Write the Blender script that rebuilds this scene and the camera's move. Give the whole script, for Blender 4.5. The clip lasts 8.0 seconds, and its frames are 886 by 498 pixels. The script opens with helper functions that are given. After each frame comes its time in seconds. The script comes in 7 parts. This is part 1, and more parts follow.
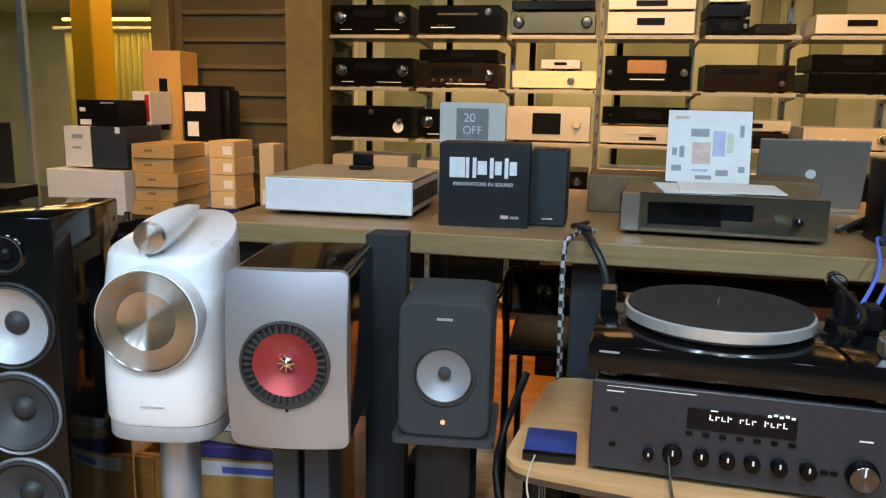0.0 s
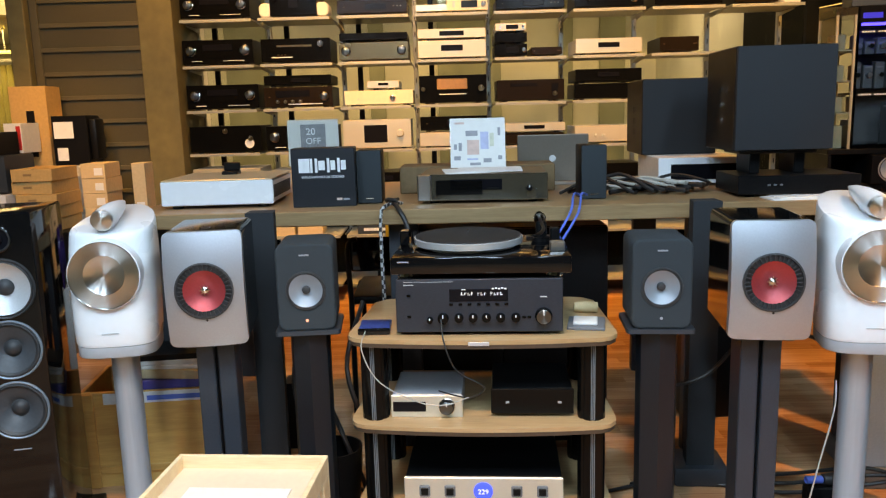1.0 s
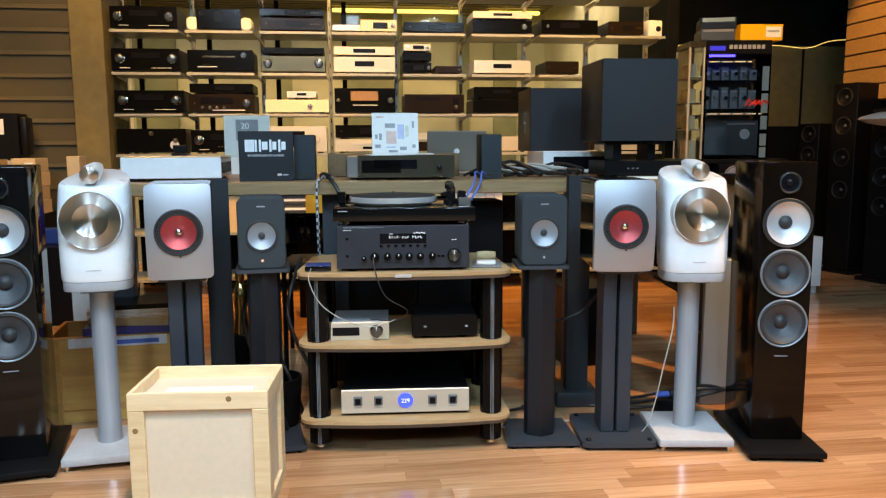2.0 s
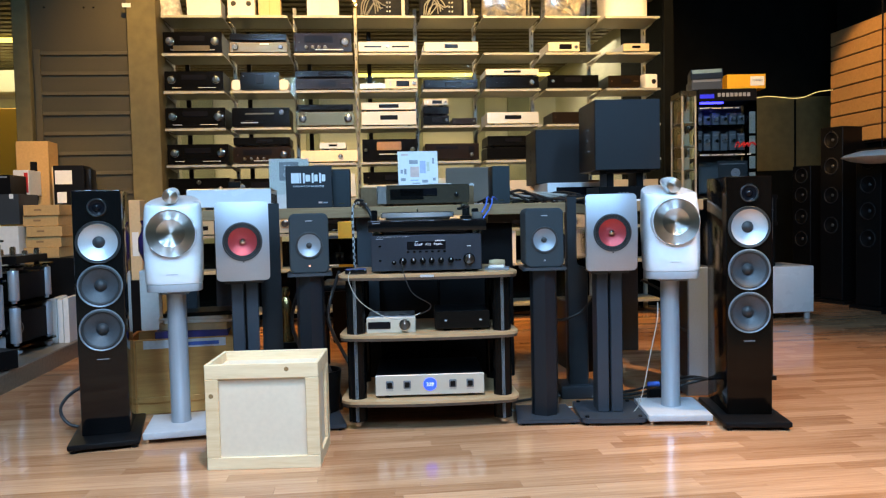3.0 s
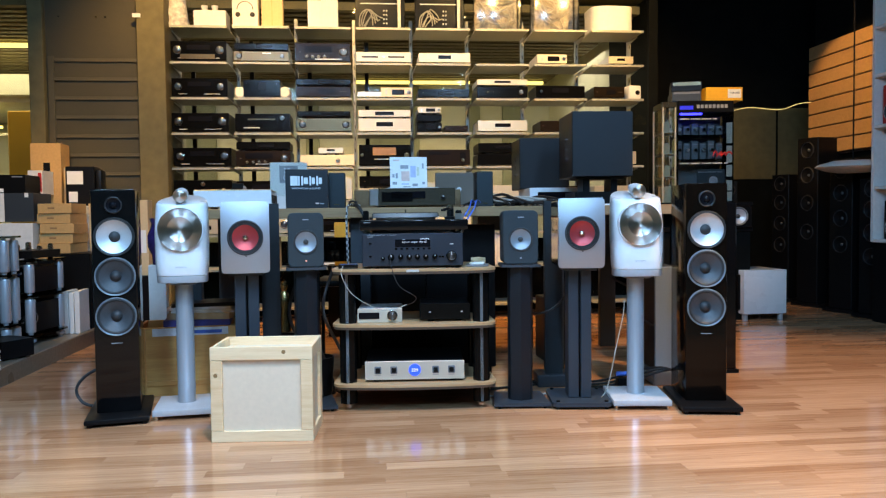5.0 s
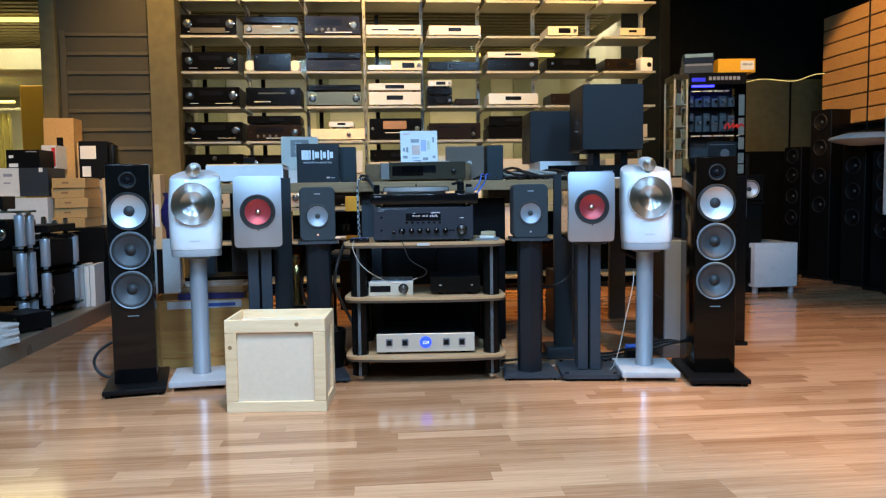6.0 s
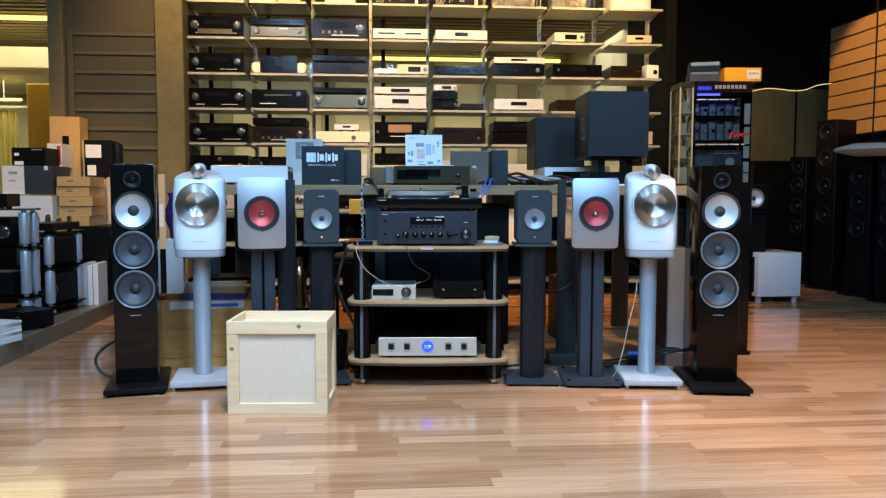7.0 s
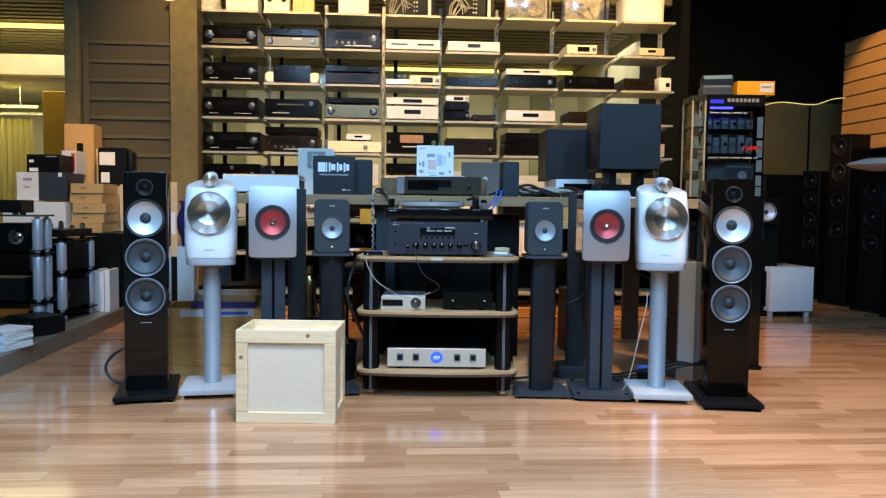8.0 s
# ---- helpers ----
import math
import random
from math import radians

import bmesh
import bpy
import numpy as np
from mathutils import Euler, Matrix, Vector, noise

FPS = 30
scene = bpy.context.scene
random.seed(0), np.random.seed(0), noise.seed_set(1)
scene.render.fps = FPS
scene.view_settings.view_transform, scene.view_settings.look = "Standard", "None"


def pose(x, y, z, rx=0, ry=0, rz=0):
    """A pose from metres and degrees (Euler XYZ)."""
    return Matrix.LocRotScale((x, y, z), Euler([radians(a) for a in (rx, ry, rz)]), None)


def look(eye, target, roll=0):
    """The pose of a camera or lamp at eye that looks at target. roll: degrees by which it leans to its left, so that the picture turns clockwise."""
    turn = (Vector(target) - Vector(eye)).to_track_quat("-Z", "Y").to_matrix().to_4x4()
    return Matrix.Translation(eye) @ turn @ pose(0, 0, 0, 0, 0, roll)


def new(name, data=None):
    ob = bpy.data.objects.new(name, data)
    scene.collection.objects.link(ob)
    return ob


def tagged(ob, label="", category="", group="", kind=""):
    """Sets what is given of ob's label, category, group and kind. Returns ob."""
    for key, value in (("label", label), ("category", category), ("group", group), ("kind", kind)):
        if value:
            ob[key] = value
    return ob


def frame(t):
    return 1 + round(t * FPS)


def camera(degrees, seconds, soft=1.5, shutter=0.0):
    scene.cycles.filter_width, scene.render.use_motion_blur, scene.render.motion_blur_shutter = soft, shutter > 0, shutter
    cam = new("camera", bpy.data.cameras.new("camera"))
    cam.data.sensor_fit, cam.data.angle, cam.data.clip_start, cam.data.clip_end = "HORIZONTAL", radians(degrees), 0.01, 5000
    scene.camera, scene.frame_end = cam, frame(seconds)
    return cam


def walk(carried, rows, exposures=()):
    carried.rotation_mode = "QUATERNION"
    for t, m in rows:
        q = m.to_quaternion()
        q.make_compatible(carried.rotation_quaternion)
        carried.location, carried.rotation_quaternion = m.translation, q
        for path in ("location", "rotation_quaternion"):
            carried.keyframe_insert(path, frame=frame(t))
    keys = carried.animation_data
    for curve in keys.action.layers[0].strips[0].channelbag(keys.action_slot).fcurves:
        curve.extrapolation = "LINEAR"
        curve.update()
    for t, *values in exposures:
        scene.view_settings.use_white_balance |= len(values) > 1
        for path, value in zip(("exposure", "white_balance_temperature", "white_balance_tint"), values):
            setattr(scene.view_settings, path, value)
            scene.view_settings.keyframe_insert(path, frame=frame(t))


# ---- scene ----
cam = camera(59.5, 8.0, 1.25)
PATH = [
    (0, (0.344, 0.301, 1.192), (-0.053, 2.224, 0.814), 1.1),
    (0.5, (0.402, -0.141, 1.185), (0.191, 1.819, 0.847), 0.8),
    (1, (0.498, -0.521, 1.203), (0.473, 1.448, 0.855), -1.6),
    (1.5, (0.472, -0.827, 1.165), (0.637, 1.135, 0.812), -0.4),
    (1.7, (0.421, -0.931, 1.124), (0.663, 1.026, 0.789), 0.2),
    (2.8, (0.344, -1.498, 0.854), (0.564, 0.487, 0.759), -1.6),
    (3, (0.329, -1.605, 0.867), (0.524, 0.383, 0.768), -1.3),
    (3.5, (0.327, -1.765, 0.879), (0.483, 0.227, 0.778), -1.2),
    (4, (0.35, -1.877, 0.865), (0.518, 0.115, 0.793), -1.2),
    (4.5, (0.363, -1.896, 0.848), (0.569, 0.092, 0.779), -0.6),
    (6, (0.361, -1.935, 0.853), (0.529, 0.052, 0.698), -0.8),
    (6.5, (0.365, -1.928, 0.853), (0.539, 0.058, 0.688), -0.5),
    (7, (0.358, -1.932, 0.853), (0.519, 0.056, 0.709), 0.1),
    (7.5, (0.358, -1.932, 0.853), (0.505, 0.058, 0.725), 0.4),
    (8, (0.36, -1.93, 0.856), (0.494, 0.062, 0.738), 0.7),
]
walk(cam, [(t, look(eye, target, roll)) for t, eye, target, roll in PATH], [(0.0, 0.11, 12000, 30), (1.5, 0.26, 12000, 28), (3.0, 0.24, 7900, 20), (6.0, 0.12, 7600, 20), (8.0, 0.17, 7600, 20)])

# ---- world, lights ----
world = bpy.data.worlds.new("world")
scene.world = world
world.use_nodes = True
world.node_tree.nodes["Background"].inputs[0].default_value = (0.55, 0.6, 0.7, 1)
world.node_tree.nodes["Background"].inputs[1].default_value = 0.02


def area(name, eye, target, sx, sy, power, colour):
    d = bpy.data.lights.new(name, "AREA")
    d.shape, d.size, d.size_y, d.energy, d.color = "RECTANGLE", sx, sy, power, colour
    ob = new(name, d)
    ob.matrix_world = look(eye, target)
    return ob


def spot(name, eye, target, power, colour, angle=70, blend=0.6, radius=0.05):
    d = bpy.data.lights.new(name, "SPOT")
    d.energy, d.color, d.spot_size, d.spot_blend, d.shadow_soft_size = power, colour, radians(angle), blend, radius
    ob = new(name, d)
    ob.matrix_world = look(eye, target)
    return ob


COOL, WARM, AMBER = (0.25, 0.58, 1.0), (1.0, 0.655, 0.225), (1.0, 0.63, 0.24)
for px in (-0.85, 0.5, 1.85):
    area("ceiling_panel_light", (px, -0.5, 3.06), (px, 0.1, 0), 0.26, 1.0, 77, COOL)
    area("ceiling_panel_light", (px, -2.9, 3.06), (px, -2.3, 0), 0.26, 1.0, 54, COOL)
spot("floor_downlight", (0.3, -0.1, 3.15), (0.3, 0.2, 0), 180, (1.0, 0.80, 0.56), 66, 0.5)
spot("floor_downlight", (2.75, 0.8, 3.15), (2.75, 1.3, 0), 310, (1.0, 0.70, 0.36), 68)
spot("partition_light", (4.5, 5.25, 3.1), (4.5, 6.0, 0.9), 4, (0.9, 0.85, 0.5), 60)
spot("floor_downlight", (-0.9, 2.3, 3.15), (-0.9, 2.4, 0), 40, AMBER, 60)
spot("floor_downlight", (0.05, 3.45, 3.15), (0.0, 3.95, 0), 150, AMBER, 56)
spot("floor_downlight", (1.7, 3.3, 3.15), (1.75, 3.6, 0), 150, AMBER, 60)
for sx in (-0.9, 0.3, 1.5, 2.6):
    spot("shelf_spot_light", (sx, 2.95, 3.12), (sx, 4.45, 1.85), 175, WARM, 82, 0.7)
spot("table_spot_light", (0.4, 2.6, 3.1), (0.5, 2.6, 0.9), 22, WARM, 80)
spot("slat_spot_light", (2.75, 3.55, 3.1), (4.55, 4.45, 1.75), 230, AMBER, 34, 0.35)
spot("box_spot_light", (-1.55, 2.1, 3.1), (-1.95, 3.7, 0.85), 160, WARM, 48)
area("corridor_light", (0.5, 7.0, 2.62), (0.5, 7.0, 0), 7.0, 1.2, 75, (1.0, 0.94, 0.80))
area("corridor_light", (-4.5, 7.35, 2.13), (-4.5, 7.35, 0), 1.8, 0.3, 26, (1.0, 0.92, 0.6))
area("corridor_light", (-4.2, 6.6, 2.62), (-4.2, 6.6, 0), 2.6, 1.6, 46, (1.0, 0.95, 0.68))


# ---- materials ----
def material(name, base, rough=0.5, metal=0.0, vary=0.12, grain=40.0, bump=0.05, coat=0.0, stretch=(1, 1, 1), spec=0.5, rough_vary=0.1, sheen=0.0):
    """A surface with fine grain and large soft stains."""
    m = bpy.data.materials.new(name)
    m.use_nodes = True
    nt = m.node_tree
    N, L = nt.nodes, nt.links
    b = N["Principled BSDF"]
    tc = N.new("ShaderNodeTexCoord")
    mp = N.new("ShaderNodeMapping")
    mp.inputs["Scale"].default_value = stretch
    L.new(tc.outputs["Object"], mp.inputs[0])
    fine = N.new("ShaderNodeTexNoise")
    fine.inputs["Scale"].default_value, fine.inputs["Detail"].default_value = grain, 6
    L.new(mp.outputs[0], fine.inputs["Vector"])
    wide = N.new("ShaderNodeTexNoise")
    wide.inputs["Scale"].default_value, wide.inputs["Detail"].default_value = 3.5, 3
    L.new(tc.outputs["Object"], wide.inputs["Vector"])
    mix = N.new("ShaderNodeMath")
    mix.operation = "MULTIPLY_ADD"
    mix.inputs[1].default_value, mix.inputs[2].default_value = 0.6, 0.0
    L.new(fine.outputs[0], mix.inputs[0])
    add = N.new("ShaderNodeMath")
    add.operation = "MULTIPLY_ADD"
    add.inputs[1].default_value = 0.4
    L.new(wide.outputs[0], add.inputs[0])
    L.new(mix.outputs[0], add.inputs[2])
    ramp = N.new("ShaderNodeValToRGB")
    lo = [max(0, c * (1 - vary * 1.6)) for c in base]
    hi = [min(1, c * (1 + vary * 1.6)) for c in base]
    ramp.color_ramp.elements[0].position, ramp.color_ramp.elements[1].position = 0.3, 0.7
    ramp.color_ramp.elements[0].color, ramp.color_ramp.elements[1].color = (*lo, 1), (*hi, 1)
    L.new(add.outputs[0], ramp.inputs[0])
    L.new(ramp.outputs[0], b.inputs["Base Color"])
    rr = N.new("ShaderNodeMapRange")
    rr.inputs["To Min"].default_value, rr.inputs["To Max"].default_value = max(0.02, rough - rough_vary), min(1, rough + rough_vary)
    L.new(wide.outputs[0], rr.inputs[0])
    L.new(rr.outputs[0], b.inputs["Roughness"])
    b.inputs["Metallic"].default_value = metal
    b.inputs["Coat Weight"].default_value = coat
    b.inputs["Coat Roughness"].default_value = 0.06
    b.inputs["Specular IOR Level"].default_value = spec
    if bump:
        bp = N.new("ShaderNodeBump")
        bp.inputs["Strength"].default_value, bp.inputs["Distance"].default_value = bump, 0.004
        L.new(fine.outputs[0], bp.inputs["Height"])
        L.new(bp.outputs[0], b.inputs["Normal"])
    return m


def glow(name, colour, strength):
    m = bpy.data.materials.new(name)
    m.use_nodes = True
    b = m.node_tree.nodes["Principled BSDF"]
    b.inputs["Base Color"].default_value = (*colour, 1)
    b.inputs["Emission Color"].default_value = (*colour, 1)
    b.inputs["Emission Strength"].default_value = strength
    return m


def clear(name, tint, ior=1.45, rough=0.02):
    """Thin clear glass or acrylic: see-through, with a glossy coat by Fresnel."""
    m = bpy.data.materials.new(name)
    m.use_nodes = True
    nt = m.node_tree
    N, L = nt.nodes, nt.links
    t, g, f, mx = (N.new(k) for k in ("ShaderNodeBsdfTransparent", "ShaderNodeBsdfGlossy", "ShaderNodeFresnel", "ShaderNodeMixShader"))
    t.inputs[0].default_value = (*tint, 1)
    g.inputs["Roughness"].default_value = rough
    f.inputs[0].default_value = ior
    L.new(f.outputs[0], mx.inputs[0])
    L.new(t.outputs[0], mx.inputs[1])
    L.new(g.outputs[0], mx.inputs[2])
    L.new(mx.outputs[0], N["Material Output"].inputs[0])
    return m


def wood(name, dark, light, rough=0.35, scale=(1.2, 14, 14), coat=0.0, piece_vary=0.35, bump=0.05):
    """Board wood: grain along x, with a tone for each piece."""
    m = bpy.data.materials.new(name)
    m.use_nodes = True
    nt = m.node_tree
    N, L = nt.nodes, nt.links
    b = N["Principled BSDF"]
    tc, oi = N.new("ShaderNodeTexCoord"), N.new("ShaderNodeObjectInfo")
    gi = N.new("ShaderNodeNewGeometry")
    rnd = N.new("ShaderNodeMath")
    rnd.operation = "ADD"
    L.new(oi.outputs["Random"], rnd.inputs[0])
    L.new(gi.outputs["Random Per Island"], rnd.inputs[1])
    off = N.new("ShaderNodeVectorMath")
    off.operation = "MULTIPLY_ADD"
    off.inputs[1].default_value = (7.3, 5.1, 3.7)
    comb = N.new("ShaderNodeCombineXYZ")
    for k in range(3):
        L.new(rnd.outputs[0], comb.inputs[k])
    L.new(comb.outputs[0], off.inputs[0])
    L.new(tc.outputs["Object"], off.inputs[2])
    mp = N.new("ShaderNodeMapping")
    mp.inputs["Scale"].default_value = scale
    L.new(off.outputs[0], mp.inputs[0])
    n1 = N.new("ShaderNodeTexNoise")
    n1.inputs["Scale"].default_value, n1.inputs["Detail"].default_value, n1.inputs["Distortion"].default_value = 3.0, 8, 0.6
    L.new(mp.outputs[0], n1.inputs["Vector"])
    n2 = N.new("ShaderNodeTexNoise")
    n2.inputs["Scale"].default_value, n2.inputs["Detail"].default_value = 18, 4
    L.new(mp.outputs[0], n2.inputs["Vector"])
    s = N.new("ShaderNodeMath")
    s.operation = "MULTIPLY_ADD"
    s.inputs[1].default_value = 0.35
    L.new(n2.outputs[0], s.inputs[0])
    h = N.new("ShaderNodeMath")
    h.operation = "MULTIPLY"
    h.inputs[1].default_value = 0.65
    L.new(n1.outputs[0], h.inputs[0])
    L.new(h.outputs[0], s.inputs[2])
    fr = N.new("ShaderNodeMath")
    fr.operation = "FRACT"
    L.new(rnd.outputs[0], fr.inputs[0])
    tone = N.new("ShaderNodeMath")
    tone.operation = "MULTIPLY_ADD"
    tone.inputs[1].default_value = piece_vary
    L.new(fr.outputs[0], tone.inputs[0])
    sh = N.new("ShaderNodeMath")
    sh.operation = "SUBTRACT"
    sh.inputs[1].default_value = piece_vary / 2
    L.new(s.outputs[0], sh.inputs[0])
    L.new(sh.outputs[0], tone.inputs[2])
    ramp = N.new("ShaderNodeValToRGB")
    ramp.color_ramp.elements[0].position, ramp.color_ramp.elements[1].position = 0.25, 0.75
    ramp.color_ramp.elements[0].color, ramp.color_ramp.elements[1].color = (*dark, 1), (*light, 1)
    L.new(tone.outputs[0], ramp.inputs[0])
    L.new(ramp.outputs[0], b.inputs["Base Color"])
    rr = N.new("ShaderNodeMapRange")
    rr.inputs["To Min"].default_value, rr.inputs["To Max"].default_value = max(0.03, rough - 0.07), rough + 0.07
    L.new(n1.outputs[0], rr.inputs[0])
    L.new(rr.outputs[0], b.inputs["Roughness"])
    b.inputs["Coat Weight"].default_value = coat
    bp = N.new("ShaderNodeBump")
    bp.inputs["Strength"].default_value, bp.inputs["Distance"].default_value = bump, 0.003
    L.new(n2.outputs[0], bp.inputs["Height"])
    L.new(bp.outputs[0], b.inputs["Normal"])
    return m


FLOOR = wood("floor_laminate", (0.36, 0.155, 0.072), (0.66, 0.35, 0.192), 0.115, scale=(0.9, 24, 24), piece_vary=0.36, bump=0.012)
JOINT = material("floor_joint", (0.06, 0.03, 0.018), 0.6)
TABLE = wood("table_oak", (0.25, 0.13, 0.06), (0.43, 0.255, 0.13), 0.42, piece_vary=0.1)
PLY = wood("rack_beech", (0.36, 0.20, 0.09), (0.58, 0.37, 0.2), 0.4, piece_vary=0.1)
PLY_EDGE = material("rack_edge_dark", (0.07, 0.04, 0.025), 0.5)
PINE = wood("crate_pine", (0.70, 0.47, 0.26), (0.88, 0.68, 0.44), 0.55, piece_vary=0.2)
PANEL = material("crate_panel", (0.72, 0.585, 0.44), 0.7, vary=0.03, grain=60)
KNOT = material("pine_knot", (0.28, 0.15, 0.06), 0.6)
SLAT = wood("slatwall_wood", (0.33, 0.18, 0.07), (0.5, 0.3, 0.13), 0.5, piece_vary=0.2)
CARDBOARD = material("cardboard", (0.54, 0.32, 0.125), 0.85, vary=0.08, grain=60)
CARD_PALE = material("pale_cardboard", (0.62, 0.46, 0.27), 0.85, vary=0.06, grain=60)
PAPER = material("paper", (0.78, 0.78, 0.76), 0.7, vary=0.03)
WHITE = material("white_lacquer", (0.80, 0.82, 0.84), 0.28, vary=0.02, bump=0, coat=0.3)
WHITE_BOX = material("white_card", (0.72, 0.71, 0.68), 0.6, vary=0.05)
SILVER = material("silver_paint", (0.52, 0.53, 0.55), 0.4, metal=0.35, vary=0.04, grain=120, bump=0.02)
ALU = material("brushed_aluminium", (0.66, 0.67, 0.68), 0.3, metal=1.0, vary=0.06, grain=60, stretch=(1, 1, 18), bump=0.03)
ALU_FACE = material("anodised_face", (0.70, 0.665, 0.57), 0.38, metal=0.55, vary=0.04, grain=80, stretch=(1, 12, 12), bump=0.02)
CHAMPAGNE = material("champagne_face", (0.72, 0.62, 0.44), 0.36, metal=0.6, vary=0.04, grain=80, stretch=(1, 12, 12), bump=0.02)
CHROME = material("chrome", (0.8, 0.8, 0.8), 0.1, metal=1.0, vary=0.02, bump=0, rough_vary=0.04)
STEEL = material("steel_shelf", (0.37, 0.365, 0.31), 0.45, metal=0.3, vary=0.05)
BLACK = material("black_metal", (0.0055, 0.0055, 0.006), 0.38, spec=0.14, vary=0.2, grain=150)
BLACK_FACE = material("black_brushed_face", (0.0035, 0.0035, 0.0035), 0.17, metal=0.0, spec=0.16, vary=0.2, grain=90, stretch=(1, 14, 14), bump=0.015, rough_vary=0.06)
GLOSS = material("black_piano_lacquer", (0.004, 0.004, 0.0045), 0.07, vary=0.1, bump=0, spec=0.4, rough_vary=0.04)
RECEIVER_FACE = material("blue_black_fascia", (0.045, 0.056, 0.074), 0.34, metal=0.55, spec=0.45, vary=0.15, grain=90, stretch=(1, 14, 14), bump=0.03)
COLUMN_PALE = material("blue_grey_paint", (0.021, 0.033, 0.046), 0.45, vary=0.12, grain=200)
POLE = material("satin_grey_metal", (0.48, 0.52, 0.57), 0.32, metal=0.5, vary=0.05, grain=120, stretch=(1, 1, 0.05), bump=0.02)
PATCH_GREEN = material("corridor_patch_green", (0.30, 0.32, 0.22), 0.6, vary=0.15, grain=4)
COLUMN = material("blue_charcoal_paint", (0.0045, 0.0085, 0.013), 0.45, vary=0.12, grain=200)
SUB_GREY = material("pale_grey_paint", (0.30, 0.40, 0.50), 0.5, vary=0.06, grain=150)
RING_GREY = material("light_grey_ring", (0.42, 0.45, 0.48), 0.45, vary=0.05)
CRATE_PLY = wood("orange_plywood", (0.60, 0.26, 0.07), (0.82, 0.44, 0.14), 0.55, piece_vary=0.15)
ESPRESSO = wood("espresso_veneer", (0.003, 0.0017, 0.0013), (0.008, 0.0045, 0.003), 0.13, scale=(14, 14, 1.2), coat=0.0, piece_vary=0.05, bump=0.01)
ESPRESSO.node_tree.nodes["Principled BSDF"].inputs["Specular IOR Level"].default_value = 0.2
RUBBER = material("rubber_surround", (0.03, 0.031, 0.033), 0.55, vary=0.15)
GREY_DARK = material("charcoal_paint", (0.026, 0.034, 0.042), 0.5, vary=0.12, grain=200)
GREY_MID = material("grey_paint", (0.15, 0.165, 0.18), 0.5, vary=0.06, grain=150)
FABRIC = material("slate_fabric", (0.022, 0.033, 0.039), 0.9, vary=0.25, grain=420, bump=0.3)
SLAB_CLOTH = material("black_grille_cloth", (0.020, 0.0235, 0.027), 0.9, vary=0.2, grain=400, bump=0.3)
TITAN = material("titanium_baffle", (0.40, 0.43, 0.47), 0.42, metal=0.7, vary=0.03, grain=220, bump=0.015)
CONE_SILVER = material("woven_silver_cone", (0.62, 0.64, 0.66), 0.4, metal=0.4, vary=0.08, grain=300, bump=0.1)
CONE_GREY = material("grey_paper_cone", (0.052, 0.060, 0.068), 0.5, vary=0.1, grain=120)
CONE_ALU = material("spun_aluminium_cone", (0.70, 0.685, 0.665), 0.33, metal=1.0, vary=0.03, bump=0)
CONE_ALU.node_tree.nodes["Principled BSDF"].inputs["Anisotropic"].default_value = 0.9
CONE_ALU.node_tree.nodes["Principled BSDF"].inputs["Anisotropic Rotation"].default_value = 0.25
BRONZE = material("bronze_face", (0.17, 0.122, 0.068), 0.3, metal=0.9, vary=0.05, grain=80, stretch=(1, 12, 12))
FACE_DARK = material("dark_component_face", (0.014, 0.009, 0.0055), 0.22, vary=0.15, grain=90, stretch=(1, 14, 14), spec=0.16, rough_vary=0.06)
MIRROR_DARK = material("dark_mirror_fascia", (0.25, 0.215, 0.17), 0.1, metal=0.85, vary=0.03, bump=0, rough_vary=0.04)
ALU_WARM = material("warm_silver_face", (0.62, 0.555, 0.43), 0.4, metal=0.3, vary=0.05, grain=80, stretch=(1, 12, 12), bump=0.02)
CREAM = material("cream_lacquer_face", (0.68, 0.615, 0.47), 0.4, vary=0.04, bump=0)
PLATTER = material("polished_platter", (0.82, 0.82, 0.82), 0.22, metal=0.65, vary=0.05, bump=0)
RAIL = material("olive_rail", (0.088, 0.073, 0.04), 0.55, vary=0.15, grain=60, stretch=(1, 20, 20))
KRAFT_DARK = material("dark_kraft_card", (0.20, 0.115, 0.055), 0.8, vary=0.1, grain=60)
LID_GREY = material("laptop_lid", (0.28, 0.25, 0.215), 0.42, metal=0.5, vary=0.04, grain=120, bump=0.01)
tg = CONE_ALU.node_tree.nodes.new("ShaderNodeTangent")
tg.direction_type, tg.axis = "RADIAL", "Y"
CONE_ALU.node_tree.links.new(tg.outputs[0], CONE_ALU.node_tree.nodes["Principled BSDF"].inputs["Tangent"])
CONE_RED = material("rose_copper_cone", (0.44, 0.05, 0.055), 0.42, metal=0.45, vary=0.06, grain=200, bump=0.02)
CONE_STEEL = material("satin_steel_cone", (0.24, 0.29, 0.33), 0.45, metal=0.35, vary=0.04, bump=0.01)
WALL_OLIVE = material("olive_wall", (0.14, 0.115, 0.05), 0.7, vary=0.12, grain=14)
LOUVRE = material("olive_louvre", (0.06, 0.05, 0.026), 0.6, vary=0.15, grain=60, stretch=(20, 1, 1))
DARKWALL = material("black_wall", (0.0045, 0.0052, 0.0048), 0.8, vary=0.3, grain=6, spec=0.1)
PALE_WALL = material("pale_corridor_wall", (0.70, 0.70, 0.57), 0.6, vary=0.16, grain=1.5)
PLATFORM = material("dark_stone", (0.17, 0.15, 0.12), 0.3, vary=0.2, grain=50)
ORANGE = material("orange_pillar_paint", (0.75, 0.36, 0.03), 0.5, vary=0.06)
SLAT_DARK = material("ceiling_slat", (0.19, 0.15, 0.08), 0.6)
YELLOW = material("yellow_carton", (0.82, 0.42, 0.03), 0.5, vary=0.05)
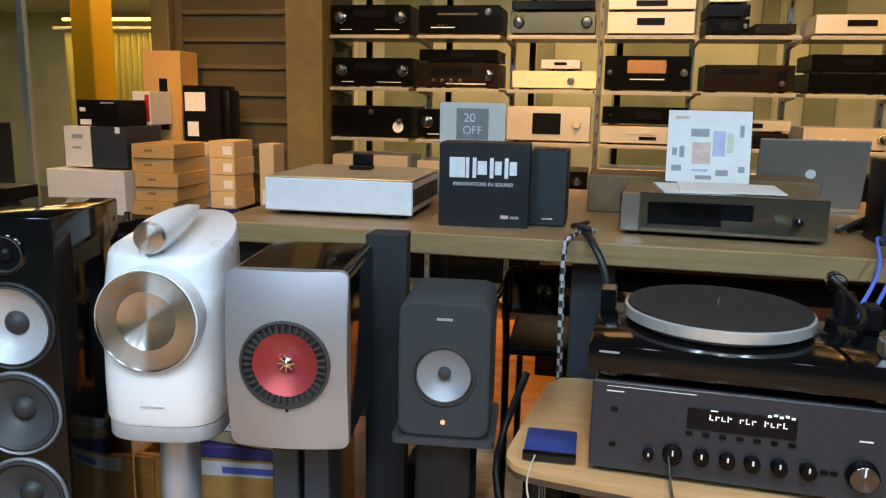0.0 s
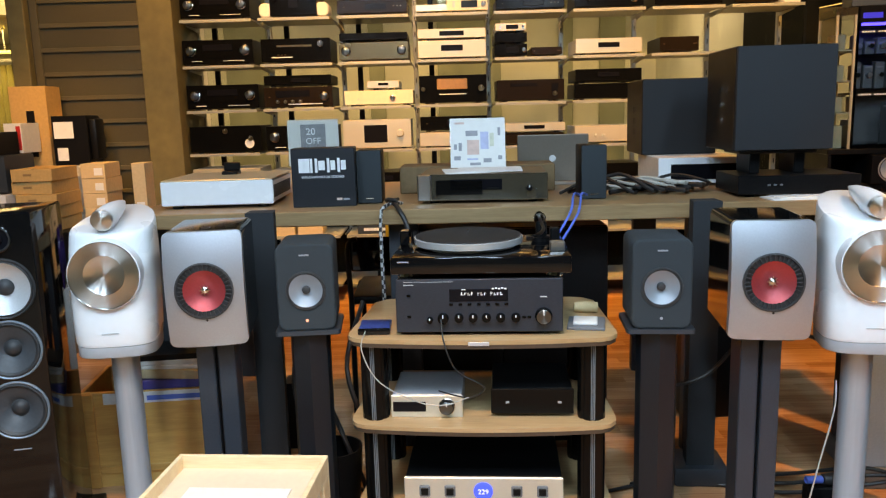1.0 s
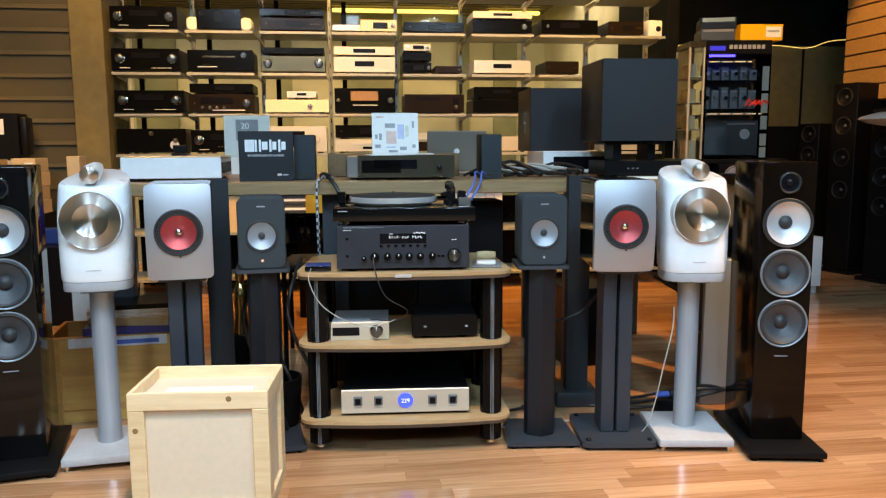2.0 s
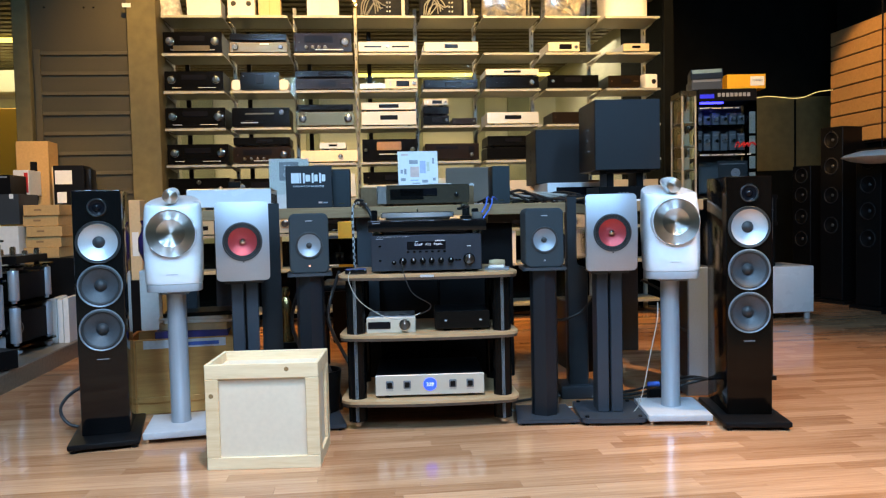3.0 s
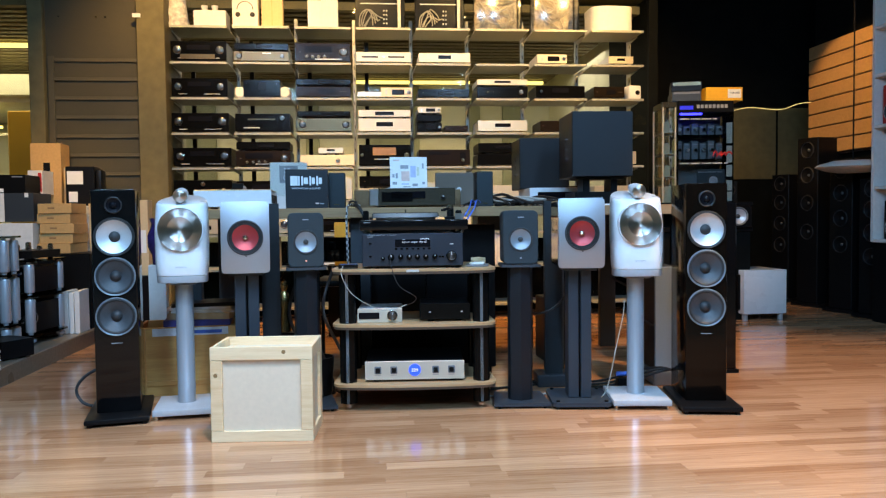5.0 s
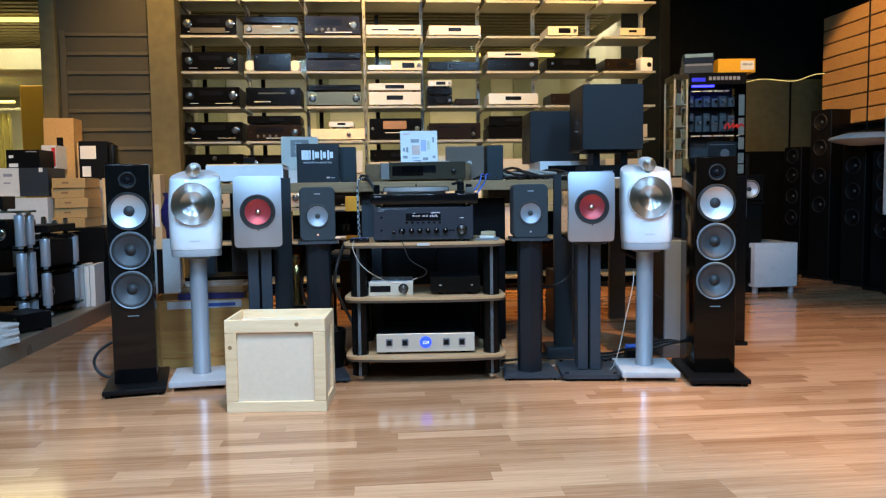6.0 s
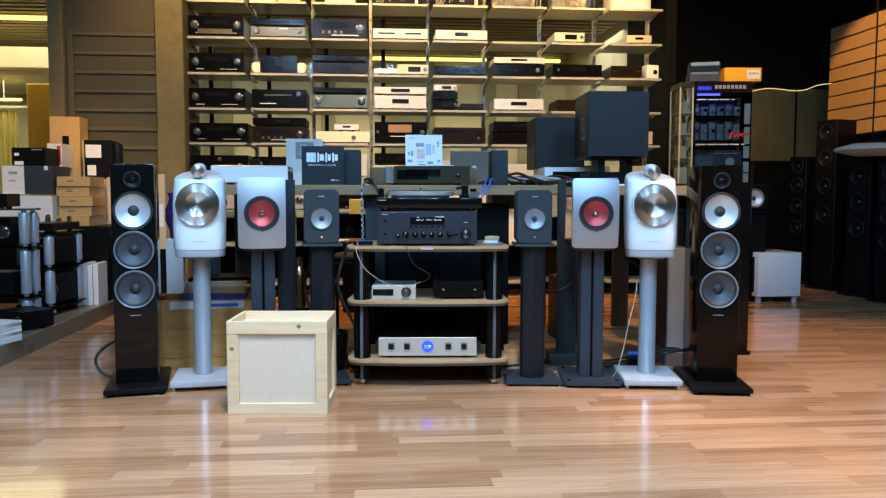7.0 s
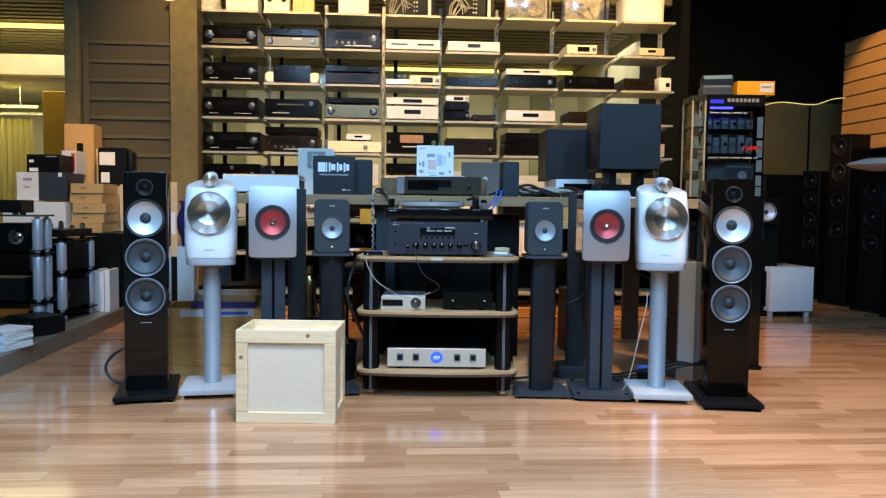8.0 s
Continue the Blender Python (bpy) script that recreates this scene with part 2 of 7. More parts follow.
BLUE = material("blue_aluminium", (0.02, 0.08, 0.36), 0.3, metal=0.5, vary=0.05)
CABLE_BLUE = material("blue_cable_jacket", (0.045, 0.16, 0.60), 0.5)
CABLE_WHITE = material("white_cable_jacket", (0.42, 0.4, 0.36), 0.5)
CABLE_BLACK = material("black_cable_jacket", (0.012, 0.012, 0.013), 0.5)
KNOB_SPUN = material("spun_black_knob", (0.16, 0.17, 0.18), 0.3, metal=1.0, vary=0.05, bump=0)
KNOB_SPUN.node_tree.nodes["Principled BSDF"].inputs["Anisotropic"].default_value = 0.9
KNOB_SPUN.node_tree.nodes["Principled BSDF"].inputs["Anisotropic Rotation"].default_value = 0.25
tg = KNOB_SPUN.node_tree.nodes.new("ShaderNodeTangent")
tg.direction_type, tg.axis = "RADIAL", "Y"
KNOB_SPUN.node_tree.links.new(tg.outputs[0], KNOB_SPUN.node_tree.nodes["Principled BSDF"].inputs["Tangent"])
CURTAIN = material("olive_curtain", (0.40, 0.35, 0.13), 0.8, vary=0.12, grain=30, stretch=(1, 1, 0.1))
BRASS = material("brass", (0.5, 0.34, 0.14), 0.25, metal=1.0, vary=0.15)
VIOLET = material("violet_card", (0.045, 0.05, 0.26), 0.5, vary=0.08)
VASE = material("violet_glass", (0.03, 0.015, 0.09), 0.08, vary=0.3, coat=0.5)
RED_PAINT = material("red_paint", (0.55, 0.03, 0.03), 0.35)
SCREEN = material("dark_display", (0.006, 0.006, 0.008), 0.2, bump=0, spec=0.15)
MAT_BLACK = material("turntable_mat", (0.010, 0.0105, 0.011), 0.8, vary=0.15, grain=200)
WOOD_DISC = material("amber_meter", (0.30, 0.16, 0.06), 0.35)
FUR = material("clear_bag_contents", (0.62, 0.58, 0.52), 0.6, vary=0.4, grain=30)
PRINT_GREY = material("print_grey", (0.30, 0.31, 0.34), 0.6)
PRINT_ORANGE = material("print_orange", (0.72, 0.48, 0.42), 0.6)
PRINT_BLUE = material("print_blue", (0.42, 0.48, 0.68), 0.6)
PRINT_GREEN = material("print_green", (0.62, 0.63, 0.5), 0.6)
PRINT_WHITE = material("print_white", (0.75, 0.78, 0.8), 0.6)
LED_BLUE = glow("blue_led", (0.004, 0.055, 0.85), 1.6)
LED_STRIP = glow("blue_light_strip", (0.02, 0.03, 1.0), 7.0)
LED_WHITE = glow("white_led", (0.8, 0.92, 1.0), 0.45)
DIM_BLUE = glow("dim_blue_glow", (0.012, 0.02, 0.5), 0.8)
LED_RED = glow("amber_led", (1.0, 0.4, 0.25), 0.6)
TUBE = glow("yellow_tube_light", (1.0, 0.83, 0.25), 2.2)
CHAIN = glow("warm_light_chain", (1.0, 0.8, 0.3), 1.2)
GLASS = clear("window_glass", (0.90, 0.93, 0.87), 1.2)
GLASS_SHELF = clear("smoked_glass", (0.30, 0.36, 0.34))
ACRYLIC = clear("acrylic", (0.93, 0.94, 0.93), 1.25)
BAG = clear("plastic_bag", (0.85, 0.83, 0.78), 1.9, 0.15)

BRAID = material("braided_jacket", (0.05, 0.05, 0.055), 0.6)
ck = BRAID.node_tree.nodes.new("ShaderNodeTexChecker")
ck.inputs["Scale"].default_value = 70
ck.inputs["Color1"].default_value, ck.inputs["Color2"].default_value = (0.45, 0.45, 0.45, 1), (0.02, 0.02, 0.02, 1)
BRAID.node_tree.links.new(BRAID.node_tree.nodes["Texture Coordinate"].outputs["Object"], ck.inputs["Vector"])
BRAID.node_tree.links.new(ck.outputs[0], BRAID.node_tree.nodes["Principled BSDF"].inputs["Base Color"])


# ---- mesh helpers ----
def B():
    return bmesh.new()


def box(bm, x0, x1, y0, y1, z0, z1, bevel=0.0, seg=1):
    t = bmesh.new()
    bmesh.ops.create_cube(t, size=1)
    for v in t.verts:
        v.co = ((x0 + x1) / 2 + v.co.x * (x1 - x0), (y0 + y1) / 2 + v.co.y * (y1 - y0), (z0 + z1) / 2 + v.co.z * (z1 - z0))
    if bevel:
        bmesh.ops.bevel(t, geom=t.edges[:], offset=bevel, segments=seg, affect="EDGES", profile=0.5)
    return merge(bm, t)


def merge(bm, t, m=None):
    if m is not None:
        t.transform(m)
    me = bpy.data.meshes.new("tmp")
    t.to_mesh(me)
    t.free()
    bm.from_mesh(me)
    bpy.data.meshes.remove(me)
    return bm


def rounded(w, h, r, n=5, side=0):
    """A rounded rectangle round the origin, as points (a, b)."""
    out = []
    for cx, cy, a0 in ((w / 2 - r, h / 2 - r, 0), (-w / 2 + r, h / 2 - r, 90), (-w / 2 + r, -h / 2 + r, 180), (w / 2 - r, -h / 2 + r, 270)):
        for k in range(n + 1):
            a = radians(a0 + 90 * k / n)
            out.append((cx + r * math.cos(a), cy + r * math.sin(a)))
        dx, dy = {0: (-1, 0), 90: (0, -1), 180: (1, 0), 270: (0, 1)}[a0]
        run = (w if dx else h) - 2 * r
        px, py = out[-1]
        out += [(px + dx * run * k / (side + 1), py + dy * run * k / (side + 1)) for k in range(1, side + 1)]
    return out


def loft(bm, sections, cap=True):
    """Skin rings of equally many points (x, y, z)."""
    rings = [[bm.verts.new(p) for p in s] for s in sections]
    n = len(rings[0])
    for a, b in zip(rings, rings[1:]):
        for k in range(n):
            bm.faces.new((a[k], a[(k + 1) % n], b[(k + 1) % n], b[k]))
    if cap:
        bm.faces.new(rings[0][::-1])
        bm.faces.new(rings[-1])
    bmesh.ops.recalc_face_normals(bm, faces=bm.faces[:])
    return bm


def prism(bm, poly, z0, z1):
    t = bmesh.new()
    loft(t, [[(x, y, z0) for x, y in poly], [(x, y, z1) for x, y in poly]])
    return merge(bm, t)


def lathe(bm, profile, at=(0, 0, 0), axis="z", n=32):
    """Turn a profile of (radius, height) round an axis through at. Axis "y": height runs towards -y (out of a front)."""
    t = bmesh.new()
    rings = []
    for r, h in profile:
        if r < 1e-6:
            rings.append([t.verts.new((0, 0, h))])
        else:
            rings.append([t.verts.new((r * math.cos(2 * math.pi * k / n), r * math.sin(2 * math.pi * k / n), h)) for k in range(n)])
    for a, b in zip(rings, rings[1:]):
        for k in range(n):
            q = [a[k % len(a)], a[(k + 1) % n % len(a)], b[(k + 1) % n % len(b)], b[k % len(b)]]
            q = list(dict.fromkeys(q))
            if len(q) > 2:
                t.faces.new(q)
    bmesh.ops.recalc_face_normals(t, faces=t.faces[:])
    m = Matrix.Translation(at)
    if axis == "y":
        m = m @ Matrix.Rotation(radians(90), 4, "X")
    if axis == "x":
        m = m @ Matrix.Rotation(radians(90), 4, "Y")
    return merge(bm, t, m)


def sweep(bm, pts, r, n=8, sub=6):
    """A round cable through points, smoothed."""
    P = [Vector(p) for p in pts]
    path = []
    for i in range(len(P) - 1):
        p0, p1, p2, p3 = P[max(i - 1, 0)], P[i], P[i + 1], P[min(i + 2, len(P) - 1)]
        for k in range(sub):
            u = k / sub
            path.append(0.5 * ((2 * p1) + (p2 - p0) * u + (2 * p0 - 5 * p1 + 4 * p2 - p3) * u * u + (3 * p1 - p0 - 3 * p2 + p3) * u ** 3))
    path.append(P[-1])
    secs, up = [], Vector((0.13, 0.21, 0.97))
    for i, p in enumerate(path):
        d = (path[min(i + 1, len(path) - 1)] - path[max(i - 1, 0)]).normalized()
        s = d.cross(up).normalized()
        u = s.cross(d)
        secs.append([p + r * (math.cos(2 * math.pi * k / n) * s + math.sin(2 * math.pi * k / n) * u) for k in range(n)])
    t = bmesh.new()
    loft(t, secs)
    return merge(bm, t)


def mesh_of(name, bm, mat, angle=35):
    me = bpy.data.meshes.new(name)
    bm.to_mesh(me)
    bm.free()
    me.materials.append(mat)
    me.polygons.foreach_set("use_smooth", [True] * len(me.polygons))
    me.set_sharp_from_angle(angle=radians(angle))
    return me


def part(name, bm, mat, parent, label=""):
    ob = new(name, mesh_of(name, bm, mat))
    ob.parent = parent
    return tagged(ob, label)


def thing(name, m, label, category, group="", kind=""):
    ob = new(name)
    ob.empty_display_size = 0.1
    ob.matrix_world = m
    return tagged(ob, label, category, group, kind)


def solid(name, bm, mat, m, label, category, group="", kind=""):
    ob = new(name, mesh_of(name, bm, mat))
    ob.matrix_world = m
    return tagged(ob, label, category, group, kind)


def words(text, size, m, mat, parent, name="lettering"):
    cu = bpy.data.curves.new(name, "FONT")
    cu.body, cu.size, cu.align_x, cu.extrude = text, size, "CENTER", 0.0004
    tmp = new(name, cu)
    me = bpy.data.meshes.new_from_object(tmp.evaluated_get(bpy.context.evaluated_depsgraph_get()))
    bpy.data.objects.remove(tmp)
    me.transform(m)
    me.materials.clear()
    me.materials.append(mat)
    ob = new(name, me)
    ob.parent = parent
    return ob


FRONT = Matrix.Rotation(radians(90), 4, "X")


def holed(bm, outer, cx, cz, r, y, depth, bow=None, rings=4):
    """A front at y with the outline outer (x, z) and a round hole, whose wall goes in by depth."""
    bow = bow or (lambda a, b: 0.0)
    t = bmesh.new()
    secs = []
    for k in range(rings + 1):
        u = k / rings
        ring = []
        for a, b in outer:
            g = math.atan2(b - cz, a - cx)
            x, z = a + (cx + r * math.cos(g) - a) * u, b + (cz + r * math.sin(g) - b) * u
            ring.append((x, y + bow(x, z), z))
        secs.append(ring)
    secs.append([(x, y + depth, z) for x, _, z in secs[-1]])
    loft(t, secs, cap=False)
    return merge(bm, t)


def rim(x0, x1, z0, z1, n=12):
    """Points round a rectangle."""
    out = [(x1, z0 + (z1 - z0) * k / n) for k in range(n)] + [(x1 - (x1 - x0) * k / n, z1) for k in range(n)]
    return out + [(x0, z1 - (z1 - z0) * k / n) for k in range(n)] + [(x0 + (x1 - x0) * k / n, z0) for k in range(n)]


def open_front(bm):
    bm.faces.ensure_lookup_table()
    low = min(f.calc_center_median().y for f in bm.faces)
    bmesh.ops.delete(bm, geom=[f for f in bm.faces if f.calc_center_median().y < low + 1e-5], context="FACES")
    return bm


def driver(parent, x, z, y, r, cone, dome, ring=None, ring_mat=None, depth=0.35, dome_r=0.3, name="driver", surround=0.86):
    """A loudspeaker drive unit in a front at y: surround, cone, dust cap."""
    rm = ring_mat or RUBBER
    d = part(name, lathe(B(), [(r * 1.02, -0.002), (r * 1.02, 0.003), (r * 0.99, 0.006), (r * 0.95, 0.004), (r * 0.93, -0.001), (r * 1.0, -0.003)], (x, y, z), "y", 40), rm, parent)
    c = part("surround", lathe(B(), [(r * 0.945, 0.0), (r * 0.92, 0.005), (r * 0.88, 0.006), (r * surround, 0.0)], (x, y, z), "y", 40), RUBBER, d)
    s = r * surround
    part("cone", lathe(B(), [(s, 0.0005), (s * 0.8, -s * depth * 0.3), (s * 0.55, -s * depth * 0.62), (s * dome_r * 1.05, -s * depth), (0, -s * depth)], (x, y, z), "y", 40), cone, d)
    part("dust_cap", lathe(B(), [(s * dome_r, -s * depth + 0.0005), (s * dome_r * 0.8, -s * depth + s * dome_r * 0.35), (s * dome_r * 0.45, -s * depth + s * dome_r * 0.6), (0, -s * depth + s * dome_r * 0.7)], (x, y, z), "y", 24), dome, d)
    return d


# ---- structure ----
def structure(name, bm, mat, label=""):
    return solid(name, bm, mat, Matrix(), label or name, "", kind="structure")


structure("wall_left", box(B(), -4.6, -4.5, -6.1, 4.3, 0, 3.3), WALL_OLIVE, "olive painted side wall")
# Out-of-view rear wall; its olive tone is chosen to keep reflections dark.
structure("wall_rear", box(B(), -4.5, 4.6, -6.1, -6.0, 0, 3.3), WALL_OLIVE, "unseen olive rear wall, toned to keep reflections dark")
structure("wall_right", box(B(), 4.6, 4.7, -6.0, 5.08, 0, 3.3), DARKWALL, "dark painted shop wall")
structure("ceiling", box(B(), -4.6, 4.7, -6.1, 4.9, 3.2, 3.3), DARKWALL, "black painted ceiling")
structure("ceiling_side", box(B(), 2.9, 5.9, 4.9, 6.1, 3.2, 3.3), DARKWALL, "black painted ceiling")
# pillar and panel left of the shelves
structure("pillar", box(B(), -1.375, -1.165, 4.33, 4.85, 0, 3.2, 0.004), WALL_OLIVE, "olive painted pillar beside the shelves")
louvre = structure("louvre_panel", box(B(), -2.08, -1.375, 4.42, 4.50, 0, 3.2), LOUVRE, "dark olive ribbed wall panel with horizontal rails")
for z in [2.1 - 0.147 * k for k in range(13)]:
    part("rail", box(B(), -2.02, -1.39, 4.404, 4.42, z - 0.028, z, 0.003), RAIL, louvre)
# Stile takes the lighter rail olive: the light on it is put into colour.
part("stile", box(B(), -2.065, -2.02, 4.40, 4.42, 0.1, 2.115, 0.003), RAIL, louvre)
part("edge_post", box(B(), -2.19, -2.08, 4.36, 4.5, 0, 3.2, 0.006), WALL_OLIVE, louvre)
for x in (-1.98, -1.70, -1.63, -1.40):
    part("screw", lathe(B(), [(0.008, 0), (0.007, 0.004), (0, 0.005)], (x, 4.42, 2.42), "y", 10), CHROME, louvre)
part("paper_tag", box(B(), -1.40, -1.34, 4.324, 4.329, 2.40, 2.43), PAPER, louvre)

# glass wall on the left of the panel
glass_wall = structure("glass_wall", box(B(), -4.5, -2.19, 4.40, 4.41, 0.1, 3.2), GLASS, "tall clear glass wall")
glass_wall.visible_shadow = False
for x in (-3.05, -3.9):
    part("mullion", box(B(), x - 0.02, x + 0.02, 4.385, 4.425, 0.1, 3.2), STEEL, glass_wall)
back_glass = structure("back_glass", box(B(), -1.15, 2.9, 4.90, 4.91, 0, 3.2), GLASS, "clear glass wall behind the shelves")
back_glass.visible_shadow = False
structure("low_back_panel", box(B(), -1.15, 2.895, 4.915, 4.94, 0, 0.64), DARKWALL, "black panel low behind the shelves")
structure("wall_side_return", box(B(), 2.9, 2.98, 4.86, 6.0, 0, 3.3), DARKWALL, "dark end wall beside the shelves")

# corridor seen through the glass
structure("corridor_wall", box(B(), -9.0, 3.4, 9.0, 9.1, 0, 2.8), PALE_WALL, "pale yellow-green corridor wall")
structure("corridor_wall_end", box(B(), 2.98, 3.06, 6.0, 9.0, 0, 2.8), PALE_WALL, "pale corridor end wall")
structure("corridor_wall_far", box(B(), -9.1, -9.0, 4.4, 9.0, 0, 2.8), PALE_WALL, "pale corridor end wall")
structure("corridor_floor", box(B(), -9.0, 2.98, 4.92, 9.0, -0.1, -0.002), PLATFORM, "polished stone corridor floor")
structure("corridor_ceiling", box(B(), -9.0, 3.0, 4.92, 9.0, 2.78, 2.85), SLAT_DARK, "slatted corridor ceiling")
bm = B()
for k in range(24):
    y = 5.1 + 0.16 * k
    box(bm, -8.9, 2.9, y, y + 0.09, 2.68, 2.75)
structure("corridor_slats", bm, SLAT_DARK, "dark ceiling slats running along the corridor")
for x0, x1, y in ((0.26, 1.79, 8.55), (2.15, 2.8, 8.55), (-6.6, -2.95, 6.47)):
    solid("tube_light", box(B(), x0, x1, y, y + 0.06, 2.62, 2.66, 0.01), TUBE, Matrix(), "lit yellow tube lamp on the corridor ceiling", "lamp", "corridor tube lamps")
hung = thing("tube_light", Matrix(), "lit yellow tube lamp over the curtain", "lamp", "corridor tube lamps")
part("tube", box(B(), -5.1, -3.75, 7.44, 7.47, 1.90, 1.93, 0.008), TUBE, hung)
for hx in (-4.9, -3.95):
    part("hanger", box(B(), hx, hx + 0.01, 7.45, 7.46, 1.93, 2.15), STEEL, hung)
structure("corridor_beam", box(B(), -8.9, -2.9, 6.9, 7.1, 2.2, 2.42), PALE_WALL, "pale beam in the corridor")
structure("corridor_soffit", box(B(), -8.9, -2.9, 7.1, 8.99, 2.15, 2.2), PALE_WALL, "lowered pale soffit behind the beam")
structure("orange_pillar", box(B(), -4.15, -3.95, 6.3, 6.6, 0, 2.78, 0.01), ORANGE, "bright orange painted pillar beyond the glass")
structure("orange_pier", box(B(), -3.2, -2.97, 6.3, 6.5, 0, 1.95, 0.01), ORANGE, "low orange painted pier beyond the glass")
fold = []
for k in range(81):
    fold.append((-5.2 + 1.33 * k / 80, 7.6 + 0.022 * math.sin(k * 1.57)))
curtain = structure("curtain", prism(B(), fold + [(x, y + 0.006) for x, y in fold[::-1]], 0.02, 1.8), CURTAIN, "ribbed olive-yellow curtain beyond the glass")
part("curtain_rail", box(B(), -5.3, -3.6, 7.56, 7.59, 1.83, 1.86), STEEL, curtain)

# Added strips: the wall's shadow edges and darker patches as grey-green colour.
for x, w in ((-1.9, 0.5), (-0.35, 0.18), (0.75, 0.75), (1.9, 0.16), (2.45, 0.3)):
    structure("corridor_dark_strip", box(B(), x - w / 2, x + w / 2, 8.93, 9.0, 0, 2.66, 0.006), PATCH_GREEN, "grey-green strip put in for darker patches of the corridor wall")
# right-hand back corner
olive = structure("wall_back", box(B(), 2.98, 5.8, 6.0, 6.08, 1.2, 1.95), WALL_OLIVE, "olive glazed partition with a light chain along its top")
part("upper_wall", box(B(), 2.98, 5.8, 6.01, 6.08, 1.955, 3.2), DARKWALL, olive)
# Added black lower wall: limits the partition's olive glow by colour.
part("lower_wall", box(B(), 2.98, 5.8, 5.995, 6.08, 0, 1.196), DARKWALL, olive)
for x in (3.35, 3.95, 4.72, 5.3):
    part("mullion", box(B(), x, x + 0.015, 5.985, 6.0, 0.0, 1.93), BLACK, olive)
bm = B()
sweep(bm, [(3.0, 5.97, 1.88), (3.4, 5.97, 1.93), (3.8, 5.97, 1.98), (4.1, 5.97, 1.90), (4.4, 5.97, 1.95), (4.75, 5.97, 1.93), (5.0, 5.97, 2.0), (5.4, 5.97, 2.02)], 0.0028, 6)
structure("wall_alcove", box(B(), 5.8, 5.9, 5.08, 6.08, 0, 3.2), DARKWALL, "dark end wall of the corner")
structure("wall_alcove_front", box(B(), 4.7, 5.8, 5.0, 5.08, 0, 3.2), DARKWALL, "dark wall behind the slatwall")
solid("light_chain", bm, CHAIN, Matrix(), "glowing yellow light chain draped along the partition", "light chain")
sw = structure("slat_wall", box(B(), 4.56, 4.6, 2.2, 5.08, 1.36, 2.38), JOINT, "wooden slatwall panels with dark grooves")
for k in range(8):
    z = 1.365 + 0.1265 * k
    part("board", box(B(), 4.535, 4.56, 2.2, 5.08, z + 0.012, z + 0.1265, 0.003), SLAT, sw)

# raised stone platform on the left
structure("platform", box(B(), -4.5, -1.5, -6.0, 4.40, -0.05, 0.1, 0.006), PLATFORM, "low dark stone display platform")


# ---- speakers in the front row ----
ROW = -3.8


def tower(x, y, body_mat, label, rz=ROW):
    """Origin: floor below the middle of the front; depth towards +y."""
    t = thing("tower_speaker", pose(x, y, 0, 0, 0, rz), label, "speaker", "floor-standing speakers")
    part("plinth", box(B(), -0.125, 0.125, -0.115, 0.30, 0.012, 0.034, 0.006, 2), BLACK, t, "black base plate")
    for sx in (-0.105, 0.105):
        for sy in (-0.095, 0.28):
            part("foot", lathe(B(), [(0.012, 0), (0.012, 0.012), (0, 0.012)], (sx, sy, 0.0), "z", 10), BLACK, t)
    bm = open_front(box(B(), -0.0875, 0.0875, 0, 0.285, 0.034, 0.975, 0.005, 2))
    e = 0.0825
    for z0, z1, zc, r in ((0.355, 0.525, 0.44, 0.076), (0.525, 0.692, 0.609, 0.076), (0.692, 0.862, 0.776, 0.076), (0.862, 0.970, 0.908, 0.034)):
        holed(bm, rim(-e, e, z0, z1), 0, zc, r, 0, 0.05)
    bm.faces.new([bm.verts.new(p) for p in ((-e, 0, 0.039), (e, 0, 0.039), (e, 0, 0.355), (-e, 0, 0.355))])
    bmesh.ops.remove_doubles(bm, verts=bm.verts[:], dist=1e-4)
    cab = part("cabinet", bm, body_mat, t)
    driver(t, 0, 0.908, -0.001, 0.036, SCREEN, SCREEN, ring_mat=CHROME, depth=0.12, dome_r=0.55, name="tweeter", surround=0.8)
    driver(t, 0, 0.776, -0.001, 0.080, CONE_SILVER, RUBBER, depth=0.3, dome_r=0.31, name="midrange_driver", surround=0.93)
    for z in (0.609, 0.440):
        driver(t, 0, z, -0.001, 0.080, CONE_GREY, RUBBER, ring_mat=CONE_STEEL, depth=0.34, dome_r=0.36, name="woofer", surround=0.80)
    part("name_plate", box(B(), -0.022, 0.022, -0.0025, 0.0, 0.326, 0.3285), PRINT_GREY, t)
    return t


tower(-0.69, 1.462, GLOSS, "gloss black floor-standing speaker with silver midrange cone", 12)
tower(1.817, 1.292, ESPRESSO, "dark espresso wood floor-standing speaker with silver midrange cone", -10)


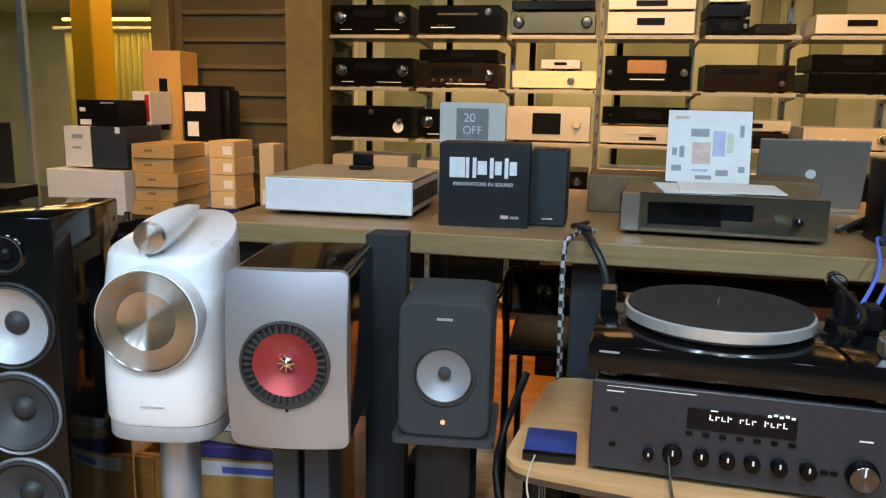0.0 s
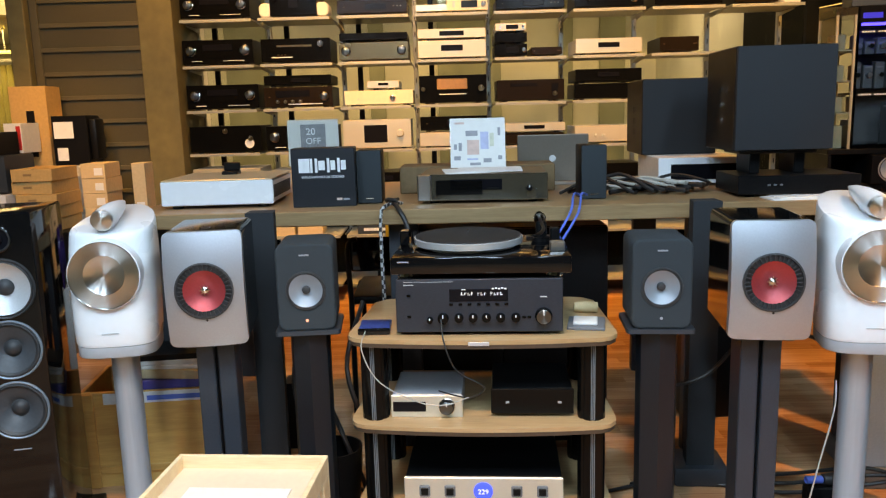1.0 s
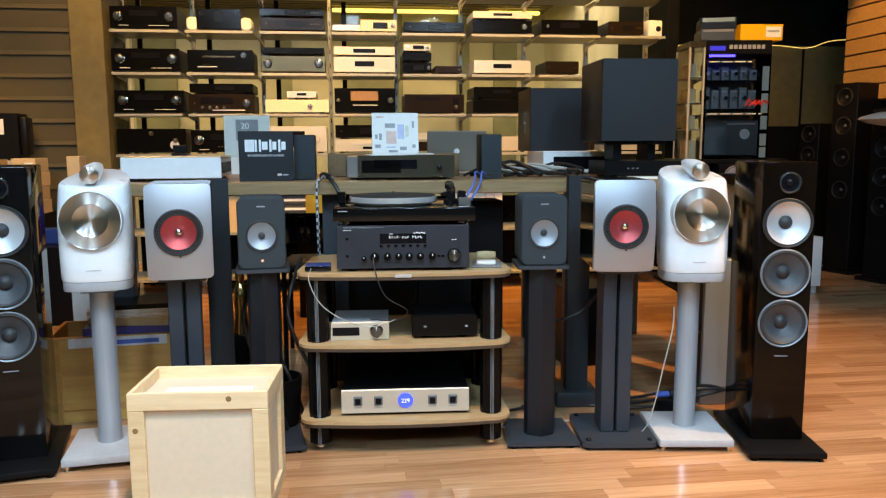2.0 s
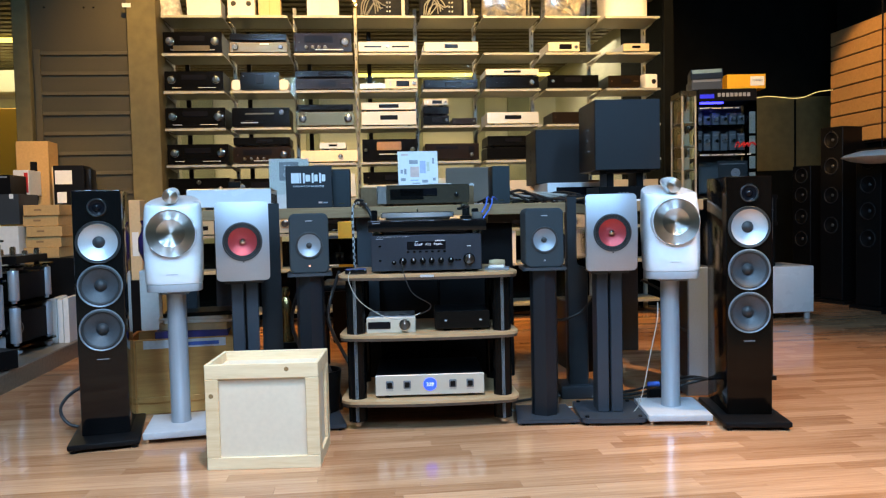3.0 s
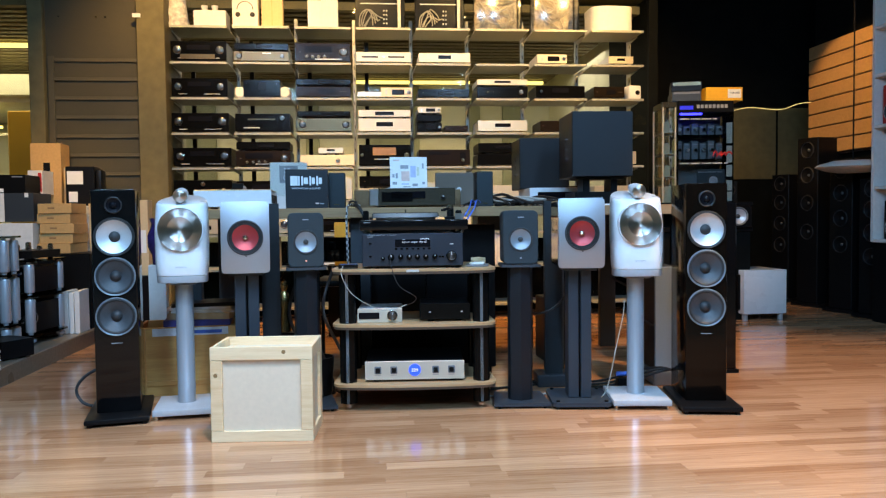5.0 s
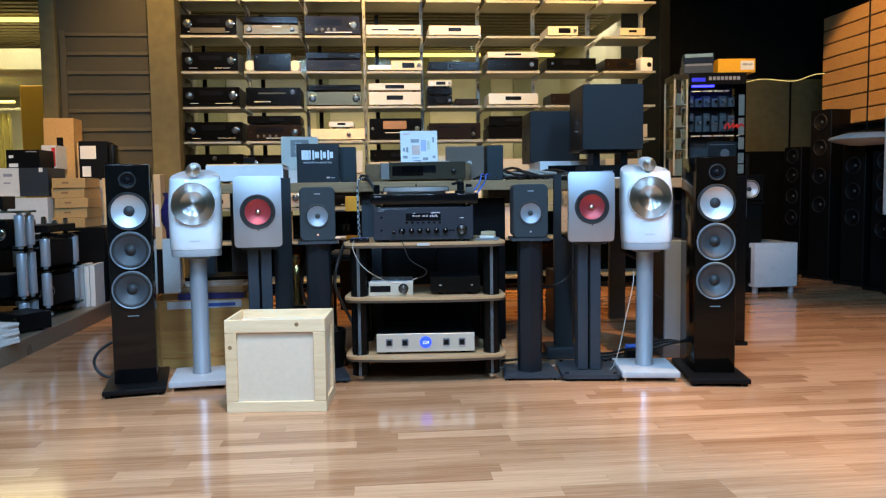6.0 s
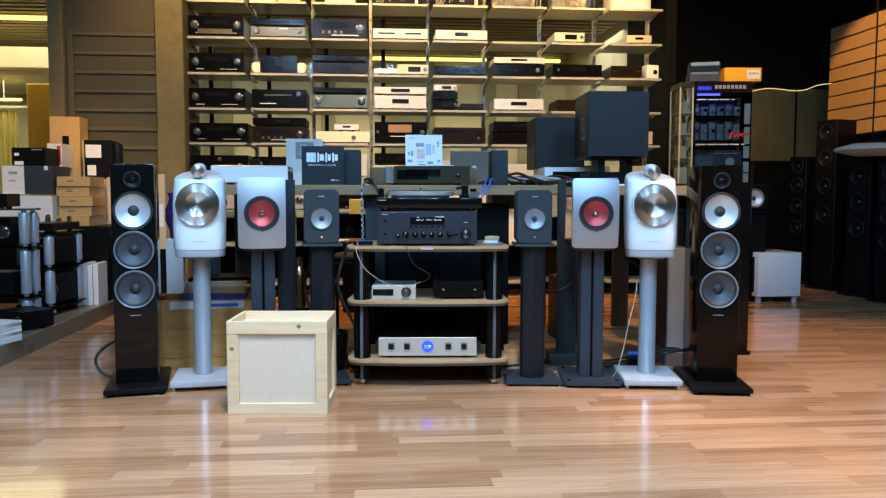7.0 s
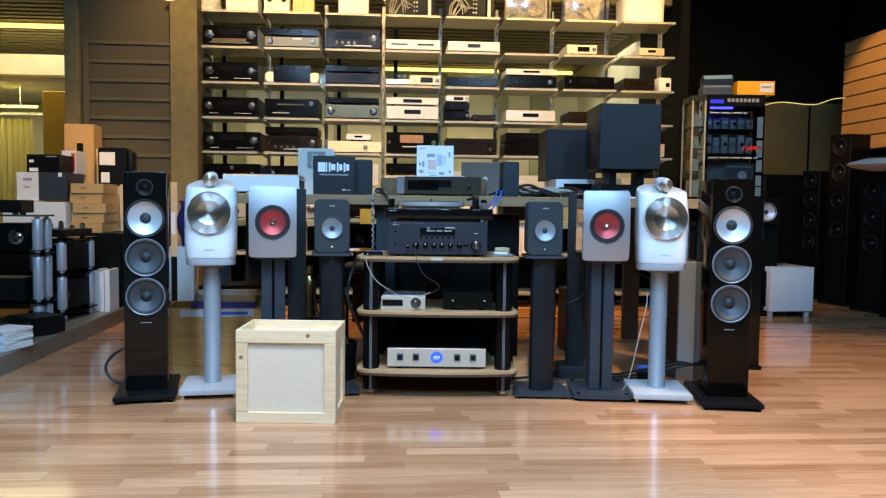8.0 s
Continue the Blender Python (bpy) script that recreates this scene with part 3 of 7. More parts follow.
def lens_speaker(x, y, rz):
    """White oval-bodied speaker with a pod tweeter on top, on the pole stand."""
    s = thing("bookshelf_speaker", pose(x, y, 0, 0, 0, rz), "white oval bookshelf speaker with steel-coloured cone and pod tweeter on top", "speaker", "white oval speakers")
    secs = []
    for u, w, y0, d in ((0.0, 0.210, -0.006, 0.285), (0.03, 0.216, -0.009, 0.295), (0.22, 0.221, -0.006, 0.305), (0.45, 0.224, 0.0, 0.31), (0.62, 0.224, 0.002, 0.31), (0.8, 0.220, 0.012, 0.30), (0.93, 0.215, 0.02, 0.288), (0.975, 0.212, 0.023, 0.284), (0.993, 0.206, 0.027, 0.277), (1.0, 0.196, 0.033, 0.266)):
        ring = []
        for k in range(40):
            a = 2 * math.pi * k / 40
            ca, sa = math.cos(a), math.sin(a)
            e = 0.62
            px = math.copysign(abs(ca) ** e, ca) * w / 2
            py = -abs(sa) ** 0.8 * 0.07 if sa < 0 else sa ** 0.95 * (d - 0.07)
            yy = 0.011 + y0 + 0.07 + py
            ring.append((px * (1 - 0.25 * max(0, sa) ** 2), yy, 0.605 + 0.325 * u + 0.17 * (yy - 0.15) * max(0.0, u - 0.45) / 0.55))
        secs.append(ring)
    part("body", loft(B(), secs), WHITE, s)
    base = []
    for z, k2 in ((0.574, 0.985), (0.577, 1.0), (0.6035, 1.0)):
        base.append([(px * k2, 0.13 + (py - 0.13) * k2, z) for px, py, _ in secs[0]])
    part("base_ring", loft(B(), base), RING_GREY, s, "grey base ring")
    z = 0.803
    h = part("woofer", lathe(B(), [(0.094, -0.06), (0.0945, -0.012), (0.0935, 0.004), (0.0915, 0.006), (0.0895, 0.001)], (0, 0, z), "y", 48), WHITE, s)
    part("cone", lathe(B(), [(0.090, 0.003), (0.056, 0.0016), (0.053, 0.0022), (0.051, 0.0010), (0.02, -0.001), (0, -0.0014)], (0, 0, z), "y", 64), CONE_ALU, h, "spun metal cone")
    part("trim_ring", lathe(B(), [(0.0915, 0.004), (0.0905, 0.0072), (0.0893, 0.004)], (0, 0, z), "y", 48), CHROME, h)
    lie = Matrix.Translation((0, 0.03, 0.946)) @ Matrix.Rotation(radians(7), 4, "X")
    shell = lathe(B(), [(0.0285, 0.0), (0.030, -0.02), (0.029, -0.06), (0.025, -0.11), (0.016, -0.17), (0.004, -0.215), (0, -0.217)], (0, 0, 0), "y", 28)
    shell.transform(lie)
    pod = part("tweeter_pod", shell, WHITE, s)
    dome = lathe(B(), [(0.029, -0.002), (0.029, 0.004), (0.027, 0.008), (0.018, 0.010), (0, 0.012)], (0, 0, 0), "y", 28)
    dome.transform(lie)
    part("tweeter", dome, CONE_ALU, pod, "spun metal tweeter face")
    part("pod_neck", box(B(), -0.012, 0.012, 0.06, 0.14, 0.905, 0.945, 0.006, 2), WHITE, pod)
    part("badge", box(B(), -0.022, 0.022, 0.001, 0.012, 0.642, 0.644), RING_GREY, s)
    st = thing("speaker_stand", pose(x, y, 0, 0, 0, rz), "silver pole speaker stand with square base plate on spikes", "speaker stand", "silver pole stands")
    part("base_plate", box(B(), -0.125, 0.125, -0.05, 0.24, 0.018, 0.044, 0.004, 2), RING_GREY, st)
    for sx in (-0.11, 0.11):
        for sy in (-0.035, 0.225):
            part("spike", lathe(B(), [(0.004, 0), (0.007, 0.01), (0.007, 0.018), (0, 0.018)], (sx, sy, 0), "z", 10), CHROME, st)
    part("pole", lathe(B(), [(0.040, 0.044), (0.040, 0.05), (0.0375, 0.054), (0.0375, 0.562), (0, 0.562)], (0, 0.11, 0), "z", 36), POLE, st)
    part("top_plate", box(B(), -0.055, 0.055, 0.05, 0.17, 0.562, 0.574, 0.003), GREY_MID, st)


lens_speaker(-0.423, 1.472, 7)
lens_speaker(1.545, 1.348, -8)


def coaxial_speaker(x, y, rz):
    """Titanium-fronted box with a red coaxial unit, on a twin-column stand."""
    s = thing("bookshelf_speaker", pose(x, y, 0, 0, 0, rz), "bookshelf speaker with curved titanium-grey front and red coaxial cone", "speaker", "red-coned speakers")
    z0, z1, w = 0.614, 0.918, 0.2
    secs = []
    poly = rounded(w, z1 - z0, 0.016, 5)
    zc = (z0 + z1) / 2
    bulge = lambda a, b: -0.012 * (1 - (a / (w / 2)) ** 2) - 0.02 * (1 - (b / 0.152) ** 2)
    # front with a gentle bow
    z, y = zc, -0.0275
    t = holed(B(), [(a, zc + b) for a, b in rounded(w, z1 - z0, 0.016, 6, 12)], 0, zc, 0.0735, 0, 0.03, lambda a, b: bulge(a, b - zc), 8)
    t2 = bmesh.new()
    loft(t2, [[(a, 0.012, zc + b) for a, b in rounded(w, z1 - z0, 0.016, 6, 12)], [(a, bulge(a, b), zc + b) for a, b in rounded(w, z1 - z0, 0.016, 6, 12)]], cap=False)
    merge(t, t2)
    part("front_baffle", t, TITAN, s, "bowed titanium-grey front")
    loft(t := B(), [[(a, 0.0125, zc + b) for a, b in poly], [(a, 0.25, zc + b) for a, b in poly]])
    part("cabinet", t, GLOSS, s, "gloss black cabinet")
    d = part("coaxial_driver", lathe(B(), [(0.0745, -0.01), (0.0745, 0.003), (0.070, 0.004), (0.068, -0.001)], (0, y, z), "y", 44), RUBBER, s)
    bm = B()
    for k in range(36):
        a = 2 * math.pi * k / 36
        t = bmesh.new()
        box(t, 0.054, 0.068, -0.0035, 0.0012, -0.0016, 0.0016)
        merge(bm, t, Matrix.Translation((0, y, z)) @ Matrix.Rotation(a, 4, "Y"))
    lathe(bm, [(0.069, -0.003), (0.053, -0.004)], (0, y, z), "y", 44)
    part("ribbed_surround", bm, RUBBER, d)
    part("cone", lathe(B(), [(0.054, -0.0005), (0.04, -0.009), (0.028, -0.015), (0.014, -0.02), (0.0, -0.02)], (0, y, z), "y", 44), CONE_RED, d, "rose-red metal cone")
    bm = lathe(B(), [(0.011, -0.02), (0.009, -0.010), (0.004, -0.006), (0, -0.005)], (0, y, z), "y", 20)
    for k in range(8):
        t = bmesh.new()
        box(t, 0.004, 0.014, -0.019, -0.008, -0.0008, 0.0008)
        merge(bm, t, Matrix.Translation((0, y + 0.026, z)) @ Matrix.Rotation(2 * math.pi * k / 8, 4, "Y"))
    part("phase_plug", bm, CHROME, d)
    part("status_light", lathe(B(), [(0.003, 0), (0.003, 0.001), (0, 0.001)], (0.002, -0.0265, zc - 0.078), "y", 10), BLACK, s)
    st = thing("speaker_stand", s.matrix_world.copy(), "charcoal twin-column speaker stand with rounded base plate", "speaker stand", "twin-column stands")
    for sx in (-0.0505, 0.0055):
        part("column", box(B(), sx, sx + 0.047, 0.06, 0.17, 0.03, 0.60, 0.003), COLUMN_PALE, st)
    part("spine", box(B(), -0.0035, 0.0055, 0.085, 0.16, 0.03, 0.60), BLACK, st)
    t = B()
    prism(t, [(px, 0.11 + py) for px, py in rounded(0.262, 0.30, 0.03, 5)], 0.012, 0.03)
    base = part("base_plate", t, COLUMN_PALE, st)
    for sx in (-0.105, 0.105):
        for sy in (-0.012, 0.235):
            part("bolt", lathe(B(), [(0.009, 0), (0.009, 0.004), (0.006, 0.007), (0, 0.007)], (sx, sy, 0.03), "z", 12), BLACK, base)
            part("foot", lathe(B(), [(0.008, 0), (0.008, 0.012), (0, 0.012)], (sx, sy, 0), "z", 10), BLACK, base)
    part("top_plate", box(B(), -0.075, 0.075, 0.03, 0.2, 0.60, 0.614, 0.003), GREY_DARK, st)


coaxial_speaker(-0.148, 1.446, 8)
coaxial_speaker(1.292, 1.382, -7)


def fabric_speaker(x, y, rz, lit):
    s = thing("compact_speaker", pose(x, y, -0.012, 0, 0, rz), "small slate-grey fabric-covered speaker with silver cone", "speaker", "fabric-covered speakers")
    z0, z1 = 0.642, 0.88
    secs = []
    zc, H = (z0 + z1) / 2, z1 - z0
    for yy, dw, r in ((0.0, -0.012, 0.02), (0.002, -0.004, 0.022), (0.008, 0.0, 0.024), (0.17, 0.0, 0.024), (0.18, -0.008, 0.022)):
        secs.append([(a, yy, zc + b) for a, b in rounded(0.155 + dw, H + dw, r, 6, 8)])
    z = 0.753
    t = loft(B(), secs, cap=False)
    holed(t, [(a, b) for a, _, b in secs[0]], 0, z, 0.0515, 0, 0.02)
    t.faces.new([v for v in t.verts if False] or [t.verts.new(p) for p in secs[-1]])
    part("body", t, FABRIC, s)
    d = part("coaxial_driver", lathe(B(), [(0.054, -0.001), (0.053, 0.003), (0.050, 0.0035), (0.0485, -0.0005)], (0, 0, z), "y", 40), RUBBER, s)
    part("surround", lathe(B(), [(0.0488, 0.0005), (0.047, 0.002), (0.045, 0.001)], (0, 0, z), "y", 40), RUBBER, d)
    part("cone", lathe(B(), [(0.0455, 0.001), (0.03, -0.008), (0.018, -0.0125), (0.012, -0.014), (0, -0.014)], (0, 0, z), "y", 40), CONE_STEEL, d)
    part("dust_cap", lathe(B(), [(0.0115, -0.0135), (0.010, -0.006), (0.005, -0.004), (0, -0.004)], (0, 0, z), "y", 20), RUBBER, d)
    part("badge", box(B(), -0.013, 0.013, -0.0015, 0.001, 0.848, 0.852), PRINT_GREY, s)
    part("status_light", lathe(B(), [(0.004, 0), (0.004, 0.0015), (0, 0.0015)], (0, 0, 0.671), "y", 12), LED_RED if lit else PRINT_GREY, s)
    st = thing("speaker_stand", pose(x, y, 0, 0, 0, rz), "matt black speaker stand with ridged column and flat base", "speaker stand", "ridged-column stands")
    part("column", prism(B(), [(-0.055, 0.06), (-0.045, 0.035), (0.0, 0.012), (0.045, 0.035), (0.055, 0.06), (0.045, 0.13), (-0.045, 0.13)], 0.024, 0.618), COLUMN, st)
    part("top_plate", prism(B(), [(px, 0.085 + py) for px, py in rounded(0.175, 0.18, 0.01, 3)], 0.618, 0.63), GREY_DARK, st)
    base = part("base_plate", prism(B(), [(-0.125, -0.04), (0.125, -0.04), (0.108, 0.2), (-0.108, 0.2)], 0.01, 0.024), COLUMN_PALE, st)
    for sx in (-0.1, 0.1):
        for sy in (-0.025, 0.18):
            part("foot", lathe(B(), [(0.008, 0), (0.008, 0.01), (0, 0.01)], (sx, sy, 0), "z", 10), BLACK, base)


fabric_speaker(0.101, 1.503, 5, True)
fabric_speaker(1.036, 1.437, -5, False)


# ---- the hi-fi rack ----
RX, RY = 0.565, 1.425
RACK = pose(RX, RY, 0, 0, 0, ROW + 0.3)
rack = thing("hifi_rack", RACK, "three-tier hi-fi rack with beech shelves and fluted black posts", "rack")


def rack_poly(w, d):
    """A shelf outline with a bowed front and cut round corners."""
    pts = []
    for k in range(13):
        u = -1 + 2 * k / 12
        pts.append((u * (w / 2 - 0.045), -0.006 - 0.022 * (1 - u * u)))
    pts += [(w / 2 - 0.02, 0.006), (w / 2 - 0.003, 0.03), (w / 2, 0.06), (w / 2 - 0.02, d - 0.05), (w / 2 - 0.05, d - 0.01), (w / 2 - 0.08, d)]
    pts += [(-w / 2 + 0.08, d), (-w / 2 + 0.05, d - 0.01), (-w / 2 + 0.02, d - 0.05), (-w / 2, 0.06), (-w / 2 + 0.003, 0.03), (-w / 2 + 0.02, 0.006)]
    return pts


TIERS = (0.622, 0.383, 0.122)
for z in TIERS:
    sh = part("shelf", prism(B(), rack_poly(0.715, 0.44), z - 0.011, z), PLY, rack)
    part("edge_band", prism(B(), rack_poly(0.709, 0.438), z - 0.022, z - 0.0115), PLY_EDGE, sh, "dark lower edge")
for sx in (-0.293, 0.293):
    for sy in (0.062, 0.375):
        for z0, z1 in ((0.03, 0.100), (0.122, 0.361), (0.383, 0.600)):
            bm = B()
            poly = []
            for k in range(48):
                a = 2 * math.pi * k / 48
                r = 0.037 - (0.0045 if k % 6 == 0 else 0)
                poly.append((sx + r * math.cos(a), sy + r * math.sin(a)))
            prism(bm, poly, z0, z1)
            post = part("post", bm, BLACK_FACE, rack)
            bm = B()
            for da in (-97, -90, -83):
                a = radians(da)
                box(bm, sx + 0.0365 * math.cos(a) - 0.0012, sx + 0.0365 * math.cos(a) + 0.0012, sy + 0.0365 * math.sin(a) - 0.0015, sy + 0.0365 * math.sin(a) + 0.004, z0 + 0.002, z1 - 0.002)
            part("flute", bm, GREY_MID, post)
        part("foot", lathe(B(), [(0.006, 0.0), (0.010, 0.008), (0.016, 0.012), (0.018, 0.02), (0.030, 0.03), (0, 0.03)], (sx, sy, 0), "z", 16), CHROME, rack, "steel spike foot")


def face(t, y, z, w, h, spec, knob_mat, parent=None):
    """Fit a front panel with controls. spec: (kind, u, v, a, b) in widths and heights of the panel."""
    for kind, u, v, a, b in spec:
        x, zz = u * w, z + v * h
        if kind == "k":
            kn = part("knob", lathe(B(), [(a * h, 0), (a * h, 0.004), (a * h * 0.92, 0.014), (a * h * 0.85, 0.016), (0, 0.016)], (x, y, zz), "y", 24), knob_mat, t)
            if a >= 0.18:
                part("ring", lathe(B(), [(a * h * 1.06, 0), (a * h * 1.1, 0.002), (a * h, 0.003)], (x, y, zz), "y", 24), CHROME, kn, "bright ring")
            if a >= 0.14:
                part("knob_face", lathe(B(), [(a * h * 0.84, 0.0161), (a * h * 0.8, 0.0168), (0, 0.0168)], (x, y, zz), "y", 24), KNOB_SPUN, kn)
            part("pointer", box(B(), x - 0.0012, x + 0.0012, y - 0.0172, y - 0.0158, zz + a * h * 0.2, zz + a * h * 0.8), PRINT_WHITE if knob_mat not in (ALU, ALU_FACE, CHROME) else BLACK, kn)
        elif kind == "d":
            part("display", box(B(), x - a * w / 2, x + a * w / 2, y - 0.0025, y, zz - b * h / 2, zz + b * h / 2, 0.001), SCREEN, t)
        elif kind == "l":
            part("glowing_text", box(B(), x - a * w / 2, x + a * w / 2, y - 0.0035, y - 0.002, zz - b * h / 2, zz + b * h / 2), LED_WHITE, t)
        elif kind == "b":
            for k in range(int(a)):
                xb = x + (k - (a - 1) / 2) * b * w
                part("button", box(B(), xb - 0.005, xb + 0.005, y - 0.004, y, zz - 0.003, zz + 0.003, 0.001), knob_mat, t)
        elif kind == "p":
            part("print_line", box(B(), x - a * w / 2, x + a * w / 2, y - 0.0012, y, zz - b * h / 2, zz + b * h / 2), PRINT_WHITE, t)
        elif kind == "s":
            part("disc_tray", box(B(), x - a * w / 2, x + a * w / 2, y - 0.003, y, zz - b * h / 2, zz + b * h / 2, 0.001), knob_mat, t)


def device(name, label, m, w, h, d, body, front, spec=(), knob=BLACK, category="amplifier", group="", feet=True):
    """A hi-fi box: origin on its support, below the middle of its front."""
    t = thing(name, m, label, category, group)
    f = 0.010 if feet else 0.0
    part("case", box(B(), -w / 2 + 0.003, w / 2 - 0.003, 0.008, d, f, h, 0.0025), body, t)
    part("front_panel", box(B(), -w / 2, w / 2, 0, 0.009, f, h, 0.002), front, t)
    if feet:
        for sx in (-w / 2 + 0.05, w / 2 - 0.05):
            for sy in (0.04, d - 0.04):
                part("foot", lathe(B(), [(0.016, 0), (0.018, f + 0.001), (0, f + 0.001)], (sx, sy, 0), "z", 12), RUBBER, t)
    face(t, -0.0005, f, w, h - f, spec, knob)
    return t


on = lambda x, y, z, rz=0: RACK @ pose(x, y, z, 0, 0, rz)
rec = device("stereo_receiver", "black stereo receiver with knobs and a lit display", on(-0.004, 0.02, 0.622), 0.436, 0.152, 0.36, BLACK, RECEIVER_FACE,
             [("d", -0.0, 0.70, 0.35, 0.23), ("p", -0.42, 0.90, 0.06, 0.01), ("p", -0.30, 0.955, 0.3, 0.004), ("k", -0.215, 0.27, 0.105, 0), ("k", -0.295, 0.24, 0.06, 0),
              ("b", -0.0, 0.53, 7, 0.055), ("k", -0.12, 0.28, 0.085, 0), ("k", -0.035, 0.28, 0.085, 0), ("k", 0.045, 0.28, 0.085, 0), ("k", 0.13, 0.28, 0.085, 0), ("k", 0.22, 0.28, 0.085, 0), ("b", 0.285, 0.28, 2, 0.03),
              ("k", 0.385, 0.3, 0.16, 0), ("b", -0.42, 0.70, 1, 1), ("b", -0.42, 0.30, 1, 1), ("p", 0.385, 0.66, 0.04, 0.015)], BLACK_FACE, "receiver")
part("glowing_text", box(B(), -0.044, -0.034, -0.0045, -0.003, 0.124, 0.1255), LED_WHITE, rec)
bm = B()
for k in range(13):
    if k in (4, 8):
        continue
    x = -0.045 + 0.0085 * k
    box(bm, x, x + 0.0014, -0.0045, -0.003, 0.110, 0.1165 + 0.002 * (k % 3 == 0))
    box(bm, x + 0.0025, x + 0.0055, -0.0045, -0.003, 0.110 + 0.005 * (k % 2), 0.1111 + 0.005 * (k % 2))
part("glowing_text", bm, LED_WHITE, rec)
bm = B()
for k in range(5):
    box(bm, 0.035 + 0.008 * k, 0.04 + 0.008 * k, -0.0045, -0.003, 0.125 + 0.002 * (k % 2), 0.128 + 0.002 * (k % 2))
part("glowing_text", bm, LED_WHITE, rec)
# turntable on the receiver
tt = thing("turntable", on(0.0, 0.03, 0.774), "gloss black turntable with a polished platter and dark mat", "turntable")
part("plinth", box(B(), -0.232, 0.236, -0.012, 0.345, 0.014, 0.058, 0.004, 2), GLOSS, tt)
for sx in (-0.195, 0.195):
    for sy in (0.03, 0.3):
        part("foot", lathe(B(), [(0.021, 0), (0.024, 0.004), (0.022, 0.014), (0, 0.014)], (sx, sy, 0), "z", 20), CHROME, tt)
part("sub_platter", lathe(B(), [(0.132, 0.058), (0.135, 0.060), (0.135, 0.067), (0, 0.067)], (-0.035, 0.168, 0), "z", 56), PLATTER, tt)
pl = part("platter", lathe(B(), [(0.150, 0.067), (0.152, 0.069), (0.152, 0.085), (0.150, 0.087), (0, 0.087)], (-0.035, 0.168, 0), "z", 72), PLATTER, tt, "polished metal platter")
part("mat", lathe(B(), [(0.147, 0.087), (0.147, 0.0895), (0.145, 0.090), (0, 0.090)], (-0.035, 0.168, 0), "z", 56), MAT_BLACK, pl, "dark felt mat")
part("spindle", lathe(B(), [(0.0035, 0.09), (0.0035, 0.102), (0, 0.104)], (-0.035, 0.168, 0), "z", 12), CHROME, pl)
arm = part("tonearm_base", lathe(B(), [(0.027, 0.058), (0.027, 0.068), (0.016, 0.071), (0.016, 0.108), (0.012, 0.114), (0, 0.114)], (0.172, 0.235, 0), "z", 24), BLACK, tt)
bm = B()
sweep(bm, [(0.172, 0.33, 0.112), (0.172, 0.235, 0.112), (0.172, 0.12, 0.108), (0.155, 0.05, 0.105), (0.135, 0.03, 0.102)], 0.005, 8)
part("tonearm", bm, BLACK, arm)
part("counterweight", lathe(B(), [(0.017, 0), (0.018, 0.003), (0.018, 0.026), (0.016, 0.028), (0, 0.028)], (0.172, 0.335, 0.112), "y", 18), CHROME, arm)
part("headshell", box(B(), 0.122, 0.142, 0.015, 0.045, 0.094, 0.104, 0.002), BLACK, arm)
part("cueing_block", box(B(), 0.195, 0.222, 0.19, 0.235, 0.058, 0.10, 0.004), BLACK, arm)
part("label_block", box(B(), 0.185, 0.225, 0.05, 0.08, 0.058, 0.085, 0.003), ALU, tt)
part("badge", box(B(), -0.215, -0.185, -0.0135, -0.012, 0.046, 0.049), PRINT_GREY, tt)
part("rear_block", box(B(), -0.228, -0.202, 0.17, 0.22, 0.058, 0.1, 0.003), GLOSS, tt)

# small drive and case on the top shelf
ssd = thing("portable_drive", on(-0.285, 0.03, 0.622, 4), "blue pocket drive lying on the rack", "drive")
part("case", box(B(), -0.042, 0.042, 0, 0.095, 0.003, 0.018, 0.004, 2), BLUE, ssd)
part("end_band", box(B(), -0.043, 0.043, -0.004, 0.004, 0.002, 0.019, 0.003, 2), GLOSS, ssd)
bag = thing("cartridge_case", on(0.272, 0.06, 0.622, -8), "small clear plastic case with white padding", "case")
part("lid", box(B(), -0.045, 0.055, 0, 0.12, 0.0, 0.008, 0.003, 2), GREY_MID, bag)
part("padding", box(B(), -0.03, 0.035, 0.02, 0.09, 0.008, 0.017, 0.004, 2), WHITE_BOX, bag)
part("rolled_cloth", lathe(B(), [(0.0, -0.035), (0.014, -0.033), (0.017, 0.0), (0.014, 0.033), (0, 0.035)], (0.0, 0.19, 0.0165), "x", 16), CARD_PALE, bag)
part("shelf_badge", box(B(), -0.032, 0.022, -0.032, -0.026, 0.609, 0.619, 0.001), SILVER, rack)

device("dac", "small silver converter with a dark display and round dial", on(-0.152, 0.05, 0.383), 0.196, 0.062, 0.2, SILVER, ALU_FACE,
       [("d", -0.24, 0.5, 0.46, 0.45), ("k", 0.28, 0.5, 0.34, 0)], BLACK, "converter", feet=False)
device("disc_player", "small black separates box with two lit buttons", on(0.134, 0.05, 0.383), 0.222, 0.08, 0.22, BLACK, BLACK_FACE,
       [("b", -0.3, 0.48, 1, 1), ("b", 0.33, 0.48, 1, 1), ("l", -0.3, 0.48, 0.02, 0.05), ("l", 0.33, 0.48, 0.02, 0.05)], PRINT_GREY, "amplifier")
amp = device("conditioner", "silver power unit with four rocker switches and a round blue display", on(-0.002, 0.035, 0.122), 0.436, 0.092, 0.34, BLACK, ALU_FACE, [], BLACK, "power unit")
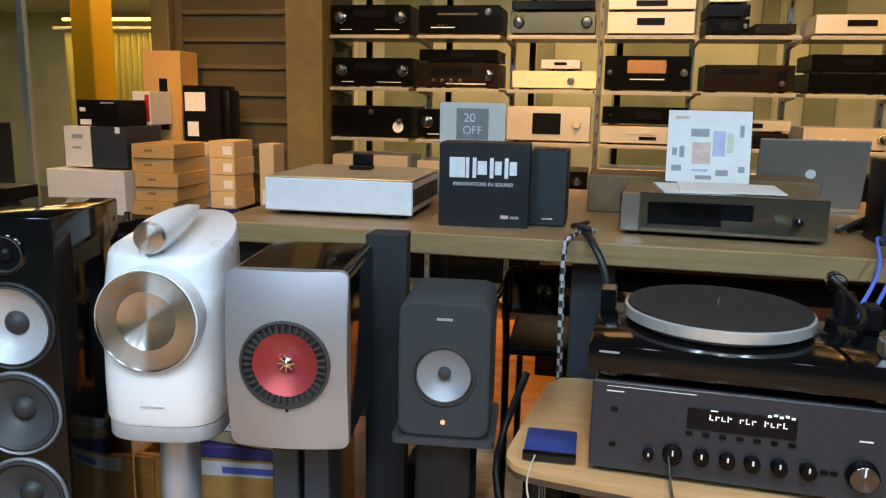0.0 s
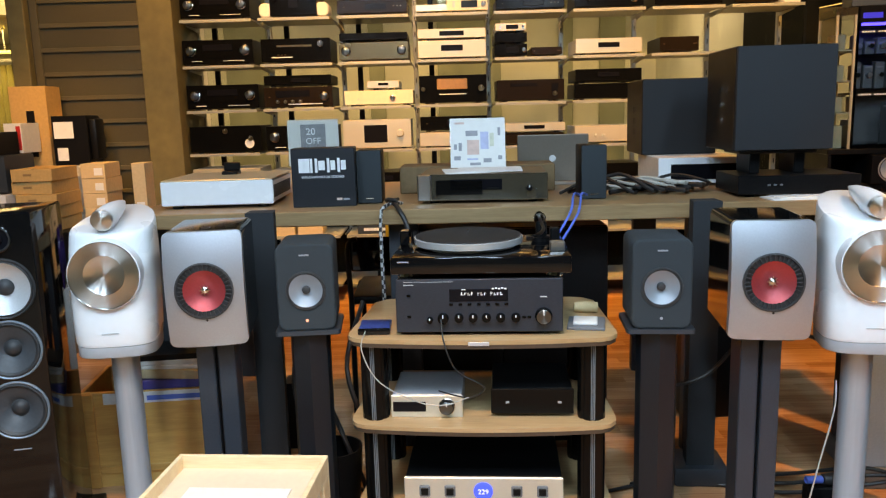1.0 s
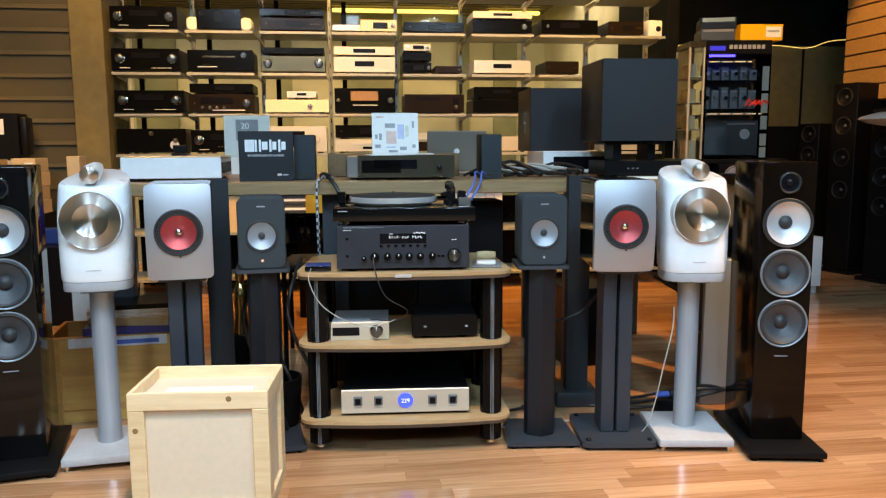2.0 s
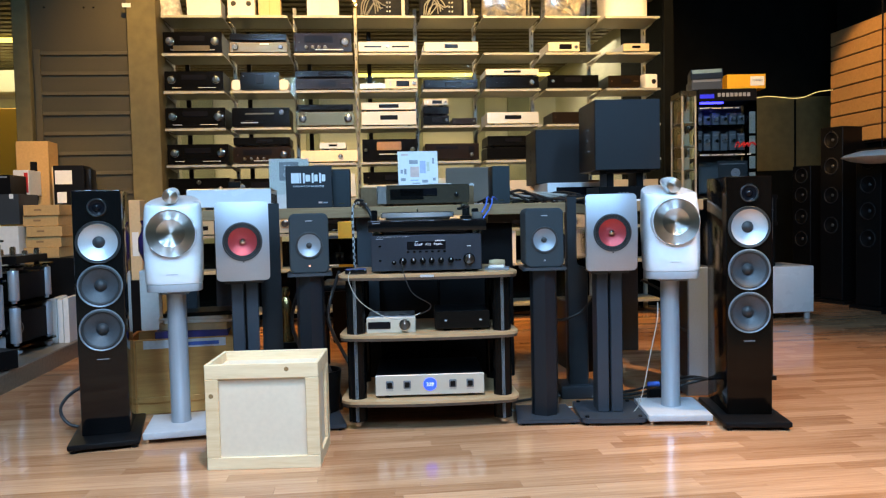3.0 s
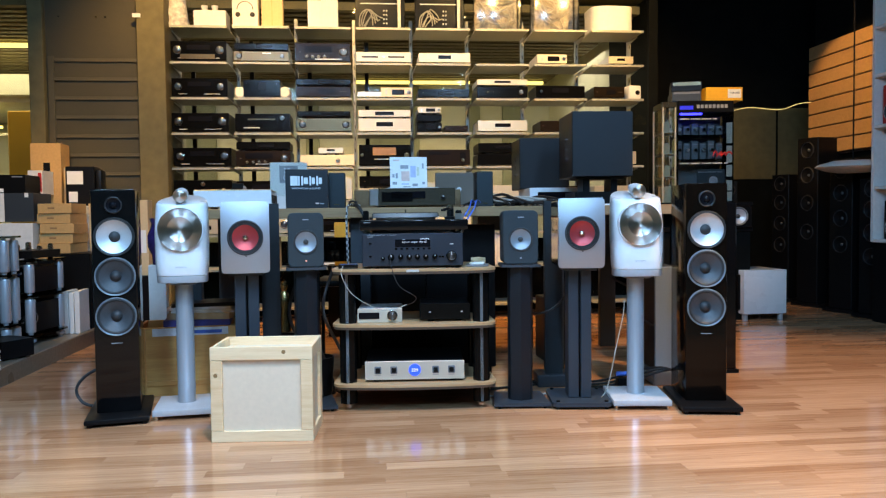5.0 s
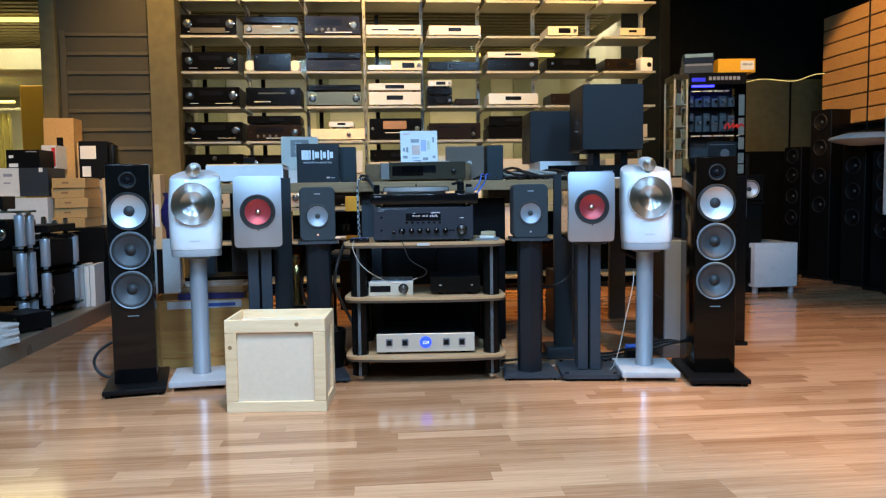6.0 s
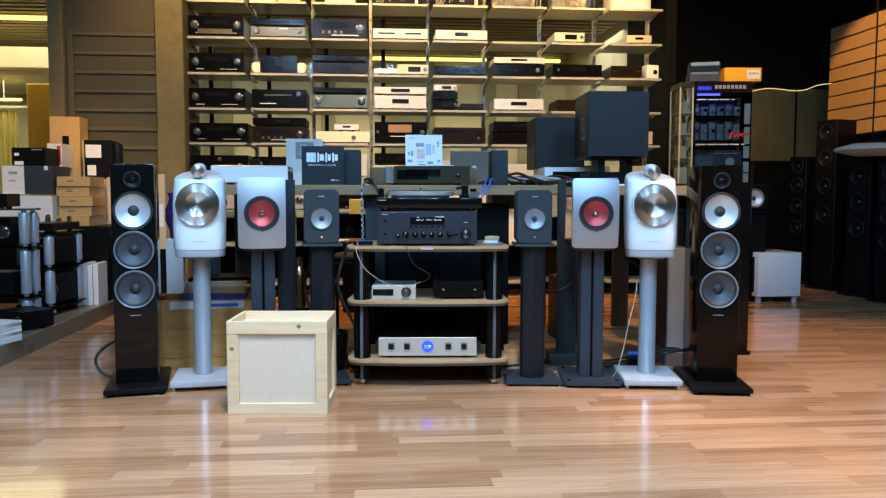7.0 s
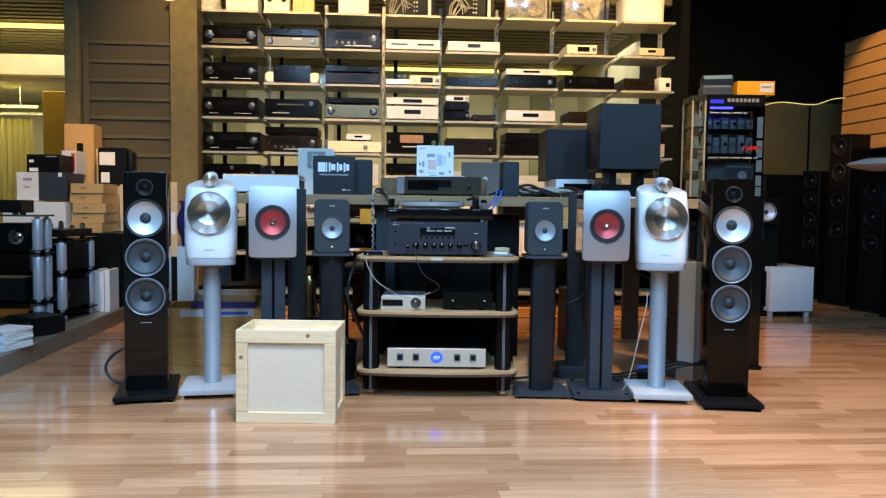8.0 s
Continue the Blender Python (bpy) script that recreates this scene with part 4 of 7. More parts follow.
for u in (-0.37, -0.21, 0.21, 0.37):
    sw_ = part("rocker_switch", box(B(), u * 0.436 - 0.015, u * 0.436 + 0.015, -0.004, 0.0, 0.037, 0.070, 0.003), GREY_MID, amp)
    part("rocker", box(B(), u * 0.436 - 0.010, u * 0.436 + 0.010, -0.007, -0.0035, 0.042, 0.064, 0.002), BLACK, sw_)
    part("caption", box(B(), u * 0.436 - 0.014, u * 0.436 + 0.014, -0.0012, 0.0, 0.030, 0.0315), PRINT_GREY, amp)
dsp = part("round_display", lathe(B(), [(0.026, 0), (0.026, 0.003), (0.024, 0.004), (0.022, 0.002), (0, 0.002)], (0, 0, 0.053), "y", 32), LED_BLUE, amp, "glowing blue round display")
words("229", 0.02, Matrix.Translation((0, -0.0045, 0.046)) @ FRONT, LED_WHITE, dsp, "digits")


# ---- wooden crate ----
crate = thing("wooden_crate", pose(-0.04, 1.05, 0, 0, 0, -4.2), "pale pine crate with plywood panels and framed edges", "crate")
W, D, H_, F, T = 0.385, 0.27, 0.362, 0.045, 0.012
part("inner_box", box(B(), -W / 2 + T, W / 2 - T, T, D - T, 0.004, H_ - 0.034), PANEL, crate, "plain plywood panels")
for x0, x1, z0, z1 in ((-W / 2, W / 2, H_ - 0.05, H_), (-W / 2, W / 2, 0, 0.042), (-W / 2, -W / 2 + F, 0.043, H_ - 0.051), (W / 2 - F, W / 2, 0.043, H_ - 0.051)):
    for y0, y1 in ((0, T), (D - T, D)):
        part("batten", box(B(), x0, x1, y0, y1, z0, z1, 0.0015), PINE, crate)
for x0, x1 in ((-W / 2, -W / 2 + T), (W / 2 - T, W / 2)):
    for y0, y1, z0, z1 in ((T + 0.001, D - T - 0.001, H_ - 0.05, H_), (T + 0.001, D - T - 0.001, 0, 0.042), (T + 0.001, T + F, 0.043, H_ - 0.051), (D - T - F, D - T - 0.001, 0.043, H_ - 0.051)):
        part("batten", box(B(), x0, x1, y0, y1, z0, z1, 0.0015), PINE, crate)
part("paper_sheet", box(B(), -0.12, 0.13, 0.05, 0.15, H_ - 0.034, H_ - 0.030), WHITE_BOX, crate, "pale sheet lying on the lid")
for x, z in ((-W / 2 + 0.02, 0.255), (0.085, H_ - 0.02)):
    part("knot", lathe(B(), [(0.008, 0), (0.008, 0.0006), (0, 0.0008)], (x, 0.0, z), "y", 14), KNOT, crate)


# ---- long table ----
TBL = pose(0.68, 1.985, 0, 0, 0, -1.5)
TZ = 0.893
tab = thing("display_table", TBL, "long oak-topped display table on dark metal legs", "table")
part("tabletop", box(B(), -1.28, 1.25, 0, 1.05, TZ - 0.05, TZ, 0.003), TABLE, tab)
for x in (-1.2, -0.35, 0.655, 1.19):
    for y in (0.08, 0.95):
        part("leg", box(B(), x - 0.05, x + 0.05, y, y + 0.05, 0, TZ - 0.05, 0.003), GREY_DARK, tab)
ont = lambda x, y, z=TZ, rz=0: pose(x, y, z, 0, 0, rz)

big = thing("streamer", ont(-0.315, 2.155, TZ, 1), "large flat silver streamer on small feet", "streamer")
part("case", box(B(), -0.19, 0.19, 0.012, 0.37, 0.014, 0.092, 0.003), SILVER, big)
part("front_panel", box(B(), -0.195, 0.195, 0, 0.012, 0.012, 0.096, 0.003), WHITE, big)
part("top_plate", box(B(), -0.192, 0.192, 0.0, 0.375, 0.096, 0.101, 0.002), CHAMPAGNE, big)
for sx in (-0.15, 0.15):
    for sy in (0.04, 0.33):
        part("foot", lathe(B(), [(0.018, 0), (0.02, 0.004), (0.02, 0.014), (0, 0.014)], (sx, sy, 0), "z", 16), RUBBER, big)
bm = B()
for k in range(16):
    box(bm, 0.1895, 0.192, 0.03 + 0.02 * k, 0.04 + 0.02 * k, 0.03, 0.075)
part("side_vents", bm, BLACK, big)
clip = solid("phone_stand", box(box(B(), -0.03, 0.03, 0, 0.05, 0, 0.012, 0.002), -0.03, 0.03, 0.035, 0.045, 0.012, 0.045, 0.003), BLACK, ont(-0.33, 2.38, TZ + 0.101), "small black stand on the silver streamer", "stand")

card = thing("promo_box", ont(0.064, 2.124, TZ, 4), "black promotional speaker carton with white lettering bars", "carton")
part("carton", box(B(), -0.108, 0.108, 0, 0.13, 0, 0.2, 0.002), COLUMN, card)
lg = part("logo_block", box(B(), -0.083, -0.046, -0.0012, 0, 0.118, 0.166), PRINT_WHITE, card)
part("logo_bar", box(B(), -0.044, -0.036, -0.0012, 0, 0.118, 0.166), PRINT_WHITE, lg)
for x0, x1, z0 in ((-0.028, 0.006, 0.118), (0.013, 0.041, 0.118), (0.048, 0.077, 0.118)):
    part("logo_mark", box(box(B(), x0, x0 + 0.009, -0.0012, 0, z0, 0.166), x0 + 0.012, x1, -0.0012, 0, z0 + 0.008, 0.158), PRINT_WHITE, lg)
words("INNOVATORS IN SOUND", 0.0125, Matrix.Translation((-0.002, -0.0012, 0.099)) @ FRONT, PRINT_WHITE, card, "slogan")
part("small_print", box(B(), 0.042, 0.06, -0.001, 0, 0.022, 0.03), PRINT_ORANGE, card)
part("small_print", box(B(), 0.064, 0.085, -0.001, 0, 0.022, 0.028), PRINT_GREY, card)

sign = thing("price_sign", ont(-0.105, 2.93, 0.0, 2), "white discount poster in a clear holder behind the black carton", "sign")
part("sheet", box(B(), -0.112, 0.112, 0, 0.003, 0.985, 1.185), PAPER, sign)
part("picture", box(B(), -0.055, 0.055, -0.0012, 0, 1.06, 1.165), PRINT_GREY, sign)
words("20", 0.042, Matrix.Translation((-0.01, -0.0022, 1.12)) @ FRONT, PRINT_WHITE, sign, "discount_figure")
words("OFF", 0.038, Matrix.Translation((0.0, -0.0022, 1.08)) @ FRONT, PRINT_WHITE, sign, "discount_word")
part("holder", box(B(), -0.116, 0.116, -0.003, -0.0022, 0.98, 1.187), ACRYLIC, sign)
part("stand_block", box(B(), -0.1, 0.1, 0.0, 0.08, TZ, 0.985, 0.003), WHITE_BOX, sign)

for x, y in ((0.213, 2.18), (0.988, 2.135)):
    s = thing("satellite_speaker", ont(x, y, TZ, 0), "slim dark satellite speaker with a cloth grille", "speaker", "satellite speakers on the table")
    part("cabinet", box(B(), -0.044, 0.044, 0.012, 0.13, 0, 0.186, 0.006, 2), BLACK, s)
    part("grille", box(B(), -0.043, 0.043, 0, 0.013, 0.002, 0.185, 0.005, 2), FABRIC, s)
    part("badge", box(B(), -0.013, 0.013, -0.0012, 0, 0.017, 0.021), CHROME, s)

hp = device("cd_player", "mirror-fronted black disc player carrying papers", ont(0.605, 2.11, TZ, -4), 0.44, 0.1, 0.33, KRAFT_DARK, MIRROR_DARK,
            [("d", -0.05, 0.6, 0.4, 0.4), ("b", 0.08, 0.45, 5, 0.018), ("k", 0.36, 0.45, 0.12, 0)], BLACK, "disc player")
part("end_block", box(B(), -0.223, -0.175, -0.004, 0.008, 0.01, 0.1, 0.004), ALU, hp, "rounded aluminium end block")
part("display_window", box(B(), -0.16, 0.0, -0.003, -0.0005, 0.03, 0.08, 0.001), GLOSS, hp)
for dx, rz, dz in ((-0.015, 4, 0.0), (0.02, -3, 0.003)):
    solid("leaflet", box(B(), -0.115, 0.115, 0, 0.21, 0, 0.0025), PAPER, ont(0.61 + dx, 2.14, TZ + 0.1005 + dz, rz), "loose white leaflet lying on the disc player", "leaflet", "leaflets on the disc player")
lf = thing("leaflet_stand", ont(0.602, 2.39, TZ + 0.1005 - 0.0, 0), "clear leaflet stand with a printed product sheet", "sign")
M0 = Matrix.Rotation(radians(-11), 4, "X")
for nm, b, mt in (("sheet", (-0.103, 0.103, 0, 0.002, 0.002, 0.187), PAPER), ("holder", (-0.106, 0.106, 0.003, 0.005, 0, 0.19), ACRYLIC)):
    t = box(B(), *b)
    t.transform(M0)
    part(nm, t, mt, lf)
for b, mt in (((-0.04, 0.005, 0.05, 0.105), PRINT_ORANGE), ((0.01, 0.04, 0.07, 0.135), PRINT_BLUE), ((0.045, 0.06, 0.08, 0.13), PRINT_GREEN), ((-0.045, 0.0, 0.12, 0.14), PRINT_GREY), ((0.02, 0.05, 0.02, 0.035), PRINT_GREY), ((-0.03, 0.01, 0.01, 0.02), PRINT_GREY),
              ((-0.09, -0.078, 0.07, 0.09), PRINT_GREY), ((-0.072, -0.06, 0.065, 0.095), PRINT_GREY), ((-0.09, -0.065, 0.03, 0.045), PRINT_GREY), ((0.075, 0.09, 0.03, 0.045), PRINT_GREY), ((0.075, 0.085, 0.12, 0.15), PRINT_GREY), ((-0.04, 0.0, 0.03, 0.036), PRINT_BLUE), ((-0.085, -0.05, 0.165, 0.172), PRINT_ORANGE)):
    t = box(B(), b[0], b[1], -0.0012, 0, b[2], b[3])
    t.transform(M0)
    part("print_block", t, mt, lf)
solid("brown_carton", box(B(), -0.3, 0.3, 0, 0.2, 0, 0.104, 0.004), KRAFT_DARK, ont(0.6, 2.48, TZ, -1), "low brown carton behind the disc player", "carton")
lap = thing("laptop", ont(0.918, 2.7, TZ, -4), "open silver laptop seen from behind its lid", "laptop")
part("base", box(B(), -0.143, 0.143, 0.0, 0.21, 0.0, 0.014, 0.004), ALU, lap)
t = box(B(), -0.143, 0.143, 0, 0.007, 0, 0.2, 0.003)
t.transform(Matrix.Translation((0, -0.005, 0.014)) @ Matrix.Rotation(radians(14), 4, "X"))
lid = part("lid", t, LID_GREY, lap)
t = lathe(B(), [(0.014, 0), (0.014, 0.001), (0, 0.001)], (0, 0, 0.1), "y", 20)
t.transform(Matrix.Translation((0, -0.0055, 0.014)) @ Matrix.Rotation(radians(14), 4, "X"))
part("lid_emblem", t, PRINT_WHITE, lid)

for nm, x, y, zz, w, hh, lab in (("monitor_speaker", 1.61, 2.09, 1.045, 0.32, 0.345, "large dark grille-fronted monitor speaker on a low stand"), ("monitor_speaker", 1.445, 2.72, 1.003, 0.30, 0.31, "dark grille-fronted monitor speaker lying on a white case")):
    s = thing(nm, ont(x, y, zz, -2), lab, "speaker", "grille-fronted monitors")
    part("cabinet", box(B(), -w / 2, w / 2, 0.02, 0.34, 0, hh, 0.004), BLACK, s)
    part("grille", box(B(), -w / 2 - 0.001, w / 2 + 0.001, 0, 0.021, 0.002, hh - 0.002, 0.005, 2), SLAB_CLOTH, s)
    for k in range(3):
        part("terminal", lathe(B(), [(0.012, 0), (0.012, 0.006), (0.006, 0.01), (0, 0.012)], (-w / 2 - 0.006, 0.16, hh * (0.3 + 0.15 * k)), "x", 14), CHROME, s)
st = thing("monitor_stand", ont(1.61, 2.09, 0.965, -2), "black two-legged monitor stand on a low black case", "stand")
for sx in (-0.09, 0.06):
    part("leg", box(B(), sx, sx + 0.035, 0.06, 0.2, 0.0, 0.07, 0.003), BLACK, st)
part("top_bar", box(B(), -0.13, 0.13, 0.05, 0.22, 0.068, 0.08, 0.003), GREY_DARK, st)
low = device("router", "low black case under the monitor stand", ont(1.655, 2.06, TZ, -2), 0.4, 0.072, 0.26, BLACK, BLACK, [("b", -0.2, 0.5, 3, 0.05)], GREY_MID, "amplifier")
device("mixing_unit", "white slab-sided case full of cables and boards", ont(1.465, 2.5, TZ, -2), 0.32, 0.11, 0.4, WHITE_BOX, WHITE, [("d", 0.05, 0.45, 0.8, 0.6)], BLACK, "case")
solid("magazine", box(box(B(), -0.15, 0.17, 0, 0.1, 0, 0.004), -0.12, 0.19, 0.02, 0.12, 0.004, 0.007), PAPER, ont(1.68, 1.97, TZ, 3), "flat leaflet lying at the table edge", "paper")
bm = B()
rng = random.Random(4)
for k in range(9):
    x0, y0 = 1.04 + 0.03 * k, 2.3 + 0.05 * rng.random()
    sweep(bm, [(x0 - 0.14, y0, TZ + 0.012), (x0 - 0.02, y0 + 0.05 * rng.random(), TZ + 0.025 + 0.03 * rng.random()), (x0 + 0.08, y0 - 0.06, TZ + 0.02 + 0.02 * rng.random()), (x0 + 0.17, y0 + 0.08, TZ + 0.012)], 0.005 + 0.003 * rng.random(), 6, 4)
solid("white_cable_heap", bm, CABLE_WHITE, Matrix(), "tangle of pale cables on the table", "cables", kind="stuff")
bm = B()
for k in range(9):
    x0, y0 = 1.04 + 0.035 * k, 2.24 + 0.1 * rng.random()
    sweep(bm, [(x0 - 0.15, y0, TZ + 0.01), (x0, y0 + 0.05, TZ + 0.02 + 0.05 * rng.random()), (x0 + 0.1, y0 - 0.05, TZ + 0.03 * rng.random() + 0.01), (x0 + 0.15, y0 + 0.1, TZ + 0.01)], 0.006 + 0.004 * rng.random(), 6, 4)
solid("black_cable_heap", bm, CABLE_BLACK, Matrix(), "tangle of black cables and plugs on the table", "cables", kind="stuff")

# slabs standing in front of the table
for x, y, rz in ((-0.09, 1.82, 4), (1.275, 1.82, -4)):
    s = thing("panel_speaker", pose(x, y, 0, 0, 0, rz), "tall slim charcoal panel speaker with a wider foot", "speaker", "panel speakers")
    part("panel", prism(B(), [(-0.043, 0.0), (0.043, 0.0), (0.038, 0.075), (-0.038, 0.075)], 0.06, 0.915), SLAB_CLOTH, s)
    part("foot", box(B(), -0.085, 0.085, -0.03, 0.13, 0.0, 0.062, 0.008, 2), GREY_DARK, s)

# ---- shelving wall ----
SY = 4.405
LEVELS = (2.365, 2.083, 1.803, 1.526, 1.252, 0.982, 0.715, 0.44, 0.12)
X0, PITCH = -1.15, 0.4845
unit = thing("shelving_unit", Matrix(), "eight-bay metal wall shelving with slotted uprights, crowded with hi-fi", "shelving")
for c in range(9):
    x = X0 - 0.02 + PITCH * c + (0.03 if c == 8 else 0)
    if c == 8:
        x = X0 + PITCH * 8 - 0.03
    up = part("upright", box(B(), x - 0.014, x + 0.014, 4.80, 4.835, 0, 2.52, 0.002), STEEL, unit)
    bm = B()
    for z in [0.2 + 0.1 * k for k in range(22)]:
        box(bm, x - 0.003, x + 0.003, 4.797, 4.8, z, z + 0.03)
    part("slots", bm, BLACK, up)
    for z in LEVELS:
        for dx in (-0.012, 0.012):
            if (c == 0 and dx < 0) or (c == 8 and dx > 0):
                continue
            t = bmesh.new()
            vs = [t.verts.new((x + dx + e, yy, zz)) for e in (-0.0015, 0.0015) for yy, zz in ((4.80, z - 0.04), (4.80, z - 0.014), (4.56, z - 0.014), (4.56, z - 0.022))]
            for q in ((0, 1, 2, 3), (7, 6, 5, 4), (0, 4, 5, 1), (1, 5, 6, 2), (2, 6, 7, 3), (3, 7, 4, 0)):
                t.faces.new([vs[k] for k in q])
            part("bracket", t, STEEL, up)
for c in range(4):
    x = X0 + PITCH * c + 0.085
    part("rear_post", box(B(), x - 0.017, x + 0.017, 4.842, 4.87, 0, 2.34, 0.002), BLACK, unit, "black post behind the shelves")
for c in range(8):
    for z in LEVELS:
        x = X0 + PITCH * c
        part("shelf", box(box(B(), x, x + 0.443, SY, 4.79, z - 0.012, z, 0.0015), x, x + 0.443, SY, SY + 0.004, z - 0.018, z - 0.0118), STEEL, unit)

AVR = [("d", 0.0, 0.68, 0.42, 0.26), ("k", -0.38, 0.55, 0.2, 0), ("k", 0.38, 0.55, 0.2, 0), ("b", 0.05, 0.25, 6, 0.05), ("p", 0.22, 0.12, 0.3, 0.02), ("p", -0.3, 0.12, 0.15, 0.025)]
SLIM = [("d", 0.05, 0.5, 0.3, 0.45), ("b", 0.36, 0.5, 3, 0.05), ("b", -0.4, 0.5, 1, 1)]
CDP = [("s", -0.02, 0.62, 0.36, 0.22), ("d", 0.05, 0.3, 0.2, 0.2), ("b", 0.35, 0.4, 3, 0.05), ("b", -0.4, 0.4, 1, 1)]
INT = [("k", 0.36, 0.5, 0.24, 0), ("k", -0.3, 0.4, 0.1, 0), ("k", -0.18, 0.4, 0.1, 0), ("k", -0.06, 0.4, 0.1, 0), ("b", -0.42, 0.4, 1, 1)]
WIN = [("d", -0.02, 0.5, 0.34, 0.62), ("k", 0.34, 0.5, 0.13, 0), ("b", -0.36, 0.7, 2, 0.06), ("b", -0.36, 0.5, 3, 0.04)]
MINI = [("d", 0.05, 0.5, 0.4, 0.55), ("k", 0.4, 0.5, 0.2, 0), ("s", -0.33, 0.5, 0.06, 0.5)]
TRAY = [("d", 0.0, 0.55, 0.32, 0.34)]
PLAIN = [("b", -0.4, 0.5, 1, 1), ("b", 0.4, 0.5, 2, 0.05)]
VIN = [("d", -0.08, 0.66, 0.5, 0.34), ("k", -0.3, 0.25, 0.09, 0), ("k", -0.19, 0.25, 0.09, 0), ("k", -0.08, 0.25, 0.09, 0), ("k", 0.03, 0.25, 0.09, 0), ("k", 0.38, 0.5, 0.22, 0), ("b", -0.42, 0.5, 1, 1), ("p", 0.1, 0.12, 0.5, 0.05)]


def unit_at(col, lev, u, w, h, finish, spec, name, lab, cat="amplifier", lift=0.0, d=0.33, dy=0.012):
    """A device on a shelf: u is the offset of its middle from the bay's middle."""
    body, front, knob = {"black": (BLACK, BLACK_FACE, BLACK_FACE), "gloss": (BLACK, BLACK_FACE, BRONZE), "silver": (SILVER, ALU_WARM, ALU), "champ": (SILVER, CHAMPAGNE, CHAMPAGNE), "dark": (BLACK, FACE_DARK, BRONZE), "white": (WHITE_BOX, CREAM, SILVER), "bronze": (BLACK, BRONZE, BLACK)}[finish]
    x = X0 + PITCH * col + 0.2215 + u
    return device(name, lab, pose(x, SY + dy, LEVELS[lev] + lift, 0, 0, 0), w, h, d, body, front, spec, knob, cat, "hi-fi on the wall shelves")


